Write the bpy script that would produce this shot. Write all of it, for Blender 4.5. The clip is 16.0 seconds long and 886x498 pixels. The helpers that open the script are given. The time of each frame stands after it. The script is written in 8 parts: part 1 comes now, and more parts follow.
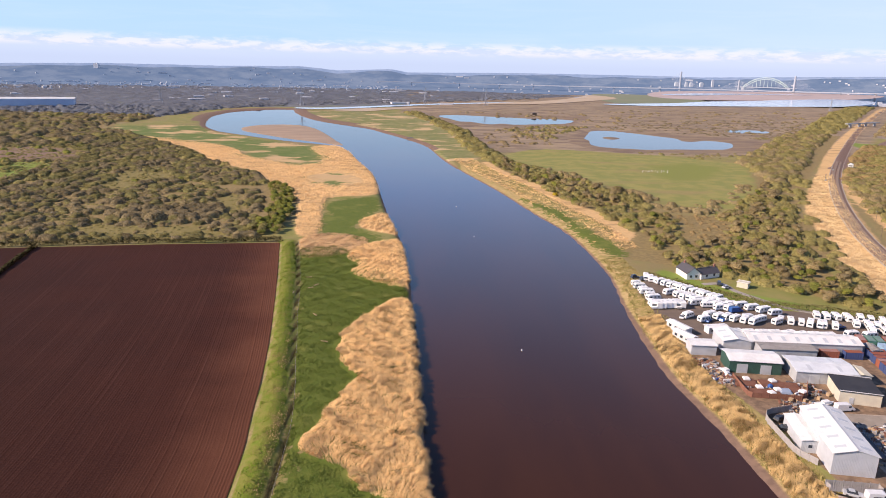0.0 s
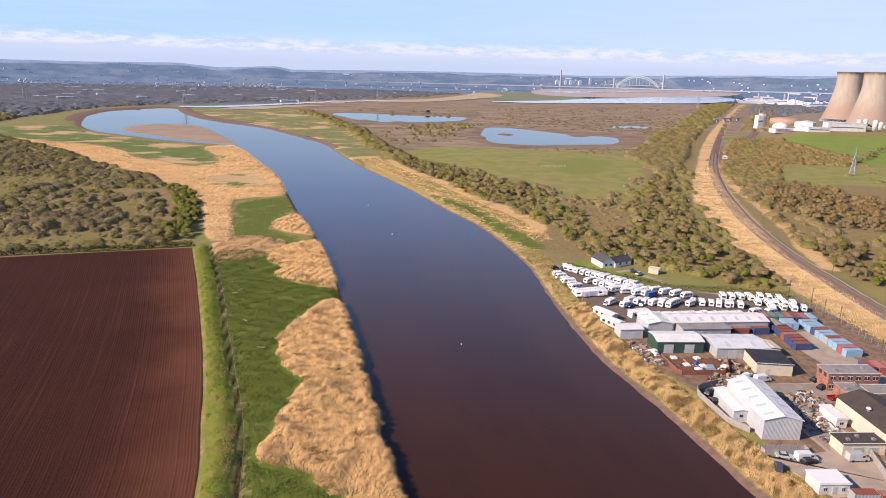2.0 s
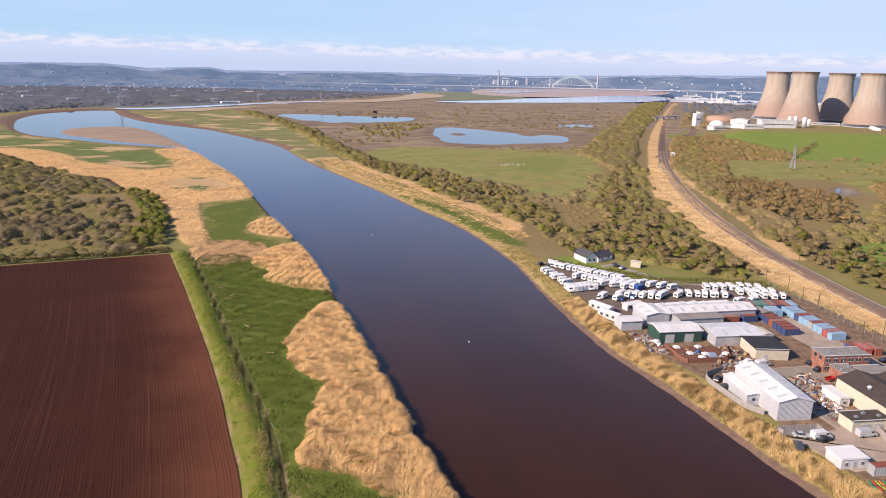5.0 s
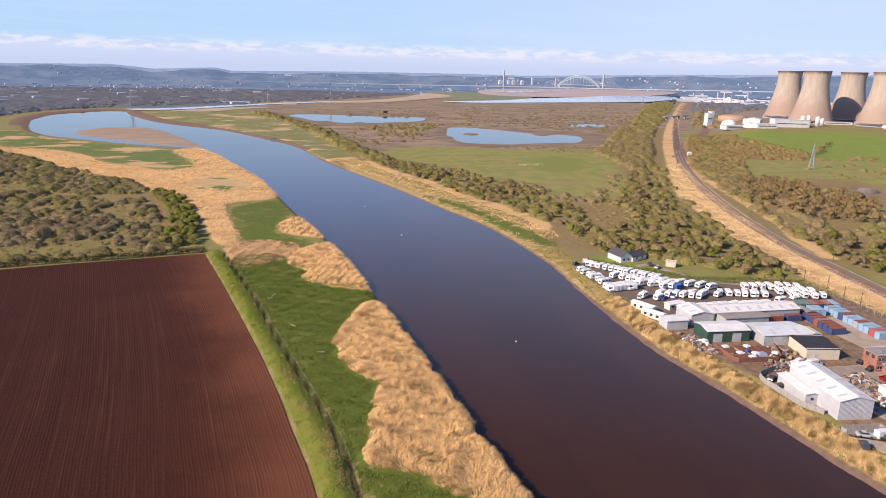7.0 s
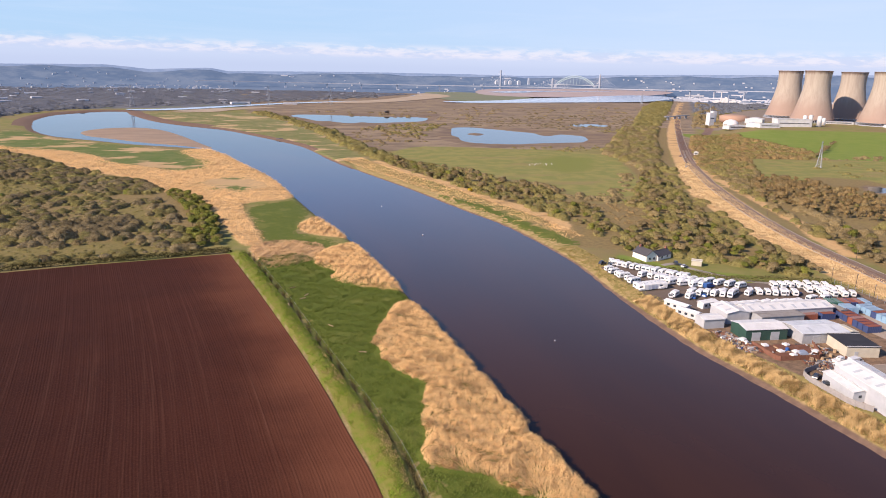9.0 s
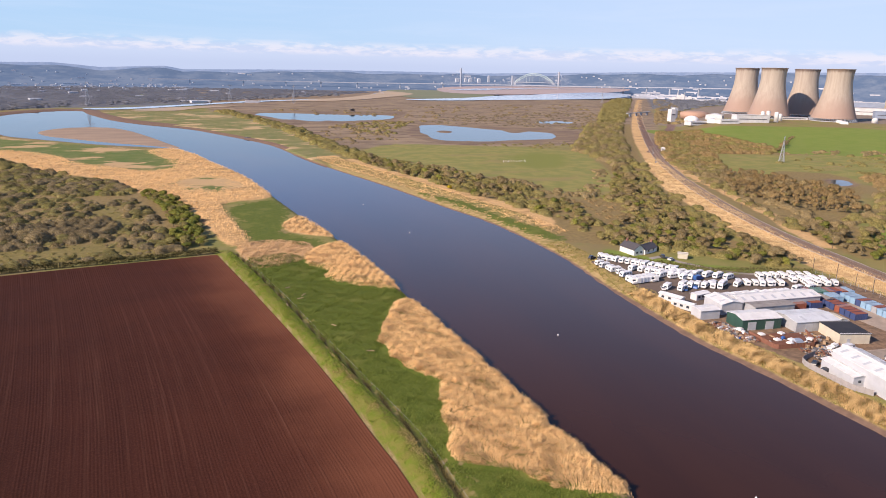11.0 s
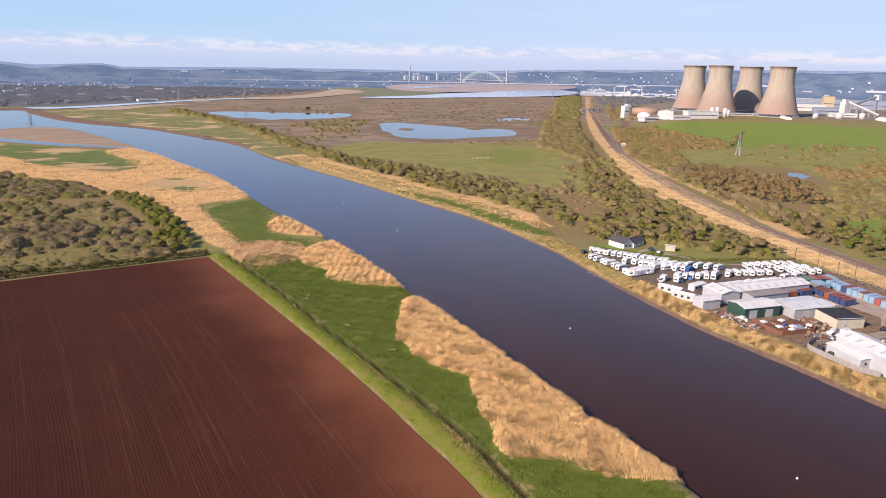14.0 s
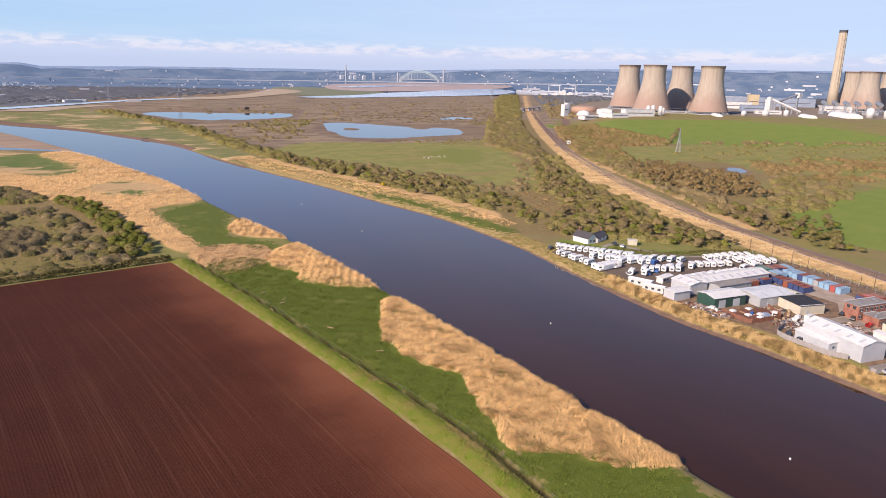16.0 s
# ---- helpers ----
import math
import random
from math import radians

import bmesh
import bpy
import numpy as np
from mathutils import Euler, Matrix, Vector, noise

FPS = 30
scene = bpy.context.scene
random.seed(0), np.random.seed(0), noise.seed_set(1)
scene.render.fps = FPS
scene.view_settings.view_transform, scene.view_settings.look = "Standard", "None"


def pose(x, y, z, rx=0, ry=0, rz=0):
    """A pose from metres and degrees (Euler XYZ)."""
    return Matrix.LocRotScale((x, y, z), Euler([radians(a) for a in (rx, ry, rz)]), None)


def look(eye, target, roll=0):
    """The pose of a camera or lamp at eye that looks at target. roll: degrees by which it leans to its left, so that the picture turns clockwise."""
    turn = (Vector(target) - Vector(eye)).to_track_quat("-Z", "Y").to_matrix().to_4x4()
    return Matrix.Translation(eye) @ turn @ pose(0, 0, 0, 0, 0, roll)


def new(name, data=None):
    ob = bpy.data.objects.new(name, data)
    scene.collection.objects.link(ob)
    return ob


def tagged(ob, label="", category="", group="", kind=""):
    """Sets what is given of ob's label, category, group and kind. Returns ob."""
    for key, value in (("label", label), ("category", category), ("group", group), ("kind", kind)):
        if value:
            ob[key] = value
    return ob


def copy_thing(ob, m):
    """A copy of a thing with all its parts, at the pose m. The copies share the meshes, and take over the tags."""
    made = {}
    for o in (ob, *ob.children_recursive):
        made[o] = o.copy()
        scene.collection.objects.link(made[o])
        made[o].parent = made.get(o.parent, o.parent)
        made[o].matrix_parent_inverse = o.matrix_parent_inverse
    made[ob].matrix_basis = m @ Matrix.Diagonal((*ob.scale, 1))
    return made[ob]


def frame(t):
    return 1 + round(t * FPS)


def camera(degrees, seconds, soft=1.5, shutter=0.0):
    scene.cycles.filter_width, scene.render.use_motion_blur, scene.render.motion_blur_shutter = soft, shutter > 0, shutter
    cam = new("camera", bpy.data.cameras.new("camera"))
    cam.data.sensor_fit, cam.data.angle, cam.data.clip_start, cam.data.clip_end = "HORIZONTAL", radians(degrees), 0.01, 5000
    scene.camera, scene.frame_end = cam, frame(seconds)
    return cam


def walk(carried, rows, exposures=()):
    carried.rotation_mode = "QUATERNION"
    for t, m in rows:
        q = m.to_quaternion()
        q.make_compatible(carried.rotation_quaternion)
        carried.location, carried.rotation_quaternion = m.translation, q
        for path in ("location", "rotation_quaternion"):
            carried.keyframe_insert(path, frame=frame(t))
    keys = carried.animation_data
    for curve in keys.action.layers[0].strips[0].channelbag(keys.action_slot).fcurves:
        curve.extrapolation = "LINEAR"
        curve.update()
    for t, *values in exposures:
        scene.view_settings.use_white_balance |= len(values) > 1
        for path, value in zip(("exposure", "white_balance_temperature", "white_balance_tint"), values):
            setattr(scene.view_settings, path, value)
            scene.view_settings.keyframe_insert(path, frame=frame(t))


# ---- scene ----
cam = camera(66.3, 16.0, soft=0.95)
PATH = [
    (0, (19.338, -14.475, 94.779), (19.413, -12.573, 94.268), 1.4),
    (0.5, (15.375, -14.207, 94.616), (15.534, -12.310, 94.105), 1.5),
    (1, (11.276, -14.055, 94.528), (11.526, -12.167, 94.020), 1.5),
    (1.5, (7.217, -13.724, 94.416), (7.536, -11.847, 93.906), 1.6),
    (2, (3.093, -13.250, 94.336), (3.481, -11.386, 93.827), 1.7),
    (2.5, (-0.762, -12.778, 94.156), (-0.303, -10.930, 93.649), 1.7),
    (3, (-4.682, -12.225, 94.021), (-4.147, -10.396, 93.516), 1.7),
    (3.5, (-8.896, -11.401, 93.871), (-8.329, -9.580, 93.367), 1.7),
    (4, (-12.897, -10.549, 93.803), (-12.332, -8.729, 93.299), 1.7),
    (6.5, (-31.828, -5.347, 92.937), (-31.275, -3.522, 92.435), 1.5),
    (7, (-35.740, -4.091, 92.821), (-35.189, -2.267, 92.318), 1.5),
    (7.5, (-39.533, -2.814, 92.638), (-38.985, -0.989, 92.134), 1.5),
    (8, (-43.350, -1.592, 92.497), (-42.802, 0.234, 91.994), 1.5),
    (10.5, (-61.777, 4.371, 91.350), (-61.135, 6.166, 90.846), 1.4),
    (11, (-65.411, 5.717, 91.273), (-64.737, 7.499, 90.768), 1.4),
    (11.5, (-69.214, 7.145, 91.221), (-68.509, 8.915, 90.716), 1.4),
    (12, (-72.909, 8.508, 91.041), (-72.192, 10.273, 90.536), 1.4),
    (12.5, (-76.524, 9.837, 91.036), (-75.802, 11.600, 90.530), 1.4),
    (13, (-80.061, 11.366, 90.867), (-79.310, 13.116, 90.359), 1.4),
    (13.5, (-83.544, 12.940, 90.637), (-82.762, 14.677, 90.131), 1.4),
    (14, (-87.155, 14.588, 90.470), (-86.343, 16.312, 89.962), 1.4),
    (14.5, (-90.719, 16.304, 90.209), (-89.873, 18.011, 89.703), 1.4),
    (15, (-94.193, 18.232, 89.985), (-93.314, 19.922, 89.478), 1.4),
    (15.5, (-97.531, 20.192, 89.815), (-96.617, 21.862, 89.310), 1.4),
    (16, (-100.866, 22.275, 89.762), (-99.896, 23.915, 89.257), 1.4),
]
walk(cam, [(t, look(eye, target, roll)) for t, eye, target, roll in PATH], [(0, 0.53, 6800, 22), (2, 0.45, 6780, 22), (3.5, 0.39, 6750, 22), (8, 0.40, 6740, 22), (16, 0.34, 6720, 22)])

# ---- world, sun ----
SUN = Vector((-0.975, -0.21, 0.0)).normalized()
SUN_EL = radians(31)


def N(tree, kind, **inputs):
    """A node with its inputs set by name or number; a socket as value makes a link."""
    n = tree.nodes.new(kind)
    for key, value in inputs.items():
        if key.startswith("_"):
            setattr_plain(n, key[1:], value)
            continue
        sock = n.inputs[int(key[1:])] if key[0] == "i" and key[1:].isdigit() else n.inputs[key.replace("_", " ")]
        if isinstance(value, bpy.types.NodeSocket):
            tree.links.new(value, sock)
        else:
            sock.default_value = value
    return n


def setattr_plain(n, key, value):
    if key == "op":
        n.operation = value
    elif key == "type":
        n.data_type = value
    elif key == "blend":
        n.blend_type = value
    elif key == "clamp":
        n.use_clamp = value
    elif key == "attr":
        n.attribute_name = value
    elif key == "interp":
        n.interpolation_type = value
    elif key == "sky":
        n.sky_type = value


def math_node(tree, op, a, b=0.0, c=0.0, clamp=False):
    n = N(tree, "ShaderNodeMath", _op=op, i0=a, i1=b, i2=c, _clamp=clamp)
    return n.outputs[0]


def mix(tree, fac, a, b):
    n = tree.nodes.new("ShaderNodeMix")
    n.data_type = "RGBA"
    for sock, value in ((n.inputs[0], fac), (n.inputs[6], a), (n.inputs[7], b)):
        if isinstance(value, bpy.types.NodeSocket):
            tree.links.new(value, sock)
        else:
            sock.default_value = (*value, 1) if isinstance(value, tuple) and len(value) == 3 else value
    return n.outputs[2]


def smooth(tree, value, lo, hi):
    n = tree.nodes.new("ShaderNodeMapRange")
    n.interpolation_type = "SMOOTHSTEP"
    tree.links.new(value, n.inputs[0])
    n.inputs[1].default_value, n.inputs[2].default_value = lo, hi
    return n.outputs[0]


def noise_of(tree, coord, scale, detail=4.0, rough=0.55, distort=0.0):
    n = N(tree, "ShaderNodeTexNoise", Scale=scale, Detail=detail, Roughness=rough, Distortion=distort)
    if coord is not None:
        tree.links.new(coord, n.inputs["Vector"])
    return n.outputs[0]


def scaled(tree, coord, sx, sy, sz, rz=0.0):
    n = tree.nodes.new("ShaderNodeMapping")
    tree.links.new(coord, n.inputs[0])
    n.inputs[3].default_value = (sx, sy, sz)
    n.inputs[2].default_value = (0, 0, rz)
    return n.outputs[0]


world = bpy.data.worlds.new("sky")
scene.world = world
world.use_nodes = True
wt = world.node_tree
wt.nodes.clear()
sky = N(wt, "ShaderNodeTexSky", _sky="NISHITA")
sky.sun_disc = False
sky.sun_elevation, sky.sun_rotation = SUN_EL, math.atan2(SUN.x, SUN.y)
sky.air_density, sky.dust_density, sky.ozone_density = 1.0, 0.2, 4.0
way = wt.nodes.new("ShaderNodeTexCoord").outputs["Generated"]
height = N(wt, "ShaderNodeSeparateXYZ", Vector=way).outputs[2]
puffs = noise_of(wt, scaled(wt, way, 16, 16, 70), 1.9, 8, 0.62, 0.2)
wisps = noise_of(wt, scaled(wt, way, 2, 2, 26), 1.6, 6, 0.62, 0.6)
band = math_node(wt, "MULTIPLY", smooth(wt, height, 0.013, 0.021), math_node(wt, "SUBTRACT", 1.0, smooth(wt, height, 0.025, 0.037)))
cloud = math_node(wt, "MULTIPLY", smooth(wt, puffs, 0.40, 0.58), band)
thin = math_node(wt, "MULTIPLY", smooth(wt, wisps, 0.42, 0.75), math_node(wt, "SUBTRACT", 1.0, smooth(wt, height, 0.05, 0.25)))
low = math_node(wt, "SUBTRACT", 1.0, smooth(wt, height, 0.10, 0.60))
blue = wt.nodes.new("ShaderNodeVectorMath")
blue.operation = "MULTIPLY"
wt.links.new(sky.outputs[0], blue.inputs[0])
blue.inputs[1].default_value = (0.80, 1.0, 1.20)
pale = mix(wt, smooth(wt, height, 0.08, 0.20), (4.35, 7.0, 9.6), (3.3, 6.5, 11.8))
pale = mix(wt, math_node(wt, "MULTIPLY", smooth(wt, N(wt, "ShaderNodeSeparateXYZ", Vector=way).outputs[0], -0.1, 0.75), 0.8), pale, (5.7, 7.4, 9.7))
tone = mix(wt, math_node(wt, "MULTIPLY", low, 0.85), blue.outputs[0], pale)
tone = mix(wt, math_node(wt, "MULTIPLY", thin, 0.2), tone, (6.6, 8.15, 9.8))
# a lavender-grey bank of far cloud lies along the horizon, its tops lit
bank_top = math_node(wt, "ADD", height, math_node(wt, "MULTIPLY", math_node(wt, "SUBTRACT", puffs, 0.5), 0.03))
tone = mix(wt, math_node(wt, "MULTIPLY", math_node(wt, "SUBTRACT", 1.0, smooth(wt, bank_top, 0.018, 0.031)), 0.75), tone, (5.9, 7.0, 8.9))
tone = mix(wt, math_node(wt, "MULTIPLY", math_node(wt, "SUBTRACT", 1.0, smooth(wt, height, 0.0, 0.016)), 0.6), tone, (4.9, 6.2, 8.3))
tone = mix(wt, math_node(wt, "MULTIPLY", cloud, 0.6), tone, (8.8, 8.9, 9.3))
bg = N(wt, "ShaderNodeBackground", Color=tone, Strength=0.08)
wt.links.new(bg.outputs[0], N(wt, "ShaderNodeOutputWorld").inputs[0])

sun = new("sun", bpy.data.lights.new("sun", "SUN"))
sun.data.energy, sun.data.angle, sun.data.color = 5.0, radians(0.6), (1.0, 0.865, 0.69)
sun.matrix_world = look((0, 0, 0), (-SUN.x * math.cos(SUN_EL), -SUN.y * math.cos(SUN_EL), -math.sin(SUN_EL)))

# ---- materials ----


def material(name):
    m = bpy.data.materials.new(name)
    m.use_nodes = True
    t = m.node_tree
    return m, t, t.nodes["Principled BSDF"], N(t, "ShaderNodeTexCoord").outputs["Object"]


def bump(t, shader, value, strength, distance):
    b = N(t, "ShaderNodeBump", Strength=strength, Distance=distance, Height=value)
    t.links.new(b.outputs[0], shader.inputs["Normal"])


def plain(name, a, b=None, rough=0.6, metal=0.0, scale=0.6, relief=0.0, vary=0.0, fine=4.0):
    """A surface of two tones: broad stains and fine grain, with a spread from thing to thing."""
    m, t, s, co = material(name)
    b = b or tuple(c * 0.7 for c in a)
    geo = N(t, "ShaderNodeNewGeometry").outputs["Position"]
    broad = noise_of(t, geo, scale, 5, 0.6)
    grain = noise_of(t, geo, scale * fine * 2, 3, 0.7)
    f = math_node(t, "ADD", math_node(t, "MULTIPLY", smooth(t, broad, 0.3, 0.72), 0.7), math_node(t, "MULTIPLY", grain, 0.3))
    col = mix(t, f, a, b)
    if vary:
        info = N(t, "ShaderNodeObjectInfo").outputs["Random"]
        hsv = N(t, "ShaderNodeHueSaturation", Color=col, Value=math_node(t, "MULTIPLY_ADD", info, 2 * vary, 1 - vary))
        col = hsv.outputs[0]
    t.links.new(col, s.inputs["Base Color"])
    s.inputs["Roughness"].default_value, s.inputs["Metallic"].default_value = rough, metal
    if relief:
        bump(t, s, grain, 0.6, relief)
    return m


def ribbed(name, a, b, pitch=0.4, rough=0.45, metal=0.0, along="x"):
    """Profiled sheet: ribs across one axis of the object, with faint dirt."""
    m, t, s, co = material(name)
    sep = N(t, "ShaderNodeSeparateXYZ", Vector=co).outputs["xyz".index(along)]
    wave = math_node(t, "PINGPONG", sep, pitch / 2)
    rib = smooth(t, wave, pitch * 0.12, pitch * 0.3)
    geo = N(t, "ShaderNodeNewGeometry").outputs["Position"]
    dirt = noise_of(t, geo, 0.35, 6, 0.65)
    col = mix(t, smooth(t, dirt, 0.35, 0.75), a, b)
    t.links.new(col, s.inputs["Base Color"])
    s.inputs["Roughness"].default_value, s.inputs["Metallic"].default_value = rough, metal
    bump(t, s, rib, 0.7, 0.05)
    return m


def foliage(name, a, b, c, open_work=0.75):
    """Leaf and twig clumps: tone from tree to tree and from clump to clump."""
    m, t, s, co = material(name)
    island = N(t, "ShaderNodeNewGeometry").outputs["Random Per Island"]
    tree = math_node(t, "FRACT", math_node(t, "ADD", N(t, "ShaderNodeObjectInfo").outputs["Random"], N(t, "ShaderNodeAttribute", _attr="bush_tone").outputs["Fac"]))
    pos = N(t, "ShaderNodeNewGeometry").outputs["Position"]
    patch = noise_of(t, pos, 0.045, 3, 0.6)
    twig = noise_of(t, pos, 1.9, 5, 0.72)
    col = mix(t, smooth(t, math_node(t, "ADD", math_node(t, "MULTIPLY", tree, 0.5), math_node(t, "MULTIPLY", patch, 0.5)), 0.25, 0.75), a, b)
    col = mix(t, math_node(t, "MULTIPLY", smooth(t, tree, 0.72, 0.95), 0.75), col, tuple(k * q for k, q in zip(b, (1.2, 1.18, 1.05))))
    col = mix(t, math_node(t, "MULTIPLY", smooth(t, math_node(t, "SUBTRACT", 1.0, tree), 0.75, 0.95), 0.7), col, tuple(k * 0.62 for k in b))
    col = mix(t, math_node(t, "MULTIPLY", island, 0.4), col, c)
    col = mix(t, math_node(t, "MULTIPLY", smooth(t, twig, 0.42, 0.70), 0.5), col, tuple(k * 0.5 for k in c))
    t.links.new(col, s.inputs["Base Color"])
    s.inputs["Roughness"].default_value = 0.9
    s.inputs["Specular IOR Level"].default_value = 0.1
    bump(t, s, twig, 0.35, 0.3)
    # open twig work: sky and ground show between the sprays
    t.links.new(math_node(t, "MULTIPLY_ADD", smooth(t, noise_of(t, pos, 2.6, 2, 0.6), 0.40, 0.58), open_work, 1.0 - open_work), s.inputs["Alpha"])
    return m


# ---- the plan ----


def spline(points, steps=6, closed=False):
    """A smooth line through the points."""
    p = [Vector((*q, 0)).to_2d() if len(q) == 2 else Vector(q) for q in points]
    out, n = [], len(p)
    for i in range(n if closed else n - 1):
        a, b, c, d = (p[(i + k) % n] if closed else p[min(max(i + k, 0), n - 1)] for k in (-1, 0, 1, 2))
        for j in range(steps):
            u = j / steps
            out.append(0.5 * (2 * b + (c - a) * u + (2 * a - 5 * b + 4 * c - d) * u * u + (3 * b - a - 3 * c + d) * u ** 3))
    if not closed:
        out.append(p[-1])
    return np.array([tuple(v) for v in out])


def inside(poly, x, y):
    """The signed distance to an outline, positive inside."""
    best = np.full(x.shape, 1e12)
    odd = np.zeros(x.shape, bool)
    for (ax, ay), (bx, by) in zip(poly, np.roll(poly, -1, 0)):
        dx, dy = bx - ax, by - ay
        u = np.clip(((x - ax) * dx + (y - ay) * dy) / max(dx * dx + dy * dy, 1e-9), 0, 1)
        best = np.minimum(best, (x - ax - u * dx) ** 2 + (y - ay - u * dy) ** 2)
        if ay != by:
            odd ^= ((ay > y) != (by > y)) & (x < dx * (y - ay) / dy + ax)
    return np.where(odd, 1, -1) * np.sqrt(best)


def off_line(line, x, y):
    best = np.full(x.shape, 1e12)
    for (ax, ay), (bx, by) in zip(line[:-1], line[1:]):
        dx, dy = bx - ax, by - ay
        u = np.clip(((x - ax) * dx + (y - ay) * dy) / max(dx * dx + dy * dy, 1e-9), 0, 1)
        best = np.minimum(best, (x - ax - u * dx) ** 2 + (y - ay - u * dy) ** 2)
    return np.sqrt(best)


BANK_LEFT = spline([(34, -500), (32, -100), (28, 60), (24, 110), (22, 141), (21, 173), (19, 217), (17, 261), (15, 300), (10, 358), (0, 425), (-10, 507),
                    (-22, 600), (-45, 696), (-60, 764), (-78, 815), (-108, 840), (-137, 858), (-178, 890), (-227, 938), (-267, 978), (-306, 1050), (-335, 1151), (-355, 1261), (-350, 1381), (-322, 1444), (-286, 1486), (-250, 1480)])
BANK_RIGHT = spline([(-231, 1390), (-183, 1250), (-134, 1165), (-67, 1078), (-24, 982), (13, 890), (31, 825), (45, 723), (62, 630), (84, 530), (99, 445), (110, 390), (113, 342), (112.5, 296),
                     (106, 246), (103, 212), (102, 185), (104, 161), (105, 140), (106, 110), (110, 60), (118, -100), (126, -500)])
RIVER = np.vstack((BANK_LEFT, BANK_RIGHT))
SANDBAR = spline([(-250, 1047), (-230, 1100), (-187, 1116), (-150, 1074), (-116, 979), (-88, 881), (-74, 828), (-110, 862), (-151, 895), (-202, 950), (-235, 990)], 3, True)
POND_A = spline([(259, 967), (279, 1030), (300, 1091), (332, 1103), (349, 1082), (371, 1049), (387, 1018), (403, 992), (397, 958), (412, 948), (437, 971), (453, 958), (459, 934), (442, 893), (418, 862), (390, 855), (351, 852), (313, 842), (277, 850), (253, 866), (250, 899), (259, 937)], 2, True)
POND_B = spline([(57, 1364), (81, 1404), (121, 1400), (171, 1375), (225, 1352), (286, 1347), (315, 1326), (315, 1299), (285, 1238), (229, 1211), (186, 1194), (168, 1212), (146, 1190), (128, 1209), (115, 1237), (94, 1238), (77, 1309)], 2, True)
POND_ISLE = spline([(287, 982), (305, 1003), (316, 982), (297, 958)], 3, True)
POND_C = spline([(542, 1150), (580, 1172), (616, 1172), (614, 1130), (560, 1112)], 3, True)
POND_D = spline([(500, 471), (505, 463), (495, 446), (476, 440), (480, 452)], 3, True)
POND_RIM = [(440, 405), (462, 400), (500, 428), (516, 448), (520, 480), (500, 488), (474, 466), (452, 440)]
PONDS = (POND_A, POND_B, POND_C, POND_D)
SHORES = [np.array(p, float) for p in ([(238, 985), (306, 1118), (341, 1108), (413, 1063), (500, 1006), (535, 950), (462, 846), (404, 815), (308, 812), (240, 815), (222, 893)],
                                       [(45, 1400), (120, 1470), (273, 1460), (385, 1440), (318, 1264), (264, 1170), (160, 1144), (86, 1180)])]
FIELD_EDGE = spline([(-20, -60), (-21, 40), (-23, 126), (-26, 158), (-31, 201), (-41, 264), (-55.6, 346.5)], 8)
FIELD = np.vstack((FIELD_EDGE, np.array([(-118, 339.5), (-180, 329.5), (-420, 290), (-420, -60)])))
DITCH = spline([(-11, -60), (-12, 60), (-14, 128), (-15, 152), (-18, 175), (-21, 193), (-24, 213), (-27.5, 234), (-32, 266), (-38, 302), (-43, 330), (-47, 350)], 6)
REEDS = [spline(p, 4, True) for p in (
    [(8, 254), (1, 240), (-6, 222), (-8, 209), (-6, 195), (0, 181), (-5, 163), (-8, 150), (-11, 145), (-8, 137), (1, 133), (8, 122), (18, 117), (27, 116), (25, 150), (23, 193), (20, 240), (16, 254)],
    [(8, 356), (-9, 345), (-17, 322), (-9, 304), (-12, 294), (-1, 280), (13, 272), (18, 276), (17, 310), (13, 340)],
    [(-3, 425), (-16, 407), (-14, 384), (10, 368), (9, 392)],
    [(-45, 361), (-27, 369), (-8, 356), (-13, 335), (-21, 322), (-37, 317), (-42, 326)],
    [(-70, 808), (-45, 698), (-22, 605), (-9, 515), (-20, 488), (-44, 480), (-46, 446), (-38, 375), (-48, 362), (-57, 400), (-65, 454), (-79, 494), (-98, 527), (-124, 588), (-153, 625), (-183, 655), (-220, 732), (-272, 799), (-345, 880),
     (-300, 852), (-215, 794), (-180, 747), (-162, 704), (-116, 657), (-98, 640), (-78, 663), (-88, 720), (-106, 790)])]
LUSH = [spline(p, 4, True) for p in (
    [(-12, -60), (-13, 100), (-16, 154), (-25, 205), (-34, 270), (-44, 330), (-20, 335), (0, 300), (15, 272), (18, 240), (20, 110), (24, -60)],
    [(-44, 456), (-32, 476), (-13, 484), (-7, 444), (-16, 405), (-16, 380), (-2, 362), (-9, 352), (-23, 364), (-36, 371), (-39, 412)],
    [(-76, 573), (-55, 597), (-36, 578), (-28, 548), (-49, 526), (-68, 543)],
    [(98, 490), (112, 420), (120, 345), (132, 329), (127, 379), (116, 450)])]
MARSH = np.array([(-420, 1010), (-323, 1051), (-259, 940), (-219, 895), (-173, 852), (-137, 828), (-106, 795), (-85, 720), (-78, 663), (-98, 640), (-116, 657), (-162, 704), (-180, 747), (-215, 794), (-300, 842), (-420, 880)], float)
LEVEE = np.vstack((BANK_RIGHT[(BANK_RIGHT[:, 1] > 690)], np.array([(84, 692), (77, 838), (66, 1027), (33, 1237), (-15, 1440), (-150, 1470)], float)))
RAIL = spline([(1593, 2259), (1150, 1660), (840, 1236), (618, 918), (450, 668), (362, 520), (300, 397), (266, 312), (250, 256), (239, 213), (230, 172), (215, 80), (200, -80)])
SPUR = spline([(462, 690), (500, 728), (578, 820), (668, 925), (754, 1024), (806, 1090)])
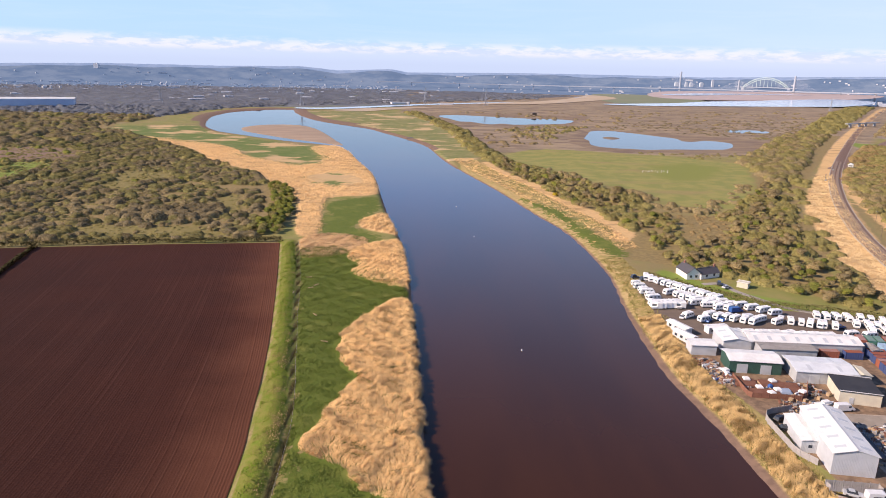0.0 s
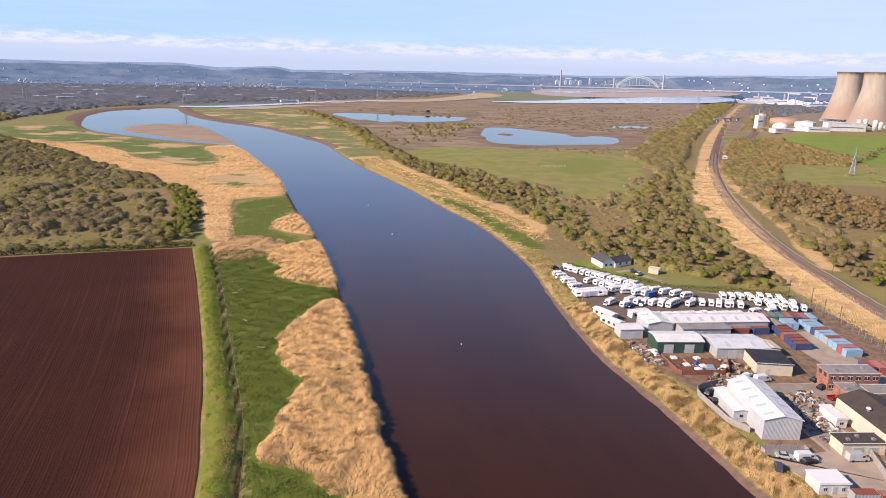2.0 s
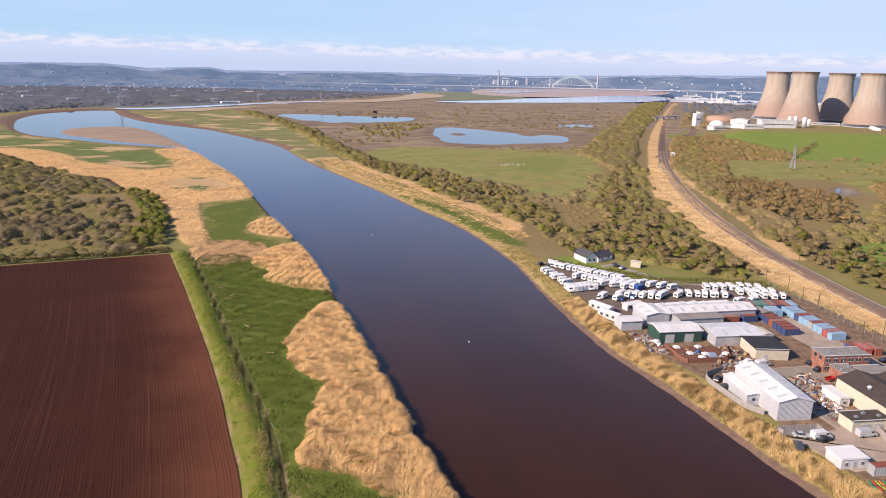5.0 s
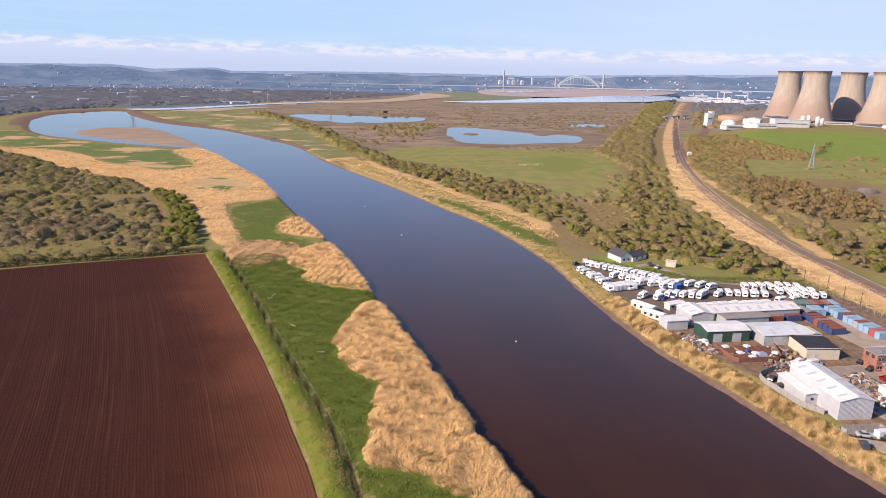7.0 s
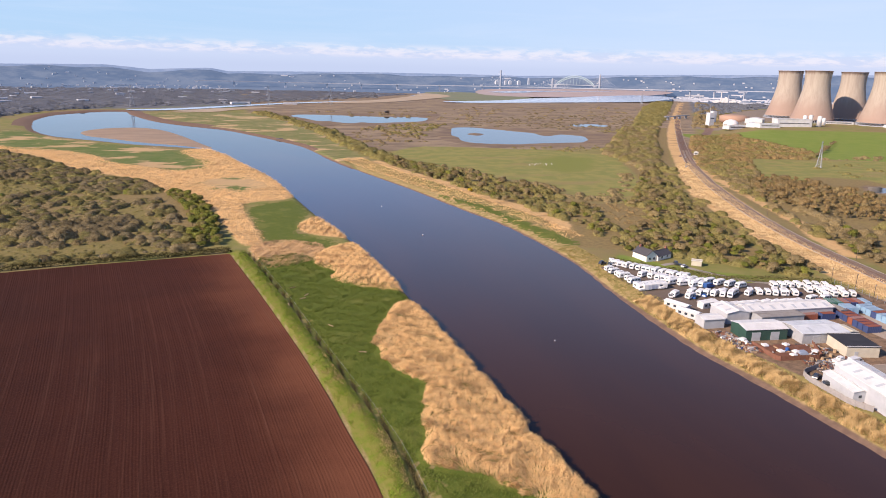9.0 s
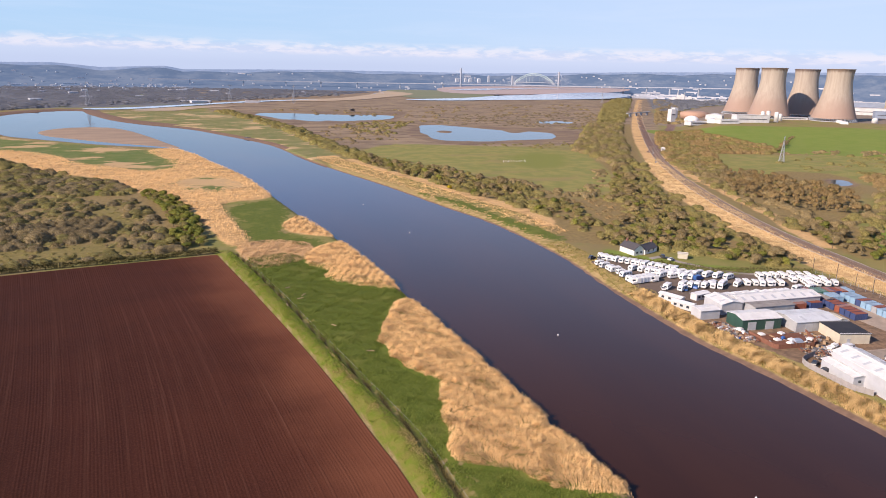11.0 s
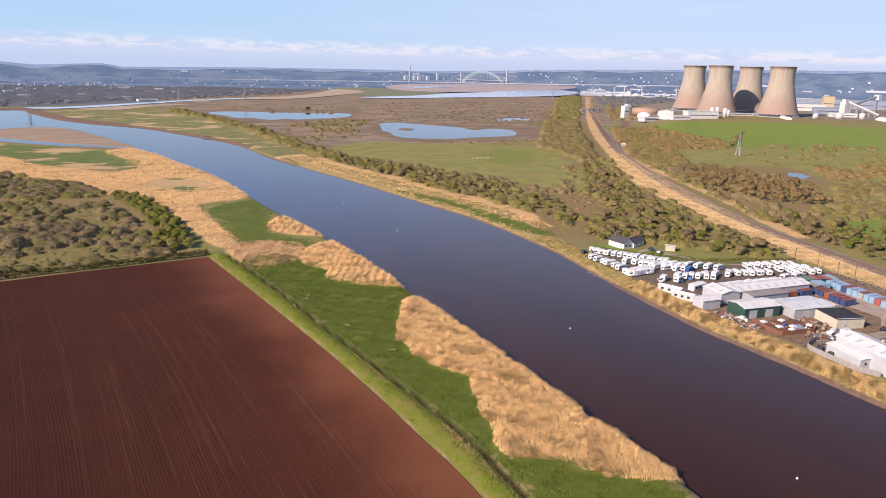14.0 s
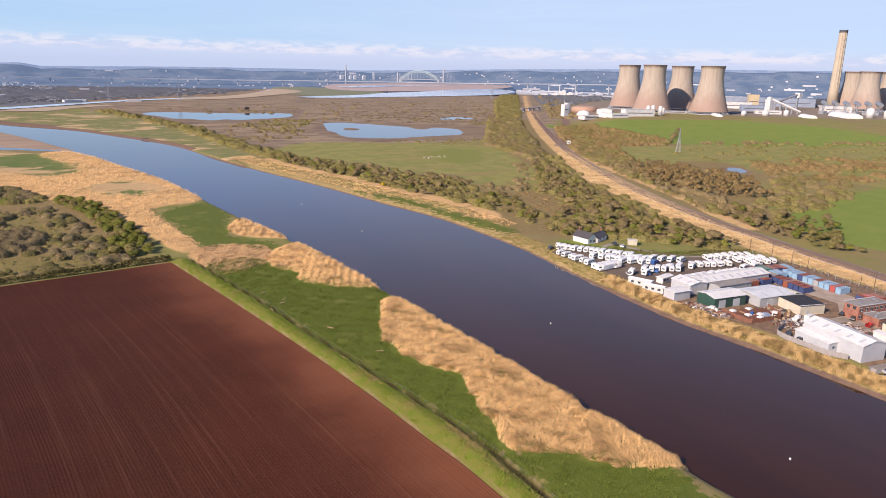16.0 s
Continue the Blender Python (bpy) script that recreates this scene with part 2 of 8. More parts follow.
TAN_BANK = np.vstack((spline([(1600, 2259), (900, 1310), (440, 650), (366, 515), (298, 375), (262, 290), (240, 205), (228, 165), (212, 80)]),
                      spline([(196, 80), (207, 166), (213, 201), (223, 250), (237, 306), (262, 365), (300, 459), (406, 631), (713, 1086), (1570, 2259)])))
EAST_STRIP = np.array([(300, 352), (277, 313), (262, 275), (268, 270), (290, 313), (322, 380), (358, 470), (395, 545), (452, 655), (446, 662), (398, 580), (380, 540), (340, 445)], float)
BELT_FOOT = np.array([(129, 362), (137, 372), (141, 396), (133, 435), (121, 489), (109, 560), (94, 620), (84, 690), (92, 690), (104, 620), (121, 560), (132, 489), (147, 435), (153, 396), (150, 376), (142, 362)], float)
CLEARING = np.array([(-60, 356), (-64, 364), (-92, 374), (-97, 400), (-108, 440), (-118, 465), (-109, 462), (-96, 430), (-90, 390), (-110, 380), (-132, 384), (-160, 374), (-330, 338), (-330, 322), (-180, 343), (-118, 352)], float)
MEADOW = spline([(129, 774), (171, 815), (245, 799), (328, 760), (366, 720), (362, 683), (313, 561), (260, 469), (227, 435), (210, 484), (196, 540), (169, 579), (167, 629), (132, 667), (113, 732)], 3, True)
PASTURE = np.array([(424, 482), (446, 552), (535, 663), (600, 640), (720, 625), (905, 515), (1000, 540), (1300, 640), (1300, 420), (700, 330), (520, 330), (500, 420), (526, 467), (527, 503), (490, 527)], float)
YARD = np.array([(117, 268), (124, 286), (134, 280), (150, 262), (172, 246), (196, 241), (214, 234), (216, 200), (210, 150), (190, 60), (118, 60), (122, 121), (121, 150), (115, 183), (113, 211), (117, 250)])
GREEN_FIELDS = [np.array(p, float) for p in ([(640, 985), (960, 830), (1020, 690), (990, 560), (905, 520), (630, 645), (610, 750)], [(299, 271), (333, 300), (520, 330), (520, 180), (291, 190), (281, 232)],
                                      [(-420, 600), (-326, 637), (-312, 627), (-312, 579), (-310, 528), (-420, 500)], [(136, 300), (142, 304), (156, 280), (174, 264), (196, 248), (206, 242), (190, 242), (172, 247), (152, 264), (136, 283)])]
WOOD_GLADES = ([(-420, 600), (-326, 637), (-312, 627), (-312, 579), (-310, 528), (-420, 500)], [(-470, 735), (-360, 745), (-319, 677), (-316, 652), (-366, 624), (-450, 612)],
               [(-225, 509), (-235, 582), (-199, 586), (-182, 561), (-200, 534), (-194, 470)], [(-128, 468), (-115, 489), (-98, 436), (-103, 418)], [(-176, 372), (-172, 388), (-148, 376), (-126, 378), (-111, 388), (-100, 367), (-119, 358), (-154, 353)])
WATER = -2.0


def skyline(x, y):
    """The height of the last ridge, by the bearing from the river bend."""
    bearing = np.degrees(np.arctan2(np.asarray(x) + 40, np.asarray(y)))
    return np.interp(bearing, [-90, -40, -30, -23, -15, -9, -7.6, -6, -1.6, -0.3, 9, 19, 23, 30, 35, 49, 62, 90],
                     [45, 52, 56, 69, 68, 77, 68, 54, 71, 52, 66, 70, 68, 86, 100, 127, 135, 138])


def far_rise(x, y):
    """Beyond the plain the land dips to the estuary, then climbs to the ridge that closes the view."""
    d = np.hypot(x, y)
    u = np.clip((d - 4300) / 320, 0, 1)
    low = -30 * np.clip((d - 2400) / 1900, 0, 1)
    bearing = np.degrees(np.arctan2(np.asarray(x) + 40, np.asarray(y)))
    shelf = np.clip((bearing - 37.5) / 4, 0, 1) * np.clip((d - 950) / 380, 0, 1)
    low = np.where(d < 2600, low + 15 * shelf * shelf * (3 - 2 * shelf) * np.clip((2600 - d) / 300, 0, 1), low)
    crest = skyline(x, y) - 13 + 6 * np.sin(bearing * 0.9 + 1.0) * np.sin(bearing * 0.37)
    return low + (crest - low) * u * (0.55 + 0.45 * u)


def wave_noise(x, y, scale, seed=0):
    """Cheap smooth relief from a few turned sines."""
    r = np.random.RandomState(seed)
    z = np.zeros(np.shape(x))
    for k in range(7):
        a, f, p = r.uniform(0, 6.28), r.uniform(0.6, 1.9) / scale, r.uniform(0, 6.28)
        z = z + np.sin((x * np.cos(a) + y * np.sin(a)) * f * 6.28 + p) / 7
    return z


def terrain(x, y):
    """The height of the land."""
    x, y = np.asarray(x, float), np.asarray(y, float)
    z = 0.35 * wave_noise(x, y, 60, 1) + 0.15 * wave_noise(x, y, 17, 2)
    z = z + far_rise(x, y)
    wet = inside(RIVER, x, y)
    shape = np.interp(-wet + 0.7 * wave_noise(x, y, 9, 3), [-8, -1, 0, 1.2, 4, 9, 20], [-4, -2.5, -2.02, -1.7, -0.9, -0.2, 0])
    steep = np.interp(-wet, [-8, -1, 0, 0.5, 1.6, 4, 20], [-4, -2.6, -2.05, -1.5, -0.5, -0.1, 0])
    shape = np.where((x < 60) & (y < 760), steep, shape)
    z = np.where(wet > -20, z * np.clip(-wet / 20, 0, 1) + shape, z)
    mat = np.max([inside(p, x, y) for p in REEDS], 0)
    z = z + 0.8 * np.clip((mat + 0.5) / 2.5, 0, 1) * np.clip(-wet / 1.2, 0, 1) * (0.8 + 0.18 * wave_noise(x, y, 5, 12))
    bar = inside(SANDBAR, x, y)
    z = np.where(bar > -6, np.maximum(z, -2.6 + 0.1 * np.clip(bar + 6, 0, 9)), z)
    for pond in PONDS:
        e = inside(pond, x, y)
        z = np.where(e > -14, np.interp(-e, [-6, 0, 14], [-1.6, -0.62, 0]) + z * np.clip(-e / 14, 0, 1), z)
    isle = inside(POND_ISLE, x, y)
    z = np.where(isle > -9, np.maximum(z, -0.72 + 0.06 * (isle + 1)), z)
    ditch = off_line(DITCH, x, y)
    z = z - 1.0 * np.exp(-(ditch / 1.2) ** 2) + 0.9 * np.exp(-((off_line(DITCH - np.array((4.4, 0)), x, y)) / 2.6) ** 2)
    z = z + 1.1 * np.clip(1 - (off_line(RAIL, x, y) - 3) / 4, 0, 1)
    flat = np.clip((inside(YARD, x, y) + 4) / 4, 0, 1)
    z = z * (1 - flat) + 0.25 * flat
    soil = np.clip((inside(FIELD, x, y) + 1) / 2, 0, 1)
    return z * (1 - soil) - 0.35 * soil


# ---- mesh tools ----


class Geo:
    """Gathers corners and faces, then makes one mesh of them."""

    def __init__(self):
        self.v, self.f = [], []

    def add(self, verts, faces):
        n = len(self.v)
        self.v.extend(tuple(p) for p in verts)
        self.f.extend(tuple(n + i for i in q) for q in faces)
        return self

    def box(self, x, y, z, sx, sy, sz, turn=0.0):
        """A box that stands on z, centred on x, y."""
        c, s = math.cos(turn), math.sin(turn)
        v = [(x + c * a * sx / 2 - s * b * sy / 2, y + s * a * sx / 2 + c * b * sy / 2, z + k * sz) for k in (0, 1) for a, b in ((-1, -1), (1, -1), (1, 1), (-1, 1))]
        return self.add(v, [(3, 2, 1, 0), (4, 5, 6, 7), (0, 1, 5, 4), (1, 2, 6, 5), (2, 3, 7, 6), (3, 0, 4, 7)])

    def rounded(self, sx, sy, sz, r, z=0.0, x=0.0, y=0.0, top=1.0):
        """A box with bevelled corners and edges all round."""
        rings = []
        for h, ins in ((0, r), (r, 0), (sz - r, 0), (sz, r)):
            k = top if h >= sz - r - 1e-6 else 1.0
            a, b = sx / 2 * k - ins, sy / 2 * k - ins
            c = max(r - ins, r * 0.3)
            rings.append([(x + p, y + q, z + h) for p, q in ((-a, -b + c), (-a + c, -b), (a - c, -b), (a, -b + c), (a, b - c), (a - c, b), (-a + c, b), (-a, b - c))])
        return self.loft(rings)

    def loft(self, rings, caps=True, loop=True):
        n = len(rings[0])
        faces = []
        for i in range(len(rings) - 1):
            for j in range(n if loop else n - 1):
                k = (j + 1) % n
                faces.append((i * n + j, i * n + k, (i + 1) * n + k, (i + 1) * n + j))
        if caps:
            faces.append(tuple(range(n - 1, -1, -1)))
            faces.append(tuple((len(rings) - 1) * n + j for j in range(n)))
        return self.add([p for ring in rings for p in ring], faces)

    def revolve(self, profile, sides, x=0.0, y=0.0, caps=True):
        return self.loft([[(x + r * math.cos(6.28318 * j / sides), y + r * math.sin(6.28318 * j / sides), h) for j in range(sides)] for r, h in profile], caps)

    def rod(self, a, b, r0, r1=None, sides=6):
        a, b = Vector(a), Vector(b)
        q = (b - a).to_track_quat("Z", "Y")
        ends = []
        for p, r in ((a, r0), (b, r1 if r1 is not None else r0)):
            ends.append([tuple(p + q @ Vector((r * math.cos(6.28318 * j / sides), r * math.sin(6.28318 * j / sides), 0))) for j in range(sides)])
        return self.loft(ends)

    def prism(self, section, y0, y1):
        """An outline in x and z, drawn out along y."""
        return self.loft([[(p, y0, q) for p, q in section], [(p, y1, q) for p, q in section]])

    def mesh(self, name, mat, smooth_shade=False):
        me = bpy.data.meshes.new(name)
        me.from_pydata(self.v, [], self.f)
        me.materials.append(mat)
        if smooth_shade:
            me.polygons.foreach_set("use_smooth", [True] * len(me.polygons))
        me.update()
        return me


def part(name, geo, mat, parent, label="", smooth_shade=False):
    ob = new(name, geo.mesh(name, mat, smooth_shade) if isinstance(geo, Geo) else geo)
    ob.parent = parent
    return tagged(ob, label)


def thing(name, label, category, m=None, group="", kind=""):
    ob = new(name)
    ob.empty_display_size = 0.5
    if m is not None:
        ob.matrix_world = m
    return tagged(ob, label, category, group, kind)


def solid(name, geo, mat, label, category, m=None, group="", kind="", smooth_shade=False):
    ob = new(name, geo.mesh(name, mat, smooth_shade) if isinstance(geo, Geo) else geo)
    if m is not None:
        ob.matrix_world = m
    return tagged(ob, label, category, group, kind)


def array_mesh(name, verts, faces, mat, smooth_shade=False):
    """A mesh straight from arrays; faces all with the same number of corners."""
    me = bpy.data.meshes.new(name)
    n, k = faces.shape
    me.vertices.add(len(verts))
    me.vertices.foreach_set("co", np.asarray(verts, np.float32).ravel())
    me.loops.add(n * k)
    me.loops.foreach_set("vertex_index", faces.astype(np.int32).ravel())
    me.polygons.add(n)
    me.polygons.foreach_set("loop_start", np.arange(0, n * k, k, dtype=np.int32))
    me.polygons.foreach_set("use_smooth", np.full(n, smooth_shade))
    me.materials.append(mat)
    me.update(calc_edges=True)
    return me


def ground_z(x, y):
    return float(terrain(np.array([x]), np.array([y]))[0])


# ---- the ground ----
GROUND = None
m, t, s, co = material("rough_grassland")
pos = N(t, "ShaderNodeNewGeometry").outputs["Position"]
n_big, n_mid, n_small, n_fine = (noise_of(t, pos, k, d, 0.6) for k, d in ((0.012, 4), (0.06, 5), (0.4, 5), (2.2, 4)))
col = mix(t, smooth(t, n_mid, 0.35, 0.65), (0.26, 0.22, 0.08), (0.19, 0.20, 0.055))
col = mix(t, smooth(t, n_big, 0.42, 0.62), col, (0.24, 0.185, 0.085))
wobble = math_node(t, "MULTIPLY", math_node(t, "ADD", math_node(t, "SUBTRACT", n_small, 0.5), math_node(t, "SUBTRACT", n_mid, 0.5)), 9.0)


def zone(col, name, tone, width=2.0, wob=1.0):
    a = N(t, "ShaderNodeAttribute", _attr=name).outputs["Fac"]
    edge = math_node(t, "ADD", a, math_node(t, "MULTIPLY", wobble, wob))
    return mix(t, smooth(t, edge, -width / 2, width / 2), col, tone)


n_streak = noise_of(t, scaled(t, pos, 0.3, 1.0, 1.0, 0.5), 0.035, 5, 0.62)
n_drift = noise_of(t, scaled(t, pos, 0.35, 1.0, 1.0, -0.1), 0.05, 6, 0.65)
meadow_tone = mix(t, smooth(t, n_mid, 0.4, 0.6), (0.275, 0.25, 0.078), (0.205, 0.215, 0.062))
meadow_tone = mix(t, smooth(t, n_streak, 0.52, 0.72), meadow_tone, (0.275, 0.21, 0.09))
lush_tone = mix(t, smooth(t, n_small, 0.3, 0.7), (0.088, 0.120, 0.016), (0.125, 0.146, 0.025))
lush_tone = mix(t, smooth(t, n_fine, 0.45, 0.75), lush_tone, (0.06, 0.115, 0.016))
lush_tone = mix(t, math_node(t, "MULTIPLY", smooth(t, n_mid, 0.52, 0.68), 0.5), lush_tone, (0.20, 0.20, 0.05))
tan_tone = mix(t, smooth(t, n_small, 0.35, 0.7), (0.63, 0.415, 0.195), (0.52, 0.335, 0.155))
tan_tone = mix(t, smooth(t, n_drift, 0.5, 0.7), tan_tone, (0.33, 0.22, 0.10))
green_tone = mix(t, smooth(t, n_mid, 0.35, 0.65), (0.165, 0.23, 0.04), (0.195, 0.245, 0.05))
wood_tone = mix(t, smooth(t, n_small, 0.35, 0.65), (0.20, 0.15, 0.065), (0.27, 0.20, 0.085))
wood_tone = mix(t, smooth(t, n_mid, 0.56, 0.68), wood_tone, (0.25, 0.20, 0.075))
yard_tone = mix(t, smooth(t, n_small, 0.35, 0.65), (0.27, 0.18, 0.115), (0.16, 0.11, 0.075))
mud_tone = mix(t, smooth(t, n_small, 0.35, 0.7), (0.215, 0.14, 0.098), (0.15, 0.098, 0.072))
shore_tone = mix(t, smooth(t, n_drift, 0.35, 0.65), (0.17, 0.12, 0.095), (0.27, 0.20, 0.12))
sand_tone = mix(t, smooth(t, n_drift, 0.35, 0.65), (0.38, 0.28, 0.195), (0.30, 0.225, 0.165))
ballast_tone = mix(t, n_fine, (0.27, 0.175, 0.135), (0.16, 0.105, 0.082))
# moor, marsh and levee tones hold some extra blue, painted for haze
moor_tone = mix(t, smooth(t, n_streak, 0.38, 0.6), (0.205, 0.155, 0.105), (0.31, 0.235, 0.155))
moor_tone = mix(t, smooth(t, n_drift, 0.5, 0.62), moor_tone, (0.16, 0.115, 0.085))
moor_tone = mix(t, math_node(t, "MULTIPLY", smooth(t, n_mid, 0.56, 0.7), 0.8), moor_tone, (0.40, 0.31, 0.14))
marsh_tone = mix(t, smooth(t, n_mid, 0.3, 0.7), (0.105, 0.155, 0.035), (0.155, 0.18, 0.055))
marsh_tone = mix(t, smooth(t, math_node(t, "MULTIPLY_ADD", n_big, 0.6, math_node(t, "MULTIPLY", n_drift, 0.4)), 0.515, 0.555), marsh_tone, (0.50, 0.345, 0.175))
levee_tone = mix(t, smooth(t, n_mid, 0.35, 0.65), (0.155, 0.18, 0.055), (0.24, 0.215, 0.09))
levee_tone = mix(t, smooth(t, math_node(t, "MULTIPLY_ADD", n_big, 0.5, math_node(t, "MULTIPLY", n_drift, 0.5)), 0.515, 0.56), levee_tone, (0.50, 0.36, 0.19))
# far plain turned grey-blue: haze put into the ground colour, green fields on top
hazy_plain_tone = mix(t, smooth(t, n_streak, 0.4, 0.62), (0.112, 0.124, 0.148), (0.182, 0.180, 0.182))
hazy_plain_tone = mix(t, smooth(t, n_big, 0.55, 0.68), hazy_plain_tone, (0.16, 0.19, 0.10))
col = zone(col, "z_plain", hazy_plain_tone, 40, 2)
col = zone(col, "z_moor", moor_tone, 20, 2)
col = zone(col, "z_wood", wood_tone, 4)
col = zone(col, "z_meadow", meadow_tone, 6, 1.4)
col = zone(col, "z_patch", mix(t, n_small, (0.17, 0.20, 0.045), (0.22, 0.22, 0.055)), 26, 1.5)
col = zone(col, "z_works", mix(t, smooth(t, n_small, 0.35, 0.65), (0.28, 0.22, 0.17), (0.20, 0.17, 0.135)), 14, 1.5)
col = zone(col, "z_green", green_tone, 2, 0.3)
col = zone(col, "z_levee", levee_tone, 5, 0.8)
col = zone(col, "z_bank", mix(t, smooth(t, n_small, 0.4, 0.6), (0.42, 0.30, 0.14), (0.26, 0.21, 0.07)), 3, 0.5)
col = zone(col, "z_tan", tan_tone, 3, 0.9)
col = zone(col, "z_reed", tan_tone, 2, 0.6)
col = zone(col, "z_marsh", marsh_tone, 8, 7)
col = zone(col, "z_lush", lush_tone, 2.5, 2.4)
col = zone(col, "z_ditch", mix(t, smooth(t, n_small, 0.35, 0.6), (0.145, 0.195, 0.020), (0.21, 0.20, 0.045)), 1.4, 0.25)
col = zone(col, "z_verge", mix(t, smooth(t, n_small, 0.35, 0.6), (0.33, 0.25, 0.12), (0.23, 0.18, 0.075)), 0.8, 0.05)
col = zone(col, "z_clear", mix(t, smooth(t, n_small, 0.35, 0.65), (0.235, 0.185, 0.068), (0.175, 0.15, 0.048)), 5, 1.6)
col = zone(col, "z_heath", mix(t, smooth(t, n_small, 0.35, 0.65), (0.17, 0.11, 0.085), (0.25, 0.17, 0.11)), 6, 1.6)
col = zone(col, "z_bramble", (0.06, 0.05, 0.022), 1.0, 0.06)
col = zone(col, "z_yard", yard_tone, 1, 0.15)
col = zone(col, "z_rail", ballast_tone, 1, 0.1)
col = zone(col, "z_shore", shore_tone, 6, 1.2)
col = zone(col, "z_mud", mud_tone, 1.2, 0.12)
col = zone(col, "z_sand", sand_tone, 3, 0.2)
t.links.new(col, s.inputs["Base Color"])
s.inputs["Roughness"].default_value, s.inputs["Specular IOR Level"].default_value = 0.9, 0.2
bump(t, s, math_node(t, "ADD", n_fine, math_node(t, "MULTIPLY", n_small, 1.2)), 0.5, 0.3)
MAT_GROUND = m


def spaced(lo, hi, step, far_lo, far_hi, growth=1.06):
    """Grid lines: close together from lo to hi, wider and wider outside."""
    out = list(np.arange(lo, hi + 0.01, step))
    k = step
    while out[-1] < far_hi:
        k *= growth
        out.append(out[-1] + k)
    k = step
    while out[0] > far_lo:
        k *= growth
        out.insert(0, out[0] - k)
    return np.array(out)


def build_ground():
    xs, ys = spaced(-70, 240, 2.0, -4700, 4700, 1.030), spaced(80, 420, 2.0, -1500, 4800, 1.017)
    x, y = np.meshgrid(xs, ys)
    x, y = x.ravel(), y.ravel()
    z = terrain(x, y)
    i = np.arange(len(xs) * len(ys)).reshape(len(ys), len(xs))
    faces = np.stack((i[:-1, :-1], i[:-1, 1:], i[1:, 1:], i[1:, :-1]), -1).reshape(-1, 4)
    far = np.hypot(x, y)
    faces = faces[(far[faces] < 3100).all(1)]
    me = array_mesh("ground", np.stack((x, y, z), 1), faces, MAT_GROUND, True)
    river = -inside(RIVER, x, y)
    zones = {
        "z_lush": np.max([inside(LUSH[k], x, y) for k in (0, 1, 3)], 0), "z_reed": np.max([inside(p, x, y) for p in REEDS], 0),
        "z_meadow": inside(MEADOW, x, y), "z_yard": inside(YARD, x, y), "z_tan": np.max([inside(p, x, y) for p in (TAN_BANK, EAST_STRIP, BELT_FOOT)], 0),
        "z_green": np.max([inside(p, x, y) for p in GREEN_FIELDS], 0), "z_rail": np.maximum(5.4 - off_line(RAIL, x, y), 7.5 - off_line(SPUR, x, y)),
        "z_mud": np.where(y > 1130, 26, np.where(y > 800, 9, np.where(x > 60, np.interp(y, [225, 260], [2.6, 1.5]), 1.2))) - river,
        "z_sand": inside(SANDBAR, x, y) + 4, "z_shore": np.maximum(np.max([inside(p, x, y) for p in SHORES], 0), np.max([inside(p, x, y) + 6 for p in PONDS], 0)),
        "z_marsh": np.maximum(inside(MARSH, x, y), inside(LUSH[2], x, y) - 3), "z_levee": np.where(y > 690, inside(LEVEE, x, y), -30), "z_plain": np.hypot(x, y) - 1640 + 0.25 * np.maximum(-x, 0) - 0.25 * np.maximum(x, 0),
        "z_bank": np.where(x > 60, np.minimum(14 - river, 700 - y), -30), "z_ditch": 4.7 - off_line(DITCH - np.array((5.5, 0)), x, y), "z_verge": 0.8 - off_line(FIELD_EDGE + np.array((0.4, 0)), x, y), "z_bramble": 0.9 - off_line(DITCH, x, y), "z_clear": np.max([inside(np.array(p, float), x, y) for p in (CLEARING, *WOOD_GLADES[2:])], 0), "z_heath": inside(np.array(WOOD_GLADES[1], float), x, y), "z_works": inside(np.array([(760, 1090), (765, 1010), (860, 1045), (1015, 1032), (1080, 900), (1300, 760), (1700, 640), (1900, 1000), (1500, 1500), (1000, 1400)], float), x, y), "z_patch": inside(np.array([(262, 690), (304, 712), (346, 690), (300, 605), (258, 580), (236, 604)], float), x, y) - 4,
        "z_wood": np.max([inside(np.array(p), x, y) for p in WOODS], 0), "z_moor": np.minimum(np.minimum(y - 775, x + 20 + 0 * y), (y - 1.38 * x - 20) * 0.6)}
    zones["z_meadow"] = np.maximum(zones["z_meadow"], inside(PASTURE, x, y))
    for name, value in zones.items():
        a = me.attributes.new(name, "FLOAT", "POINT")
        a.data.foreach_set("value", np.clip(value, -30, 30).astype(np.float32))
    return tagged(new("ground", me), "flat rough grassland with marsh, reeds and mud", "ground", kind="structure")


WOODS = [[(-61, 374), (-66, 440), (-82, 516), (-108, 586), (-171, 652), (-248, 788), (-411, 980), (-480, 1123), (-800, 1200), (-800, 420), (-400, 305), (-200, 338), (-120, 350)],
         [(128, 325), (143, 316), (180, 292), (196, 268), (216, 246), (226, 304), (243, 385), (240, 430), (195, 440), (170, 500), (140, 623), (98, 700), (84, 690), (112, 560), (122, 470), (138, 400), (134, 350)],
         [(243, 320), (265, 370), (300, 465), (406, 637), (713, 1090), (660, 1090), (355, 640), (290, 520), (235, 420), (228, 350)],
         [(275, 300), (310, 390), (375, 520), (465, 655), (640, 880), (700, 760), (600, 560), (480, 420), (340, 320), (290, 250), (262, 250)]]
ground = build_ground()

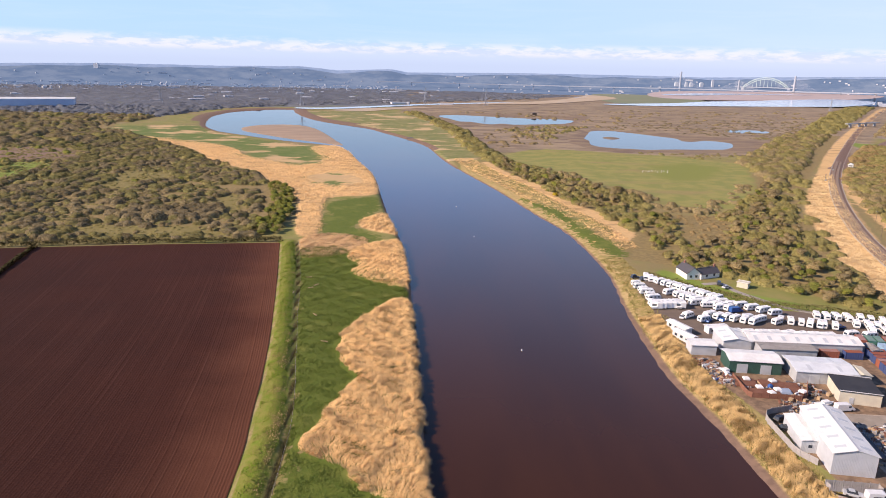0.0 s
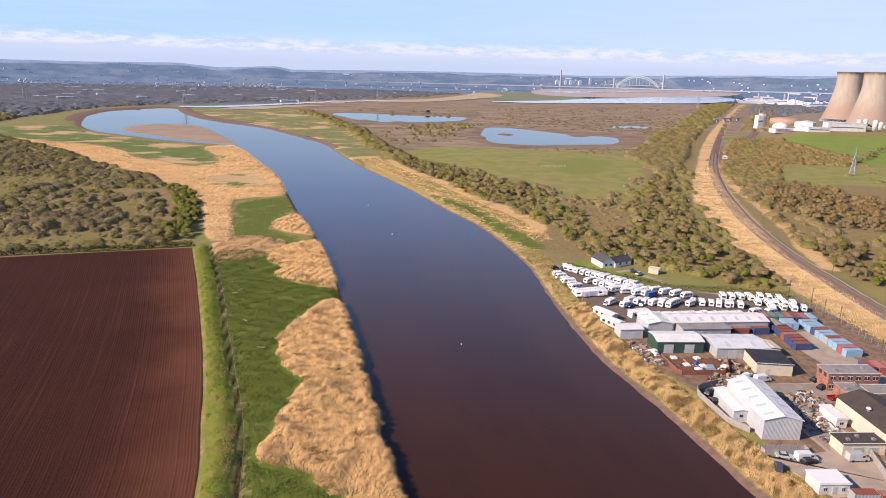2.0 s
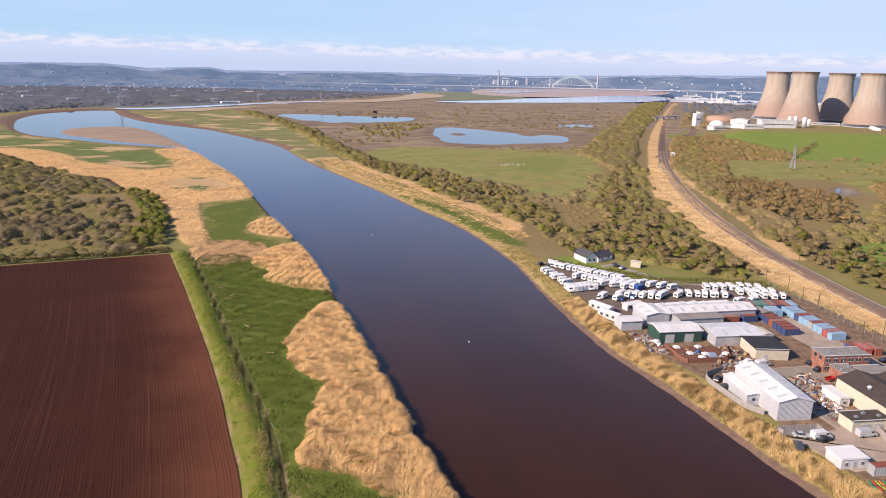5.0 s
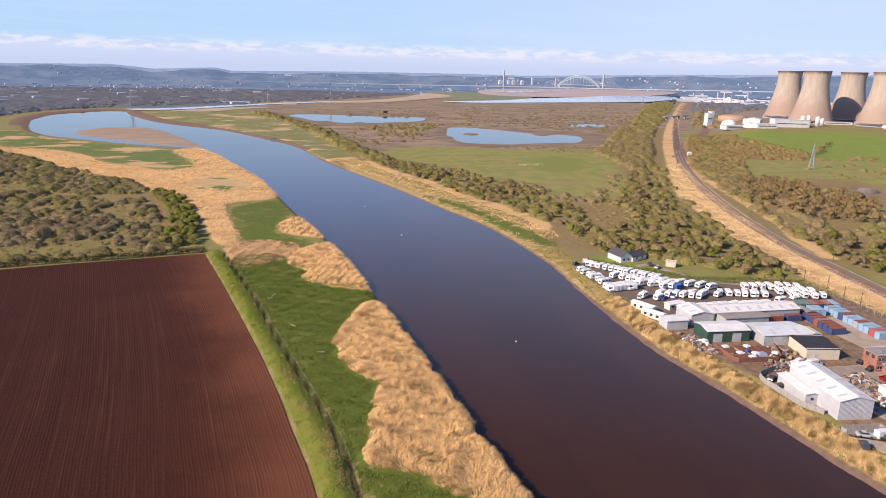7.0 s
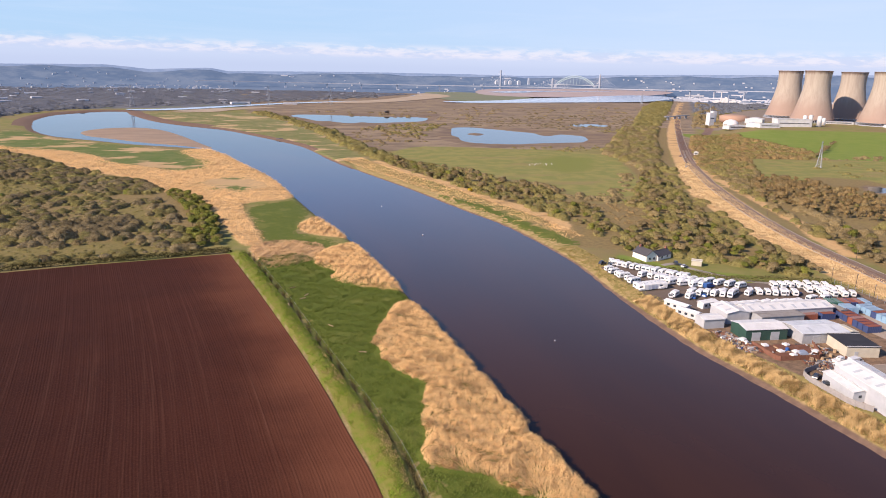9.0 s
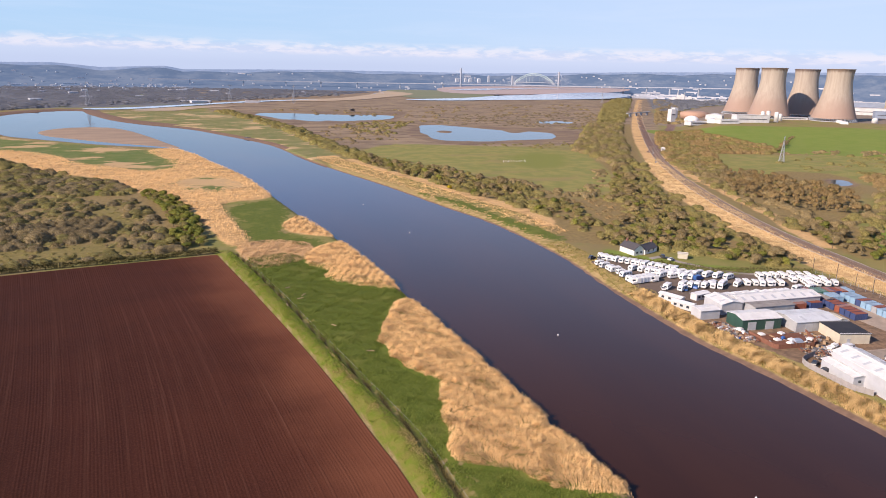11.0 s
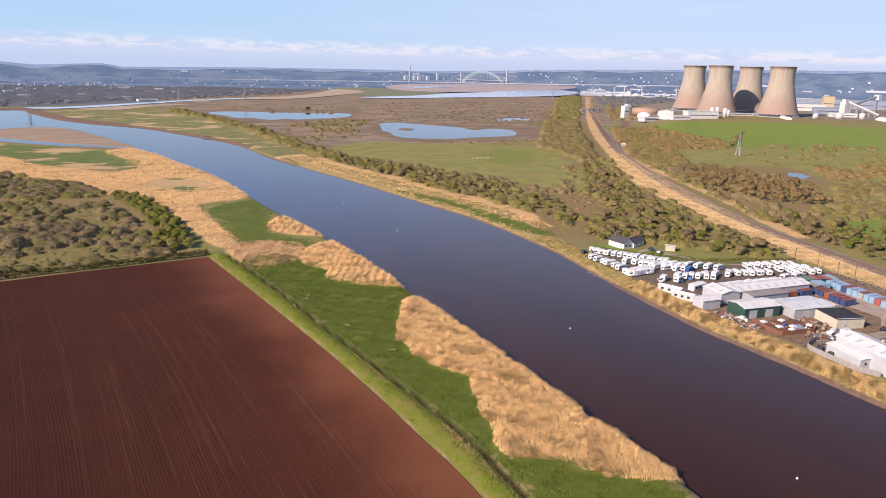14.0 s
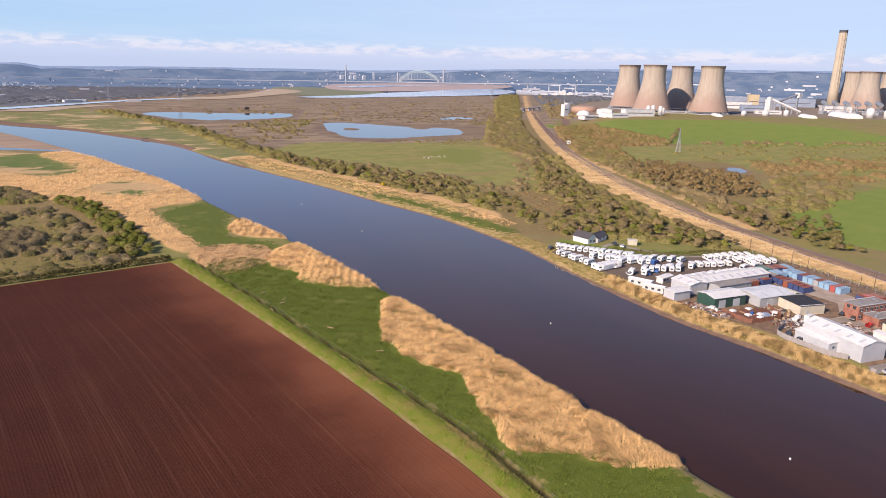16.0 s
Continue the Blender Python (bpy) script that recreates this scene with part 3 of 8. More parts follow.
# water
m, t, s, co = material("river_water")
pos = N(t, "ShaderNodeNewGeometry").outputs["Position"]
rip = math_node(t, "ADD", noise_of(t, scaled(t, pos, 1.0, 0.5, 1, 0.3), 0.9, 4, 0.6), math_node(t, "MULTIPLY", noise_of(t, pos, 0.12, 3, 0.5), 1.5))
col = mix(t, smooth(t, noise_of(t, scaled(t, pos, 1, 0.25, 1), 0.03, 4, 0.6), 0.35, 0.65), (0.050, 0.0195, 0.0085), (0.040, 0.016, 0.0078))
t.links.new(col, s.inputs["Base Color"])
s.inputs["Roughness"].default_value, s.inputs["IOR"].default_value = 0.02, 1.33
bump(t, s, rip, 0.014, 0.12)
MAT_WATER = m
m, t, s, co = material("wind_rippled_lagoon")
pos = N(t, "ShaderNodeNewGeometry").outputs["Position"]
col = mix(t, noise_of(t, pos, 0.05, 4, 0.6), (0.03, 0.04, 0.05), (0.05, 0.05, 0.05))
t.links.new(col, s.inputs["Base Color"])
s.inputs["Roughness"].default_value, s.inputs["IOR"].default_value = 0.05, 1.33
bump(t, s, noise_of(t, pos, 0.8, 4, 0.6), 0.04, 0.12)
MAT_LAGOON = m


def water_sheet(name, outline, z, label, category, grow=0.0):
    bm = bmesh.new()
    face = bm.faces.new([bm.verts.new((px, py, z)) for px, py in outline])
    bmesh.ops.triangulate(bm, faces=[face])
    me = bpy.data.meshes.new(name)
    bm.to_mesh(me)
    bm.free()
    for p in me.polygons:
        if p.normal.z < 0:
            p.flip()
    me.materials.append(MAT_LAGOON if category == "pond" else MAT_WATER)
    return tagged(new(name, me), label, category, kind="structure")


def grown(poly, by):
    c = np.roll(poly, -1, 0) - np.roll(poly, 1, 0)
    n = np.stack((c[:, 1], -c[:, 0]), 1) / np.maximum(np.hypot(c[:, 0], c[:, 1])[:, None], 1e-6)
    area = np.sum(poly[:, 0] * np.roll(poly[:, 1], -1) - np.roll(poly[:, 0], -1) * poly[:, 1])
    return poly + n * by * (1 if area > 0 else -1)


river = water_sheet("water_river", grown(RIVER, 4), WATER, "calm brown tidal river reflecting the blue sky", "river")
for pond in PONDS:
    water_sheet("water_pond", grown(pond, 3), -0.62, "shallow blue lagoon among marsh", "pond")

# ploughed field with its drills
m, t, s, co = material("ploughed_soil")
pos = N(t, "ShaderNodeNewGeometry").outputs["Position"]
n1, n2 = noise_of(t, pos, 0.03, 5, 0.6), noise_of(t, pos, 1.6, 4, 0.7)
col = mix(t, smooth(t, n1, 0.35, 0.65), (0.061, 0.0190, 0.0116), (0.048, 0.0152, 0.0100))
col = mix(t, smooth(t, n2, 0.4, 0.75), col, (0.082, 0.028, 0.0168))
sep = N(t, "ShaderNodeSeparateXYZ", Vector=pos)
# the drills follow the bowed eastern edge of the field
bow = math_node(t, "MULTIPLY", math_node(t, "POWER", math_node(t, "MAXIMUM", math_node(t, "SUBTRACT", sep.outputs[1], 60.0), 0.0), 2.0), 0.00041)
skew = N(t, "ShaderNodeCombineXYZ", X=math_node(t, "ADD", sep.outputs[0], bow), Y=sep.outputs[1]).outputs[0]
head = math_node(t, "ADD", N(t, "ShaderNodeSeparateXYZ", Vector=skew).outputs[0], math_node(t, "MULTIPLY", noise_of(t, pos, 0.02, 4, 0.6), 50.0))
col = mix(t, math_node(t, "MULTIPLY", smooth(t, head, -26, 8), 0.85), col, (0.165, 0.063, 0.034))
line = noise_of(t, scaled(t, skew, 1.0, 0.008, 1.0), 0.8, 4, 0.75)
col = mix(t, math_node(t, "MULTIPLY", smooth(t, line, 0.50, 0.72), 0.36), col, (0.130, 0.058, 0.038))
t.links.new(col, s.inputs["Base Color"])
s.inputs["Roughness"].default_value, s.inputs["Diffuse Roughness"].default_value = 0.95, 1.0
s.inputs["Specular IOR Level"].default_value = 0.1
bump(t, s, n2, 0.8, 0.12)
MAT_SOIL = m


def build_field():
    edge = FIELD_EDGE
    ys = np.linspace(-40, 346.5, 90)
    base = np.interp(ys, edge[:, 1], edge[:, 0])
    offs, hs = [], []
    r = np.random.RandomState(4)
    u = 0.0
    k = 0
    while u < 330:
        track = k % 16 in (7, 9)
        w = 0.78
        amp = 0.022 + 0.05 * r.rand() ** 2 if not track else 0.0
        offs += [u, u + w * 0.5]
        hs += [0.06, 0.06 + amp]
        u += w if u < 170 else w * 1.5
        k += 1
    offs, hs = np.array(offs), np.array(hs)
    x = base[None, :] - offs[:, None] * (1 + 0.0 * ys[None, :])
    y = np.broadcast_to(ys[None, :], x.shape).copy()
    top = np.interp(x, [-420, -180, -118, -56], [290, 329.5, 339.5, 346.5])
    y = -40 + (y + 40) * (top + 40) / 386.5
    z = hs[:, None] + 0.03 * wave_noise(x, y, 3.1, 5)
    i = np.arange(x.size).reshape(x.shape)
    faces = np.stack((i[:-1, :-1], i[:-1, 1:], i[1:, 1:], i[1:, :-1]), -1).reshape(-1, 4)
    me = array_mesh("field", np.stack((x.ravel(), y.ravel(), z.ravel()), 1), faces, MAT_SOIL)
    return tagged(new("ploughed_field", me), "bare brown ploughed field with straight drills", "field", kind="structure")


build_field()

# ---- the distance ----
# distance haze is painted in: bluish base colour plus a faint blue glow
m, t, s, co = material("hazy_far_land")
pos = N(t, "ShaderNodeNewGeometry").outputs["Position"]
n1, n2 = noise_of(t, scaled(t, pos, 1, 1, 3), 0.006, 7, 0.7), noise_of(t, scaled(t, pos, 1, 1, 3), 0.03, 6, 0.75)
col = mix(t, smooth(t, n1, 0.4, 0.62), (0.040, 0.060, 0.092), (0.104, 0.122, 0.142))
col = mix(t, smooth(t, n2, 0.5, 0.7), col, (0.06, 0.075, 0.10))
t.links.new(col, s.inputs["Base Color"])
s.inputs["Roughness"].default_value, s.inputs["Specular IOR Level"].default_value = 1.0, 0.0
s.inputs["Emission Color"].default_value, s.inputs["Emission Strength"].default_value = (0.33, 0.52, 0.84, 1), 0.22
MAT_FAR = m


def build_far_land():
    bear = np.radians(np.arange(-110, 110.1, 0.4))
    dist = np.concatenate((np.linspace(3040, 4300, 20), np.linspace(4315, 4620, 24), [4650]))
    a, d = np.meshgrid(bear, dist)
    x, y = d * np.sin(a), d * np.cos(a)
    z = far_rise(x, y) + np.where(d > 4350, 2.5, 1.2) * wave_noise(x, y, 150, 8) + 3.0 * wave_noise(x, y, 420, 9) * (d > 4400)
    z[-1] -= 60
    z[0] -= 3
    i = np.arange(x.size).reshape(x.shape)
    f = np.stack((i[:-1, :-1], i[:-1, 1:], i[1:, 1:], i[1:, :-1]), -1).reshape(-1, 4)[:, ::-1]
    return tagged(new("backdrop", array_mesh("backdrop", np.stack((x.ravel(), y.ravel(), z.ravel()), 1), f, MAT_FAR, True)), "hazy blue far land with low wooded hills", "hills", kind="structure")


build_far_land()
# the ridge's haze sits in its blue tones and a stronger emission
m, t, s, co = material("hazy_blue_ridge")
pos = N(t, "ShaderNodeNewGeometry").outputs["Position"]
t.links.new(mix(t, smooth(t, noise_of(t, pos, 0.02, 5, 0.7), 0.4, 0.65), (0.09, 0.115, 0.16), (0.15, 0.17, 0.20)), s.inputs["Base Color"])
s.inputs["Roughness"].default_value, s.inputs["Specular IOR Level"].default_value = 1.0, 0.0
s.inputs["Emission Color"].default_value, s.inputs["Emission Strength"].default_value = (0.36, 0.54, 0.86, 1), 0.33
MAT_RIDGE = m


def build_ridge():
    """The last ridge, behind the near hills."""
    bear = np.radians(np.arange(-110, 110.1, 0.3))
    a, d = np.meshgrid(bear, np.array([4655, 4700, 4760, 4800, 4830, 4850.0]))
    x, y = d * np.sin(a), d * np.cos(a)
    z = -40 + (skyline(x, y) + 40) * np.array([0, 0.5, 0.85, 1.0, 0.98, 0.3])[:, None] + 1.6 * wave_noise(x, y, 90, 8) * (d > 4700)
    i = np.arange(x.size).reshape(x.shape)
    f = np.stack((i[:-1, :-1], i[:-1, 1:], i[1:, 1:], i[1:, :-1]), -1).reshape(-1, 4)[:, ::-1]
    return tagged(new("backdrop_ridge", array_mesh("backdrop_ridge", np.stack((x.ravel(), y.ravel(), z.ravel()), 1), f, MAT_RIDGE, True)), "far ridge on the horizon, pale blue with painted haze", "hills", kind="structure")


build_ridge()
# the land behind the camera goes on to the same distance
g = Geo()
g.add([(-4700, -1400, -1), (4700, -1400, -1), (4700, -4800, -1), (-4700, -4800, -1)], [(0, 3, 2, 1)])
solid("ground_south", g, MAT_GROUND, "flat farmland", "ground", kind="structure")

MAT_ESTUARY = plain("pale_estuary_water", (0.62, 0.64, 0.70), (0.5, 0.53, 0.6), 0.12, 0.0, 0.01)
MAT_SAND = plain("estuary_sand", (0.46, 0.355, 0.235), (0.38, 0.295, 0.21), 0.9, 0, 0.01)
MAT_REDMUD = plain("estuary_mud", (0.46, 0.36, 0.335), (0.38, 0.31, 0.29), 0.8, 0, 0.01)
MAT_SALTMARSH = plain("salt_marsh", (0.16, 0.19, 0.10), (0.20, 0.20, 0.12), 0.9, 0, 0.008)


def flat_patch(name, points, z, mat, label, category):
    bm = bmesh.new()
    ring = spline(points, 4, True)
    f = bm.faces.new([bm.verts.new((px, py, z)) for px, py in ring])
    if f.normal.z < 0 or sum(ring[:, 0] * np.roll(ring[:, 1], -1) - np.roll(ring[:, 0], -1) * ring[:, 1]) < 0:
        f.normal_flip()
    bmesh.ops.triangulate(bm, faces=[f])
    me = bpy.data.meshes.new(name)
    bm.to_mesh(me)
    bm.free()
    me.materials.append(mat)
    return tagged(new(name, me), label, category, kind="structure")


flat_patch("ground_marsh", [(742, 2848), (1011, 2835), (1005, 2319), (714, 2085), (610, 2160)], 0.8, MAT_SALTMARSH, "green salt marsh beside the estuary", "marsh")
flat_patch("ground_sand", [(173, 1855), (319, 2005), (429, 2152), (575, 2424), (690, 2700), (724, 2441), (495, 2079), (317, 1880)], 1.0, MAT_SAND, "tan estuary sandbank", "sandbank")
flat_patch("ground_mud", [(1071, 2472), (932, 2660), (1100, 3200), (1400, 3600), (2100, 3900), (2500, 3700), (2186, 3199), (1700, 2750), (1457, 2615)], 0.9, MAT_REDMUD, "pinkish estuary mudflat at low tide", "mudflat")
flat_patch("water_estuary", [(554, 1990), (800, 2130), (1005, 2330), (1230, 2470), (1453, 2660), (1785, 2855), (1799, 2630), (1428, 2204), (1120, 2068), (867, 1999), (660, 1940)], 1.4, MAT_ESTUARY, "pale tidal estuary water", "estuary")
flat_patch("water_estuary", [(1080, 3000), (1420, 3300), (1900, 3420), (1950, 3360), (1500, 3180), (1180, 2920)], 1.8, MAT_ESTUARY, "pale tidal channel across the mudflat", "estuary")
flat_patch("water_far_river", [(-250, 1520), (-162, 1560), (61, 1810), (300, 1990), (420, 2050), (600, 2500), (640, 2500), (455, 2020), (310, 1955), (84, 1785), (-138, 1525), (-225, 1480)], 0.9, MAT_ESTUARY, "pale far reach of the river", "river")
flat_patch("ground_headland", [(-165, 1460), (-110, 1545), (-10, 1620), (50, 1630), (-40, 1530), (-90, 1450)], 0.7, MAT_SAND, "tan reed and sand headland", "sandbank")


def quad_cloud(centres, normals, size, rng, slim=0.0):
    """Small four-cornered leaves set at random turns round the given normals; also the normal of each corner."""
    n = len(centres)
    nrm = normals + rng.normal(0, 0.55, (n, 3))
    nrm /= np.linalg.norm(nrm, axis=1)[:, None] + 1e-9
    ref = rng.normal(0, 1, (n, 3))
    u = np.cross(nrm, ref)
    u /= np.linalg.norm(u, axis=1)[:, None] + 1e-9
    v = np.cross(nrm, u)
    size = np.asarray(size).reshape(-1, 1) * rng.uniform(0.6, 1.3, (n, 1))
    k = rng.uniform(0.5, 1.0, (n, 1))
    if slim:
        # sprays of twigs that point outwards and up
        u = normals + rng.normal(0, 0.45, (n, 3)) + np.array((0, 0, 0.35))
        u /= np.linalg.norm(u, axis=1)[:, None] + 1e-9
        v = np.cross(u, ref)
        v /= np.linalg.norm(v, axis=1)[:, None] + 1e-9
        k = k * slim
    quads = np.stack((centres - u * size, centres - v * size * k, centres + u * size * 0.8, centres + v * size * k * 0.9), 1)
    soft = normals * 0.75 + rng.normal(0, 0.2, (n, 3)) + np.array((-0.2, 0, 0.95))
    soft /= np.linalg.norm(soft, axis=1)[:, None] + 1e-9
    return quads.reshape(-1, 3), np.arange(n * 4).reshape(-1, 4), np.repeat(soft, 4, 0)


def leaf_mesh(name, cloud, mat):
    """Leaves that shade with the roundness of the whole crown."""
    v, f, soft = cloud
    me = array_mesh(name, v, f, mat, True)
    me.normals_split_custom_set_from_vertices(soft.tolist())
    return me


def crowns(x, y, z, radius, tall, count, rng, leaf=0.42, lumps=4, sides=7, rows=3):
    """Many trees at once: lumpy clump bodies, uneven and open below, with small leaves all over them."""
    n = len(x)
    ang, off = rng.uniform(0, 6.28, (n, lumps)), rng.uniform(0.0, 1.0, (n, lumps)) ** 0.6 * (0.55 if lumps < 5 else 0.74)
    lx, ly = x[:, None] + np.cos(ang) * off * radius[:, None], y[:, None] + np.sin(ang) * off * radius[:, None]
    lr = radius[:, None] * rng.uniform(0.52, 0.82, (n, lumps)) * (1.0 if lumps < 5 else 0.6)
    lh = tall[:, None] * np.clip(rng.uniform(0.5, 0.78, (n, lumps)) - 0.5 * off ** 2, 0.22, 0.8)
    pick = rng.randint(0, lumps, (n, count))
    idx = np.arange(n)[:, None]
    d = rng.normal(0, 1, (n, count, 3))
    d[..., 2] = np.abs(d[..., 2]) * 1.1 - 0.45
    d /= np.linalg.norm(d, axis=2)[..., None]
    r = rng.uniform(0.86, 1.14, (n, count))
    px = lx[idx, pick] + d[..., 0] * lr[idx, pick] * r
    py = ly[idx, pick] + d[..., 1] * lr[idx, pick] * r
    pz = z[:, None] + np.maximum(lh[idx, pick] + d[..., 2] * np.minimum(tall[:, None] - lh[idx, pick], lr[idx, pick] * 1.05) * r, 0.1)
    size = leaf * np.repeat(radius, count) * 0.62
    v, f, soft = quad_cloud(np.stack((px, py, pz), -1).reshape(-1, 3), d.reshape(-1, 3), size, rng, 0.34)
    # the clump bodies
    el, az = np.linspace(-0.55, 1.45, rows + 1), np.arange(sides) * 6.28318 / sides
    e, a = np.meshgrid(el, az, indexing="ij")
    unit = np.stack((np.cos(e) * np.cos(a), np.cos(e) * np.sin(a), np.sin(e)), -1).reshape(-1, 3)
    m = n * lumps
    wob = rng.uniform(0.76, 0.98, (m, len(unit)))
    up = np.minimum(np.repeat(tall, lumps) - lh.ravel(), lr.ravel() * 1.05)[:, None]
    bx = lx.ravel()[:, None] + unit[:, 0] * lr.ravel()[:, None] * wob
    by = ly.ravel()[:, None] + unit[:, 1] * lr.ravel()[:, None] * wob
    bz = np.repeat(z, lumps)[:, None] + np.maximum(lh.ravel()[:, None] + unit[:, 2] * up * wob, 0.05)
    k = np.arange(sides)
    ring = np.concatenate([np.stack((q * sides + k, q * sides + (k + 1) % sides, (q + 1) * sides + (k + 1) % sides, (q + 1) * sides + k), 1) for q in range(rows)])
    faces = (np.arange(m)[:, None, None] * len(unit) + ring[None]).reshape(-1, 4) + len(v)
    body = np.stack((bx, by, bz), -1).reshape(-1, 3)
    bend = np.tile(unit, (m, 1)) * 0.75 + rng.normal(0, 0.18, (m * len(unit), 3)) + np.array((-0.2, 0, 0.95))
    bend /= np.linalg.norm(bend, axis=1)[:, None]
    return np.concatenate((v, body)), np.concatenate((f, faces)), np.concatenate((soft, bend))


def scatter(poly, spacing, rng, jitter=0.5):
    lo, hi = poly.min(0), poly.max(0)
    gx, gy = np.meshgrid(np.arange(lo[0], hi[0], spacing), np.arange(lo[1], hi[1], spacing))
    x = gx.ravel() + rng.uniform(-jitter, jitter, gx.size) * spacing
    y = gy.ravel() + rng.uniform(-jitter, jitter, gx.size) * spacing
    keep = inside(poly, x, y) > 0
    return x[keep], y[keep]


# bare twigs tinted blue-grey, the haze over the plain mixed into their colour
MAT_HAZY_WOOD = foliage("far_winter_woods", (0.152, 0.170, 0.205), (0.20, 0.212, 0.236), (0.162, 0.178, 0.212))


def far_woods():
    rng = np.random.RandomState(21)
    xs, ys = [], []
    for poly, sp in (([(-420, 1330), (-330, 1560), (40, 1860), (420, 2240), (380, 2330), (0, 1990), (-400, 1700), (-760, 1400)], 25),
                     ([(1040, 1400), (1300, 1480), (1750, 1900), (1950, 2300), (1600, 2150), (1150, 1600)], 20),
                     ([(1900, 1700), (2700, 1500), (2800, 900), (2300, 900)], 40)):
        x, y = scatter(np.array(poly, float), sp, rng)
        xs.append(x), ys.append(y)
    x, y = np.concatenate(xs), np.concatenate(ys)
    r = rng.uniform(8, 14, len(x)) * np.clip(np.hypot(x, y) / 1700, 0.8, 1.5)
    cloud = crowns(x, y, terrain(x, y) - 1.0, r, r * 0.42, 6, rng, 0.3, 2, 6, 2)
    return tagged(new("far_woods", leaf_mesh("far_woods", cloud, MAT_HAZY_WOOD)), "bare winter woods and hedges across the plain", "woodland", kind="stuff")


far_woods()


def far_canopy():
    """The unbroken canopy of the woods on the plain, with clearings of pale rough grass."""
    rng = np.random.RandomState(22)
    edge = np.array([(-2600, 1290), (-800, 1330), (-430, 1350), (-330, 1600), (40, 1900), (420, 2300), (640, 2720), (300, 3050), (-2500, 3050)], float)
    xs, ys = np.arange(-2600, 660, 13.0), np.concatenate((np.arange(1290, 1900, 11.0), np.arange(1900, 3060, 18.0)))
    x, y = np.meshgrid(xs, ys)
    x, y = x + rng.uniform(-4, 4, x.shape), y + rng.uniform(-4, 4, y.shape)
    keep = np.clip(inside(edge, x, y) / 16, 0, 1) * (np.hypot(x, y) < 3090)
    wood = np.clip((wave_noise(x, y * 2.4, 330, 31) + 0.5 * wave_noise(x, y * 2, 90, 32) + 0.12) * 5, 0, 1) * keep
    z = terrain(x, y) - 0.6 + wood * (4.2 + 1.5 * rng.normal(0, 1, x.shape) + 2.5 * wave_noise(x, y, 120, 33))
    i = np.arange(x.size).reshape(x.shape)
    f = np.stack((i[:-1, :-1], i[:-1, 1:], i[1:, 1:], i[1:, :-1]), -1).reshape(-1, 4)
    f = f[(wood.ravel()[f] > 0.05).any(1)]
    return tagged(new("far_woods", array_mesh("far_woods", np.stack((x.ravel(), y.ravel(), z.ravel()), 1), f, MAT_HAZY_WOOD, True)), "soft canopy of bare winter woods, tinted blue-grey as haze", "woodland", kind="stuff")


far_canopy()
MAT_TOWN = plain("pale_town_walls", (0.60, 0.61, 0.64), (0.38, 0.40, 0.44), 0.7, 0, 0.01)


def far_town():
    rng = np.random.RandomState(5)
    g = Geo()
    for k in range(900):
        b, d = radians(rng.uniform(-32, 66)), rng.uniform(2500, 4600)
        if -0.02 < b < 0.9 and d < 4350 and rng.rand() < 0.85 and b < 0.72:
            continue
        x, y = d * math.sin(b), d * math.cos(b)
        big = rng.rand() < 0.12
        sx = rng.uniform(20, 60) if big else rng.uniform(5, 13)
        g.box(x, y, float(far_rise(x, y)) - 2, sx, rng.uniform(8, 20), (rng.uniform(4, 7) if big else rng.uniform(4, 7)) + 2, -b + rng.uniform(-0.2, 0.2))
    for k in range(260):
        b, d = radians(rng.uniform(33, 72)), rng.uniform(3100, 4500)
        x, y = d * math.sin(b), d * math.cos(b)
        g.box(x, y, float(far_rise(x, y)) - 1, rng.uniform(8, 26) if rng.rand() < 0.75 else rng.uniform(40, 110), rng.uniform(12, 25), rng.uniform(5, 10), -b + rng.uniform(-0.3, 0.3))
    for k in range(80):
        b, d = radians(rng.uniform(39, 68)), rng.uniform(2000, 3000)
        x, y = d * math.sin(b), d * math.cos(b)
        g.box(x, y, ground_z(x, y) - 1, rng.uniform(20, 90), rng.uniform(12, 25), rng.uniform(5, 10), -b + rng.uniform(-0.3, 0.3))
    for k in range(46):
        b, d = radians(rng.uniform(-40, 3)), rng.uniform(1750, 2600)
        x, y = d * math.sin(b), d * math.cos(b)
        g.box(x, y, ground_z(x, y) - 1, rng.uniform(12, 38), rng.uniform(12, 25), rng.uniform(4, 6.5), -b + rng.uniform(-0.2, 0.2))
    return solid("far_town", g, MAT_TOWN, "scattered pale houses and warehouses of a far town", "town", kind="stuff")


far_town()

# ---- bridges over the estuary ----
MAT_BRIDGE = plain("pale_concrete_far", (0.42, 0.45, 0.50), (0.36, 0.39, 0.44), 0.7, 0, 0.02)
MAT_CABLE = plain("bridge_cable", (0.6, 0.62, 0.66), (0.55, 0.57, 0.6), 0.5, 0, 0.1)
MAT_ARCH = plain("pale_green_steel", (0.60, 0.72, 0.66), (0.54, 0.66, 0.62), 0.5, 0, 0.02)


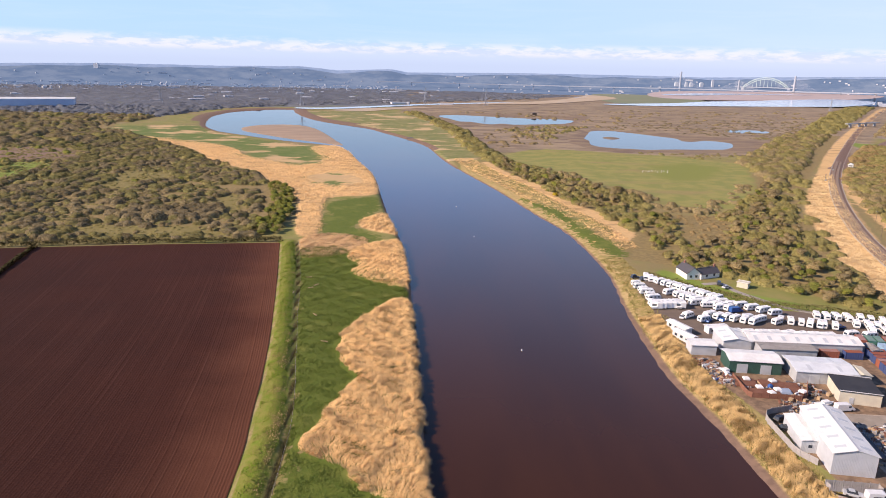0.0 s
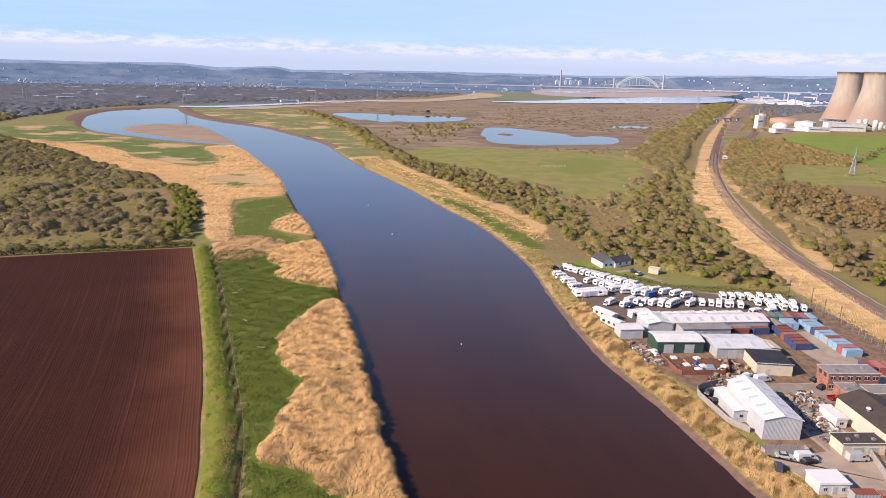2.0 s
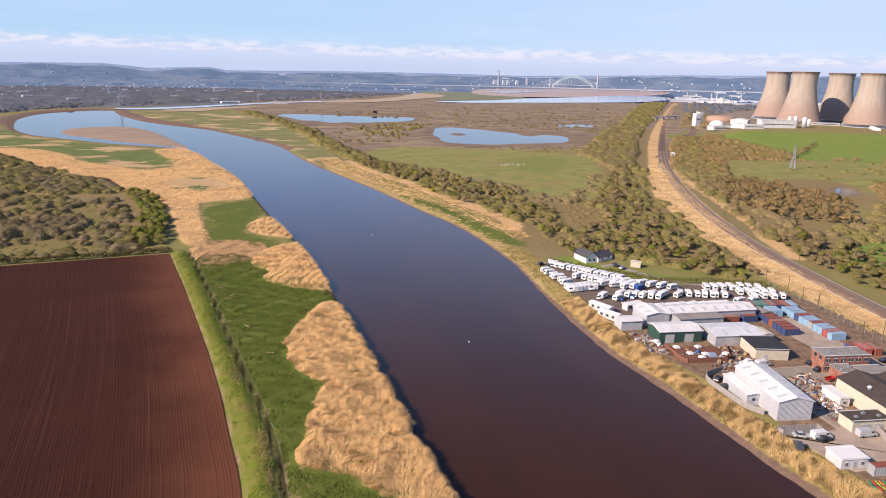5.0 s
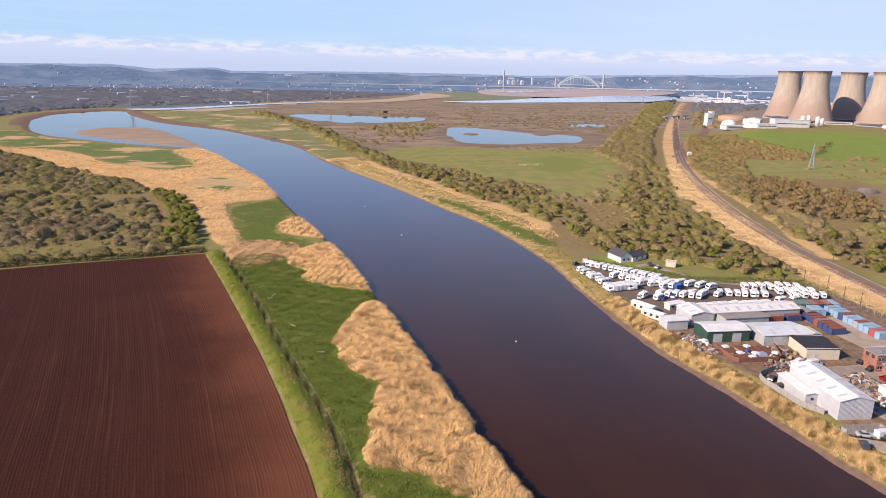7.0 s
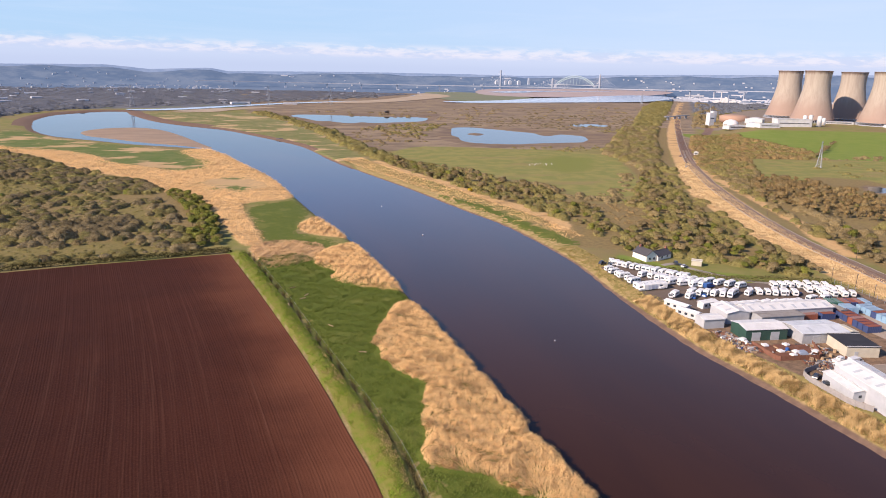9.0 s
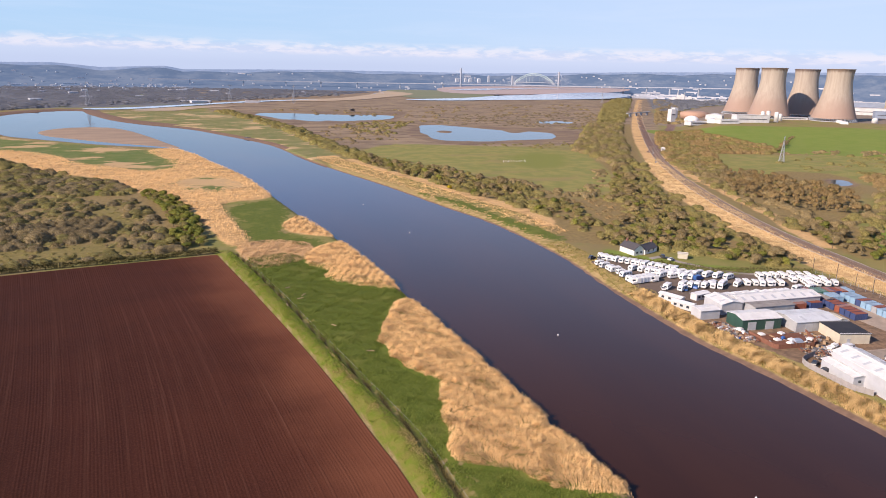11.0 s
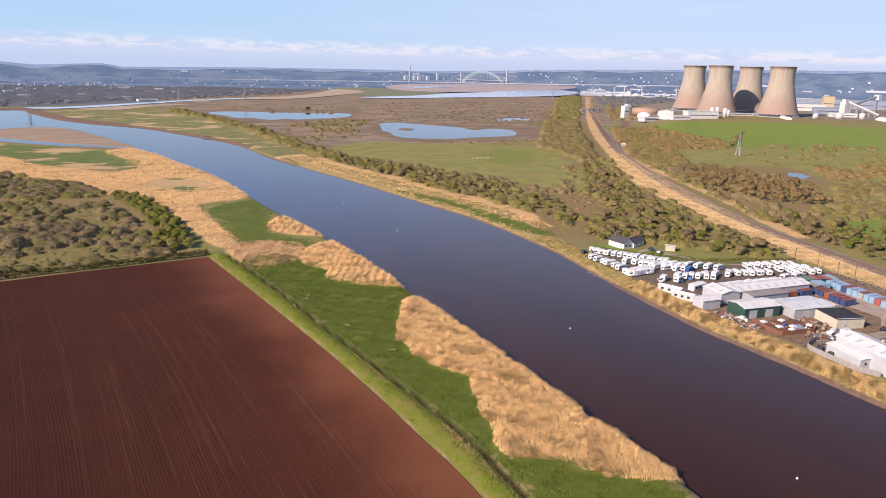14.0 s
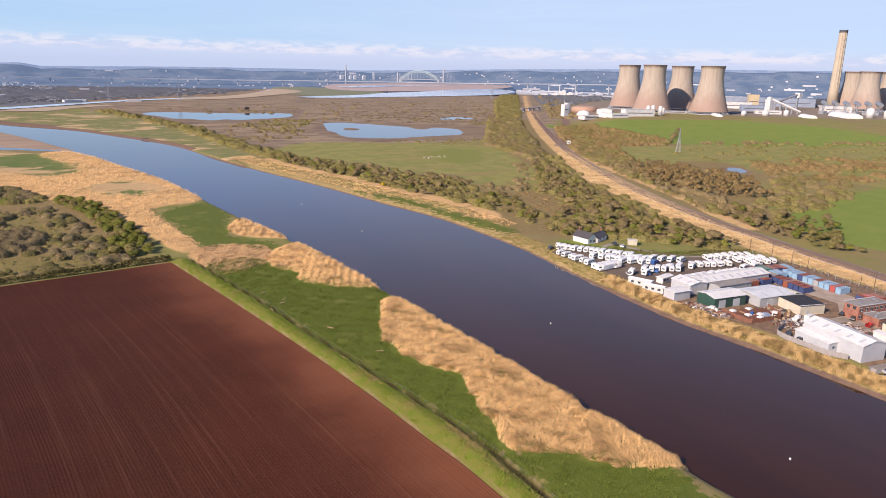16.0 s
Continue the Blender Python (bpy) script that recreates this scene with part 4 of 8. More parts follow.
def cable_bridge():
    ob = thing("cable_stayed_bridge", "pale concrete cable-stayed bridge with three pylons over the estuary", "bridge", pose(1820, 3869, -20))
    at = lambda x, y, z: (x - 1820, y - 3869, z + 20)
    line = spline([(-250, 4290, -2), (400, 4290, -4), (930, 4193, -3), (1535, 4000, 2), (1825, 3875, 4), (2070, 3738, 6), (2394, 3530, 10), (2666, 3330, 16), (3000, 3060, 20)], 5)
    g = Geo()
    rings = []
    for i, p in enumerate(line):
        q = line[min(i + 1, len(line) - 1)] - line[max(i - 1, 0)]
        n = np.array((-q[1], q[0])) / np.hypot(q[0], q[1]) * 9
        rings.append([at(p[0] + n[0] * k, p[1] + n[1] * k, p[2] + h) for k, h in ((-1, 0), (1, 0), (1, 4.5), (-1, 4.5))])
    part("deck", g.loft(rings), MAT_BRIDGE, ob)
    for i in range(2, len(line) - 2, 2):
        if min(np.hypot(line[i][0] - px, line[i][1] - py) for px, py in ((1535, 4000), (1825, 3875), (2070, 3738))) > 90:
            part("pier", Geo().box(*at(line[i][0], line[i][1], -45)[:2], -25, 7, 7, line[i][2] + 45), MAT_BRIDGE, ob)
    for (px, py), top in (((1535, 4000), 101), ((1825, 3875), 63), ((2070, 3738), 91)):
        x0, y0, _ = at(px, py, 0)
        part("pylon", Geo().revolve([(7.5, -25), (6, 15), (4.6, top + 20)], 8, x0, y0), MAT_BRIDGE, ob)
        u = Vector((0.88, -0.47, 0))
        for side in (-1, 1):
            for k in range(1, 9):
                a = Vector((x0, y0, 22 + (top - 4) * (0.45 + 0.55 * k / 8)))
                b = Vector((x0, y0, 18)) + u * side * (14 + 15 * k)
                part("stay_cable", Geo().rod(a, b, 0.35, 0.35, 3), MAT_CABLE, ob)
    return ob


def arch_bridge():
    ob = thing("arch_bridge", "pale green steel arch bridge behind the cable bridge", "bridge", pose(2040, 3995, 6))
    u = Vector((0.88, -0.48, 0))
    for side in (-8, 8):
        n = Vector((0.48, 0.88, 0)) * side
        top, low = [], []
        for k in range(25):
            a = -1 + k / 12
            top.append(Vector(u * 120 * a) + n + Vector((0, 0, 20 + 52 * (1 - abs(a) ** 2.2))))
            low.append(Vector(u * 120 * a) + n + Vector((0, 0, 8 + 54 * (1 - abs(a) ** 2.0))))
        g = Geo()
        for line, r in ((top, 1.6), (low, 1.2)):
            for a, b in zip(line[:-1], line[1:]):
                g.rod(a, b, r, r, 5)
        for k in range(24):
            g.rod(top[k], low[k + 1], 0.9, 0.9, 4)
        part("arch_truss", g, MAT_ARCH, ob)
        for k in range(5, 20, 2):
            part("hanger", Geo().rod(low[k], (low[k].x, low[k].y, 18), 0.5, 0.5, 4), MAT_ARCH, ob)
    part("deck", Geo().box(0, 0, 14, 330, 18, 4, math.atan2(-0.48, 0.88)), MAT_BRIDGE, ob)
    for k in (-1, 1):
        part("pier", Geo().box(u.x * 122 * k, u.y * 122 * k, -45, 14, 22, 62, math.atan2(-0.48, 0.88)), MAT_BRIDGE, ob)
    return ob


cable_bridge()
arch_bridge()
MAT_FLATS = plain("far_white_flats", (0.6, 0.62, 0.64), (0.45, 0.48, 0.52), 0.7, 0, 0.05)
for k, (bx, by, w, h) in enumerate(((1786, 4140, 13, 20), (1640, 4180, 14, 6), (1668, 4170, 18, 4), (1722, 4150, 20, 7), (1590, 4200, 24, 3), (-1877, 4175, 26, 6))):
    bz = float(far_rise(bx, by)) - 2
    g = Geo().box(0, 0, 0, w, w * 0.8, h + 20).box(0, 0, h + 20, w * 0.5, w * 0.4, 4)
    ob = thing("tower_block", "pale high-rise tower block in the hazy distance", "building", pose(bx, by, bz), "distant tower blocks")
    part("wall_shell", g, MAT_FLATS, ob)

# ---- power station ----
m, t, s, co = material("cooling_tower_concrete")
pos = N(t, "ShaderNodeNewGeometry").outputs["Position"]
streak = noise_of(t, scaled(t, co, 0.25, 0.25, 0.012), 1.0, 6, 0.6)
blotch = noise_of(t, co, 0.02, 5, 0.6)
zed = N(t, "ShaderNodeSeparateXYZ", Vector=co).outputs[2]
course = smooth(t, math_node(t, "PINGPONG", zed, 0.75), 0.0, 0.12)
col = mix(t, smooth(t, streak, 0.35, 0.7), (0.43, 0.375, 0.31), (0.35, 0.30, 0.25))
col = mix(t, smooth(t, math_node(t, "ADD", zed, math_node(t, "MULTIPLY", blotch, 60.0)), 40, 100), (0.345, 0.25, 0.205), col)
col = mix(t, math_node(t, "MULTIPLY", smooth(t, math_node(t, "ADD", zed, math_node(t, "MULTIPLY", streak, 22.0)), 116, 124), 0.75), col, (0.26, 0.19, 0.16))
col = mix(t, math_node(t, "MULTIPLY", math_node(t, "SUBTRACT", 1.0, course), 0.25), col, (0.2, 0.16, 0.13))
t.links.new(col, s.inputs["Base Color"])
s.inputs["Roughness"].default_value = 0.95
s.inputs["Specular IOR Level"].default_value = 0.1
MAT_TOWER = m
MAT_PALE = plain("pale_cladding", (0.70, 0.70, 0.69), (0.50, 0.50, 0.50), 0.55, 0, 0.12)
MAT_GREYBLUE = plain("blue_grey_cladding", (0.30, 0.36, 0.46), (0.22, 0.27, 0.36), 0.5, 0, 0.05)
MAT_STEEL = plain("galvanised_steel", (0.42, 0.45, 0.48), (0.30, 0.32, 0.36), 0.45, 0.5, 0.3)
MAT_DARK = plain("dark_cladding", (0.055, 0.06, 0.075), (0.09, 0.09, 0.1), 0.6, 0, 0.05)
MAT_BUFF = plain("buff_cladding", (0.55, 0.45, 0.28), (0.47, 0.39, 0.27), 0.6, 0, 0.05)


STATION = Vector((-100, 21))


def on_shelf(x, y, turn=0.0, size=0.835):
    """A place on the raised ground of the power station."""
    p = STATION + (Vector((x, y)) - STATION) * 0.835
    return pose(p.x, p.y, ground_z(p.x, p.y) - 0.3, 0, 0, turn) @ Matrix.Diagonal((size, size, size, 1))


def cooling_tower():
    ob = thing("cooling_tower", "weathered pinkish-buff concrete hyperbolic cooling tower", "cooling tower", pose(1300, 1300, 0), "cooling towers")
    shell = [(46.5, 7), (42.5, 18), (37, 36), (32, 55), (28.6, 72), (27, 86), (26.8, 96), (27.4, 106), (28.4, 113.4), (29.2, 113.6), (29.2, 114.6), (27.6, 114.6), (26.6, 108), (26, 96), (27.6, 72), (36, 36), (45.5, 7)]
    part("shell", Geo().revolve(shell, 56, caps=False), MAT_TOWER, ob, smooth_shade=True)
    part("basin", Geo().revolve([(50, 0), (50, 1.6), (48.5, 1.6), (48.5, 0.4)], 40, caps=False), MAT_BRIDGE, ob, "grey concrete pond rim")
    for k in range(36):
        a, b, c = (6.28318 * (k + q) / 36 for q in (0, 0.5, -0.5))
        top = (46 * math.cos(a), 46 * math.sin(a), 7.2)
        part("leg", Geo().rod((49 * math.cos(b), 49 * math.sin(b), 0.3), top, 0.5, 0.5, 4).rod((49 * math.cos(c), 49 * math.sin(c), 0.3), top, 0.5, 0.5, 4), MAT_BRIDGE, ob)
    return ob


TOWER_PLACES = [(1036, 1153), (995, 1042), (1117, 1076), (1066, 957), (1716, 1042), (1650, 966), (1760, 972), (1800, 890)]
first = cooling_tower()
first.matrix_world = pose(*TOWER_PLACES[0], 14.6) @ Matrix.Diagonal((0.82, 0.82, 0.82, 1))
for k, (px, py) in enumerate(TOWER_PLACES[1:]):
    copy_thing(first, pose(px, py, 14.6 if k < 3 else ground_z(px, py) - 0.3, 0, 0, 40 * k))

MAT_CHIMNEY = plain("buff_chimney_concrete", (0.50, 0.435, 0.33), (0.42, 0.36, 0.28), 0.9, 0, 0.03)
ob = thing("chimney", "tall buff concrete power station chimney with a dark rim", "chimney", on_shelf(2010, 1262, 0.0, 0.875))
part("shaft", Geo().revolve([(15.5, 0), (13, 60), (11.6, 130), (10.8, 219), (10.8, 220), (9.5, 220), (9.3, 212)], 28), MAT_CHIMNEY, ob, smooth_shade=True)
part("rim", Geo().revolve([(11.2, 214), (11.3, 221), (9.6, 221), (9.6, 214)], 28, caps=False), MAT_DARK, ob, "soot-darkened rim")
for k in range(3):
    a = 3.6 + k * 0.5
    part("flue_rib", Geo().rod((13.2 * math.cos(a), 13.2 * math.sin(a), 60), (11 * math.cos(a), 11 * math.sin(a), 212), 0.9, 0.8, 5), MAT_CHIMNEY, ob)


def works_block(name, label, x, y, w, d, h, turn, mat, roof=None, category="building", pitch=0.0, bands=0):
    """A plain works building: walls, a roof with a lip, and window bands where they show."""
    ob = thing(name, label, category, on_shelf(x, y, turn) if x > 0 else pose(x, y, -0.5, 0, 0, turn))
    g = Geo()
    if pitch:
        g.prism([(-w / 2, 0), (w / 2, 0), (w / 2, h), (0, h + pitch), (-w / 2, h)], -d / 2, d / 2)
    else:
        g.box(0, 0, -0.5, w, d, h + 0.5)
    part("wall_shell", g, mat, ob)
    r = Geo()
    if pitch:
        for k in (-1, 1):
            r.loft([[(k * (w / 2 + 0.4), yy, h - 0.1), (k * (w / 2 + 0.4), yy, h + 0.25), (0, yy, h + pitch + 0.4), (0, yy, h + pitch + 0.05)] for yy in (-d / 2 - 0.5, d / 2 + 0.5)])
    else:
        r.box(0, 0, h, w + 1, d + 1, 0.6)
    part("roof", r, roof or mat, ob)
    for k in range(bands):
        part("window_band", Geo().box(0, -d / 2 - 0.06, h * (k + 0.55) / (bands + 0.3), w * 0.86, 0.2, 1.6), MAT_DARK, ob)
    return ob


for args in (("turbine_hall", "long pale turbine hall of the power station", 1830, 1480, 130, 40, 26, -42, MAT_GREYBLUE, MAT_PALE), ("boiler_house", "buff-ended boiler house block", 1820, 1400, 30, 26, 36, -42, MAT_BUFF),
             ("boiler_house", "dark blue-grey boiler house block", 1950, 1390, 190, 40, 26, -42, MAT_GREYBLUE), ("coal_store", "dark coal store hall", 2100, 1330, 260, 50, 24, -42, MAT_DARK),
             ("store_shed", "white long store shed by the towers", 1048, 1130, 70, 24, 15, -17, MAT_PALE), ("store_shed", "cream low store shed by the towers", 985, 1126, 42, 20, 8, -12, MAT_PALE), ("store_shed", "pale gabled store shed by the towers", 1028, 1212, 34, 30, 10, -50, MAT_PALE, None, "building", 3.0), ("store_shed", "white low store beside the cooling pond", 1225, 1185, 60, 14, 5, -25, MAT_PALE),
             ("plant_building", "white plant building under the conveyor", 1480, 1110, 60, 20, 9, -40, MAT_PALE), ("plant_building", "grey-blue clad plant building", 1560, 1200, 80, 24, 16, -40, MAT_GREYBLUE),
             ("plant_building", "pale plant building with dark windows", 1640, 1330, 90, 30, 18, -42, MAT_PALE), ("scrubber_hall", "grey-blue roofed absorber hall", 1790, 1120, 70, 40, 18, -40, MAT_PALE, MAT_GREYBLUE),
             ("works_block", "low works block beside the railway", 960, 1180, 60, 20, 7, 0, MAT_PALE)):
    works_block(*args, **({"bands": 1} if "gabled" not in args[1] else {}))
ob = thing("conveyor", "white inclined conveyor gallery with its transfer tower", "conveyor", on_shelf(1540, 1080))
part("transfer_tower", Geo().box(-14, 60, 0, 15, 14, 34).box(-14, 60, 34, 10, 9, 7), MAT_PALE, ob)
part("gallery", Geo().rod((-10, 55, 34), (20, -6, 6), 2.8, 2.8, 4), MAT_PALE, ob)
for k in range(5):
    u = (k + 0.5) / 5
    part("trestle", Geo().box(-10 + 30 * u, 55 - 61 * u, 0, 1.5, 4, 34 - 28 * u - 2), MAT_STEEL, ob)
ob = thing("conveyor", "steel overland conveyor on a tall frame", "conveyor", on_shelf(1680, 1260))
part("gallery", Geo().rod((0, 0, 8), (120, -20, 44), 3, 3, 4), MAT_STEEL, ob)
part("tower_head", Geo().box(122, -20, 34, 14, 14, 14), MAT_PALE, ob)
part("trestle", Geo().box(60, -10, 0, 4, 6, 25).box(118, -20, 0, 5, 5, 36), MAT_STEEL, ob)


def silo(x, y, r, h):
    ob = thing("silo", "pale cylindrical storage silo", "silo", on_shelf(x, y), "silos at the power station")
    part("drum", Geo().revolve([(r, 0), (r, h), (r * 0.6, h + r * 0.35), (0.4, h + r * 0.5)], 18), MAT_PALE, ob, smooth_shade=True)
    part("ladder", Geo().box(0, -r - 0.4, 0, 1.0, 0.5, h), MAT_STEEL, ob)


for sx, sy, r, h in ((1078, 1128, 4, 21), (1089, 1124, 4, 22), (1106, 1118, 4.5, 20), (1150, 1150, 4, 14), (1310, 1130, 4.5, 20), (1322, 1126, 4.5, 20), (1400, 1060, 8, 10), (1620, 935, 9, 20), (1640, 905, 9, 18), (1450, 1040, 6, 12), (1340, 1075, 6, 9)):
    silo(sx, sy, r, h)
ob = thing("absorber_duct", "steel absorber ducts and frames", "ductwork", on_shelf(1720, 1040))
for k in range(6):
    part("frame", Geo().box(k * 22 - 55, -k * 16 + 40, 0, 16, 14, 8).box(k * 22 - 62, -k * 16 + 34, 8, 1.5, 1.5, 20).box(k * 22 - 48, -k * 16 + 46, 8, 1.5, 1.5, 20), MAT_STEEL, ob)
    part("duct", Geo().rod((k * 22 - 62, -k * 16 + 30, 26), (k * 22 - 40, -k * 16 + 52, 30), 5.5, 5.5, 10), MAT_STEEL, ob)
MAT_TENT = plain("white_membrane", (0.8, 0.8, 0.78), (0.7, 0.7, 0.69), 0.5, 0, 0.05)
for tx, ty, w, l, h in ((1450, 985, 24, 60, 8), (985, 1170, 22, 50, 9), (1585, 975, 40, 110, 12), (1250, 1080, 14, 60, 6)):
    ob = thing("storage_dome", "white membrane-roofed storage shed", "shed", on_shelf(tx, ty, -40), "white storage sheds")
    part("cover", Geo().prism([(-w / 2, 0), (w / 2, 0), (w * 0.45, h * 0.5), (w * 0.25, h * 0.88), (0, h), (-w * 0.25, h * 0.88), (-w * 0.45, h * 0.5)], -l / 2, l / 2), MAT_TENT, ob)
# junction tower, dome and round tank beside the railway
ob = thing("loading_tower", "white coal-loading tower beside the railway with a mast", "tower", pose(816, 1103, ground_z(816, 1103) - 0.3))
part("tower_body", Geo().box(0, 0, 0, 11, 11, 27).box(7, 2, 10, 8, 10, 20), MAT_PALE, ob)
part("mast", Geo().rod((-2, 0, 27), (-2, 0, 42), 0.5, 0.25, 5), MAT_STEEL, ob)
part("window_band", Geo().box(0, -5.6, 16, 8, 0.3, 2), MAT_DARK, ob)
ob = thing("storage_dome", "white rounded storage dome", "dome", pose(835, 1068, ground_z(835, 1068) - 0.3))
part("cover", Geo().revolve([(14, 0), (13.4, 4), (11, 7.5), (6, 10), (0.6, 11)], 20), MAT_TENT, ob, smooth_shade=True)
ob = thing("round_tank", "low brown round storage tank", "tank", on_shelf(1090, 1350))
part("drum", Geo().revolve([(33, 0), (33, 14), (20, 17), (0.5, 18)], 28), plain("rusty_tank", (0.45, 0.28, 0.2), (0.36, 0.24, 0.18), 0.8, 0, 0.05), ob, smooth_shade=True)
# long warehouse far on the south plain
ob = works_block("warehouse", "long blue-white distribution warehouse", -800, 1370, 260, 70, 16, 24, plain("pale_blue_cladding", (0.42, 0.52, 0.68), (0.36, 0.46, 0.62), 0.5, 0, 0.02), MAT_PALE, "warehouse")


def lattice_pylon(x, y, h, turn):
    ob = thing("electricity_pylon", "grey lattice steel electricity pylon", "pylon", pose(x, y, ground_z(x, y) - 0.3, 0, 0, turn), "electricity pylons")
    b = h * 0.085
    for i in (-1, 1):
        for j in (-1, 1):
            part("leg", Geo().rod((i * b, j * b, 0), (i * b * 0.25, j * b * 0.25, h * 0.65), 0.22, 0.18, 4).rod((i * b * 0.25, j * b * 0.25, h * 0.65), (0, 0, h), 0.18, 0.12, 4), MAT_STEEL, ob)
    g = Geo()
    for k in range(7):
        r0, r1 = b * (1 - 0.75 * k / 7), b * (1 - 0.75 * (k + 1) / 7)
        z0, z1 = h * 0.65 * k / 7, h * 0.65 * (k + 1) / 7
        for s1, s2 in ((1, 1), (1, -1), (-1, 1), (-1, -1)):
            g.rod((s1 * r0, s2 * r0, z0), (-s1 * r1, s2 * r1, z1), 0.12, 0.12, 3).rod((s1 * r0, s2 * r0, z0), (s1 * r1, -s2 * r1, z1), 0.12, 0.12, 3)
    part("bracing", g, MAT_STEEL, ob)
    for z, w in ((0.66, 0.2), (0.78, 0.17), (0.9, 0.13)):
        part("cross_arm", Geo().rod((-h * w, 0, h * z), (h * w, 0, h * z), 0.2, 0.2, 4).rod((-h * w, 0, h * z), (0, 0, h * (z + 0.06)), 0.14, 0.14, 3).rod((h * w, 0, h * z), (0, 0, h * (z + 0.06)), 0.14, 0.14, 3), MAT_STEEL, ob)


for px, py, h in ((-254, 1607, 50), (34, 1699, 48), (189, 1754, 46), (-560, 1560, 48), (554, 583, 30), (1180, 1900, 40)):
    lattice_pylon(px, py, h, 30)

# ---- vegetation ----
MAT_SCRUB = foliage("olive_scrub", (0.29, 0.245, 0.088), (0.215, 0.197, 0.07), (0.27, 0.23, 0.092))
MAT_BARE = foliage("bare_twigs", (0.255, 0.198, 0.10), (0.30, 0.232, 0.118), (0.248, 0.193, 0.10))
MAT_THICKET = foliage("dark_thicket", (0.202, 0.180, 0.070), (0.158, 0.148, 0.057), (0.195, 0.168, 0.072))
MAT_BRUSH = foliage("bare_brushwood", (0.185, 0.150, 0.086), (0.222, 0.178, 0.100), (0.182, 0.148, 0.086))
MAT_GREENBUSH = foliage("green_bush", (0.15, 0.175, 0.035), (0.215, 0.22, 0.048), (0.17, 0.18, 0.04))
MAT_GORSE = foliage("gorse", (0.62, 0.45, 0.03), (0.56, 0.40, 0.03), (0.50, 0.40, 0.03))
MAT_RUST = foliage("russet_birch", (0.345, 0.232, 0.102), (0.28, 0.205, 0.094), (0.325, 0.232, 0.108))
MAT_BARK = plain("bark", (0.14, 0.11, 0.08), (0.09, 0.07, 0.05), 0.95, 0, 1.2, 0.02)
MAT_HEDGE = foliage("dark_hedge", (0.045, 0.046, 0.016), (0.065, 0.06, 0.022), (0.085, 0.07, 0.028), 0.0)


def crown_mesh(name, mat, radius, tall, count, seed, leaf=0.22, low=0.0):
    rng = np.random.RandomState(seed)
    one = np.array([0.0])
    return leaf_mesh(name, crowns(one, one, np.array([low]), np.array([radius]), np.array([tall - low]), count, rng, leaf, 4, 8, 3), mat)


def make_tree(name, label, mat, radius, tall, count, seed, clear=0.25, group="scrub trees along the river and railway"):
    """A tapered trunk that forks into limbs, and a crown of many small clumps."""
    ob = thing(name, label, "tree" if tall > 4.6 else "shrub", None, group)
    rng = np.random.RandomState(seed + 100)
    g = Geo()
    fork = tall * clear
    g.rod((0, 0, -0.3), (0, 0, fork), 0.05 * tall ** 0.8, 0.035 * tall ** 0.8, 6)
    for k in range(5):
        a = k * 1.257 + rng.uniform(-0.3, 0.3)
        tip = (math.cos(a) * radius * 0.6, math.sin(a) * radius * 0.6, tall * rng.uniform(0.6, 0.85))
        g.rod((0, 0, fork * 0.95), tip, 0.025 * tall ** 0.8, 0.01 * tall, 4)
    part("trunk", g, MAT_BARK, ob)
    part("crown", crown_mesh("crown", mat, radius, tall, count, seed, low=tall * clear * 0.35), mat, ob)
    return ob


PROTOS = {
    "scrub": [make_tree("willow_shrub", "rounded olive-brown willow shrub in early spring", MAT_SCRUB, r, h, 260, k + 1) for k, (r, h) in enumerate(((2.8, 4.2), (3.4, 5.0), (2.4, 3.6)))],
    "bare": [make_tree("hawthorn_tree", "grey-brown bare hawthorn with fine twigs", MAT_BARE, r, h, 260, k + 11) for k, (r, h) in enumerate(((3.0, 5.2), (3.8, 6.4)))],
    "green": [make_tree("leafy_tree", "fresh green leafing small tree", MAT_GREENBUSH, r, h, 260, k + 21) for k, (r, h) in enumerate(((2.6, 5.0), (3.2, 6.0)))],
    "rust": [make_tree("birch_tree", "russet bare birch in a loose stand", MAT_RUST, r, h, 260, k + 31, 0.3) for k, (r, h) in enumerate(((2.4, 8.0), (2.8, 9.0)))],
}
gorse = make_tree("gorse_bush", "bright yellow flowering gorse bush", MAT_GORSE, 2.6, 3.2, 260, 41, 0.1)
gorse.matrix_world = pose(125, 499, ground_z(125, 499))
spare = {}


def plant(kind, x, y, z, scale, turn, rng):
    """The first of a kind is set down; the rest are copies of it."""
    proto = PROTOS[kind][rng.randint(len(PROTOS[kind]))]
    mtx = pose(x, y, z, 0, 0, turn) @ Matrix.Diagonal((scale, scale, scale * (rng.uniform(0.75, 1.05) if kind != "rust" else rng.uniform(0.8, 1.0)), 1))
    if proto.name not in spare:
        spare[proto.name] = 1
        proto.matrix_world = mtx
    else:
        copy_thing(proto, mtx)


def plant_belt(poly, spacing, kinds, seed, size=(0.8, 1.3), gaps=None, limit=400):
    rng = np.random.RandomState(seed)
    x, y = scatter(np.array(poly, float), spacing, rng)
    keep = np.ones(len(x), bool)
    if gaps is not None:
        keep = wave_noise(x, y, gaps[0], seed) + rng.normal(0, 0.08, len(x)) > gaps[1]
    x, y = x[keep][:limit], y[keep][:limit]
    z = terrain(x, y)
    names, weights = zip(*kinds)
    w = np.array(weights) / sum(weights)
    for k in range(len(x)):
        plant(names[rng.choice(len(names), p=w)], x[k], y[k], z[k] - 0.1, rng.uniform(*size), rng.uniform(0, 360), rng)


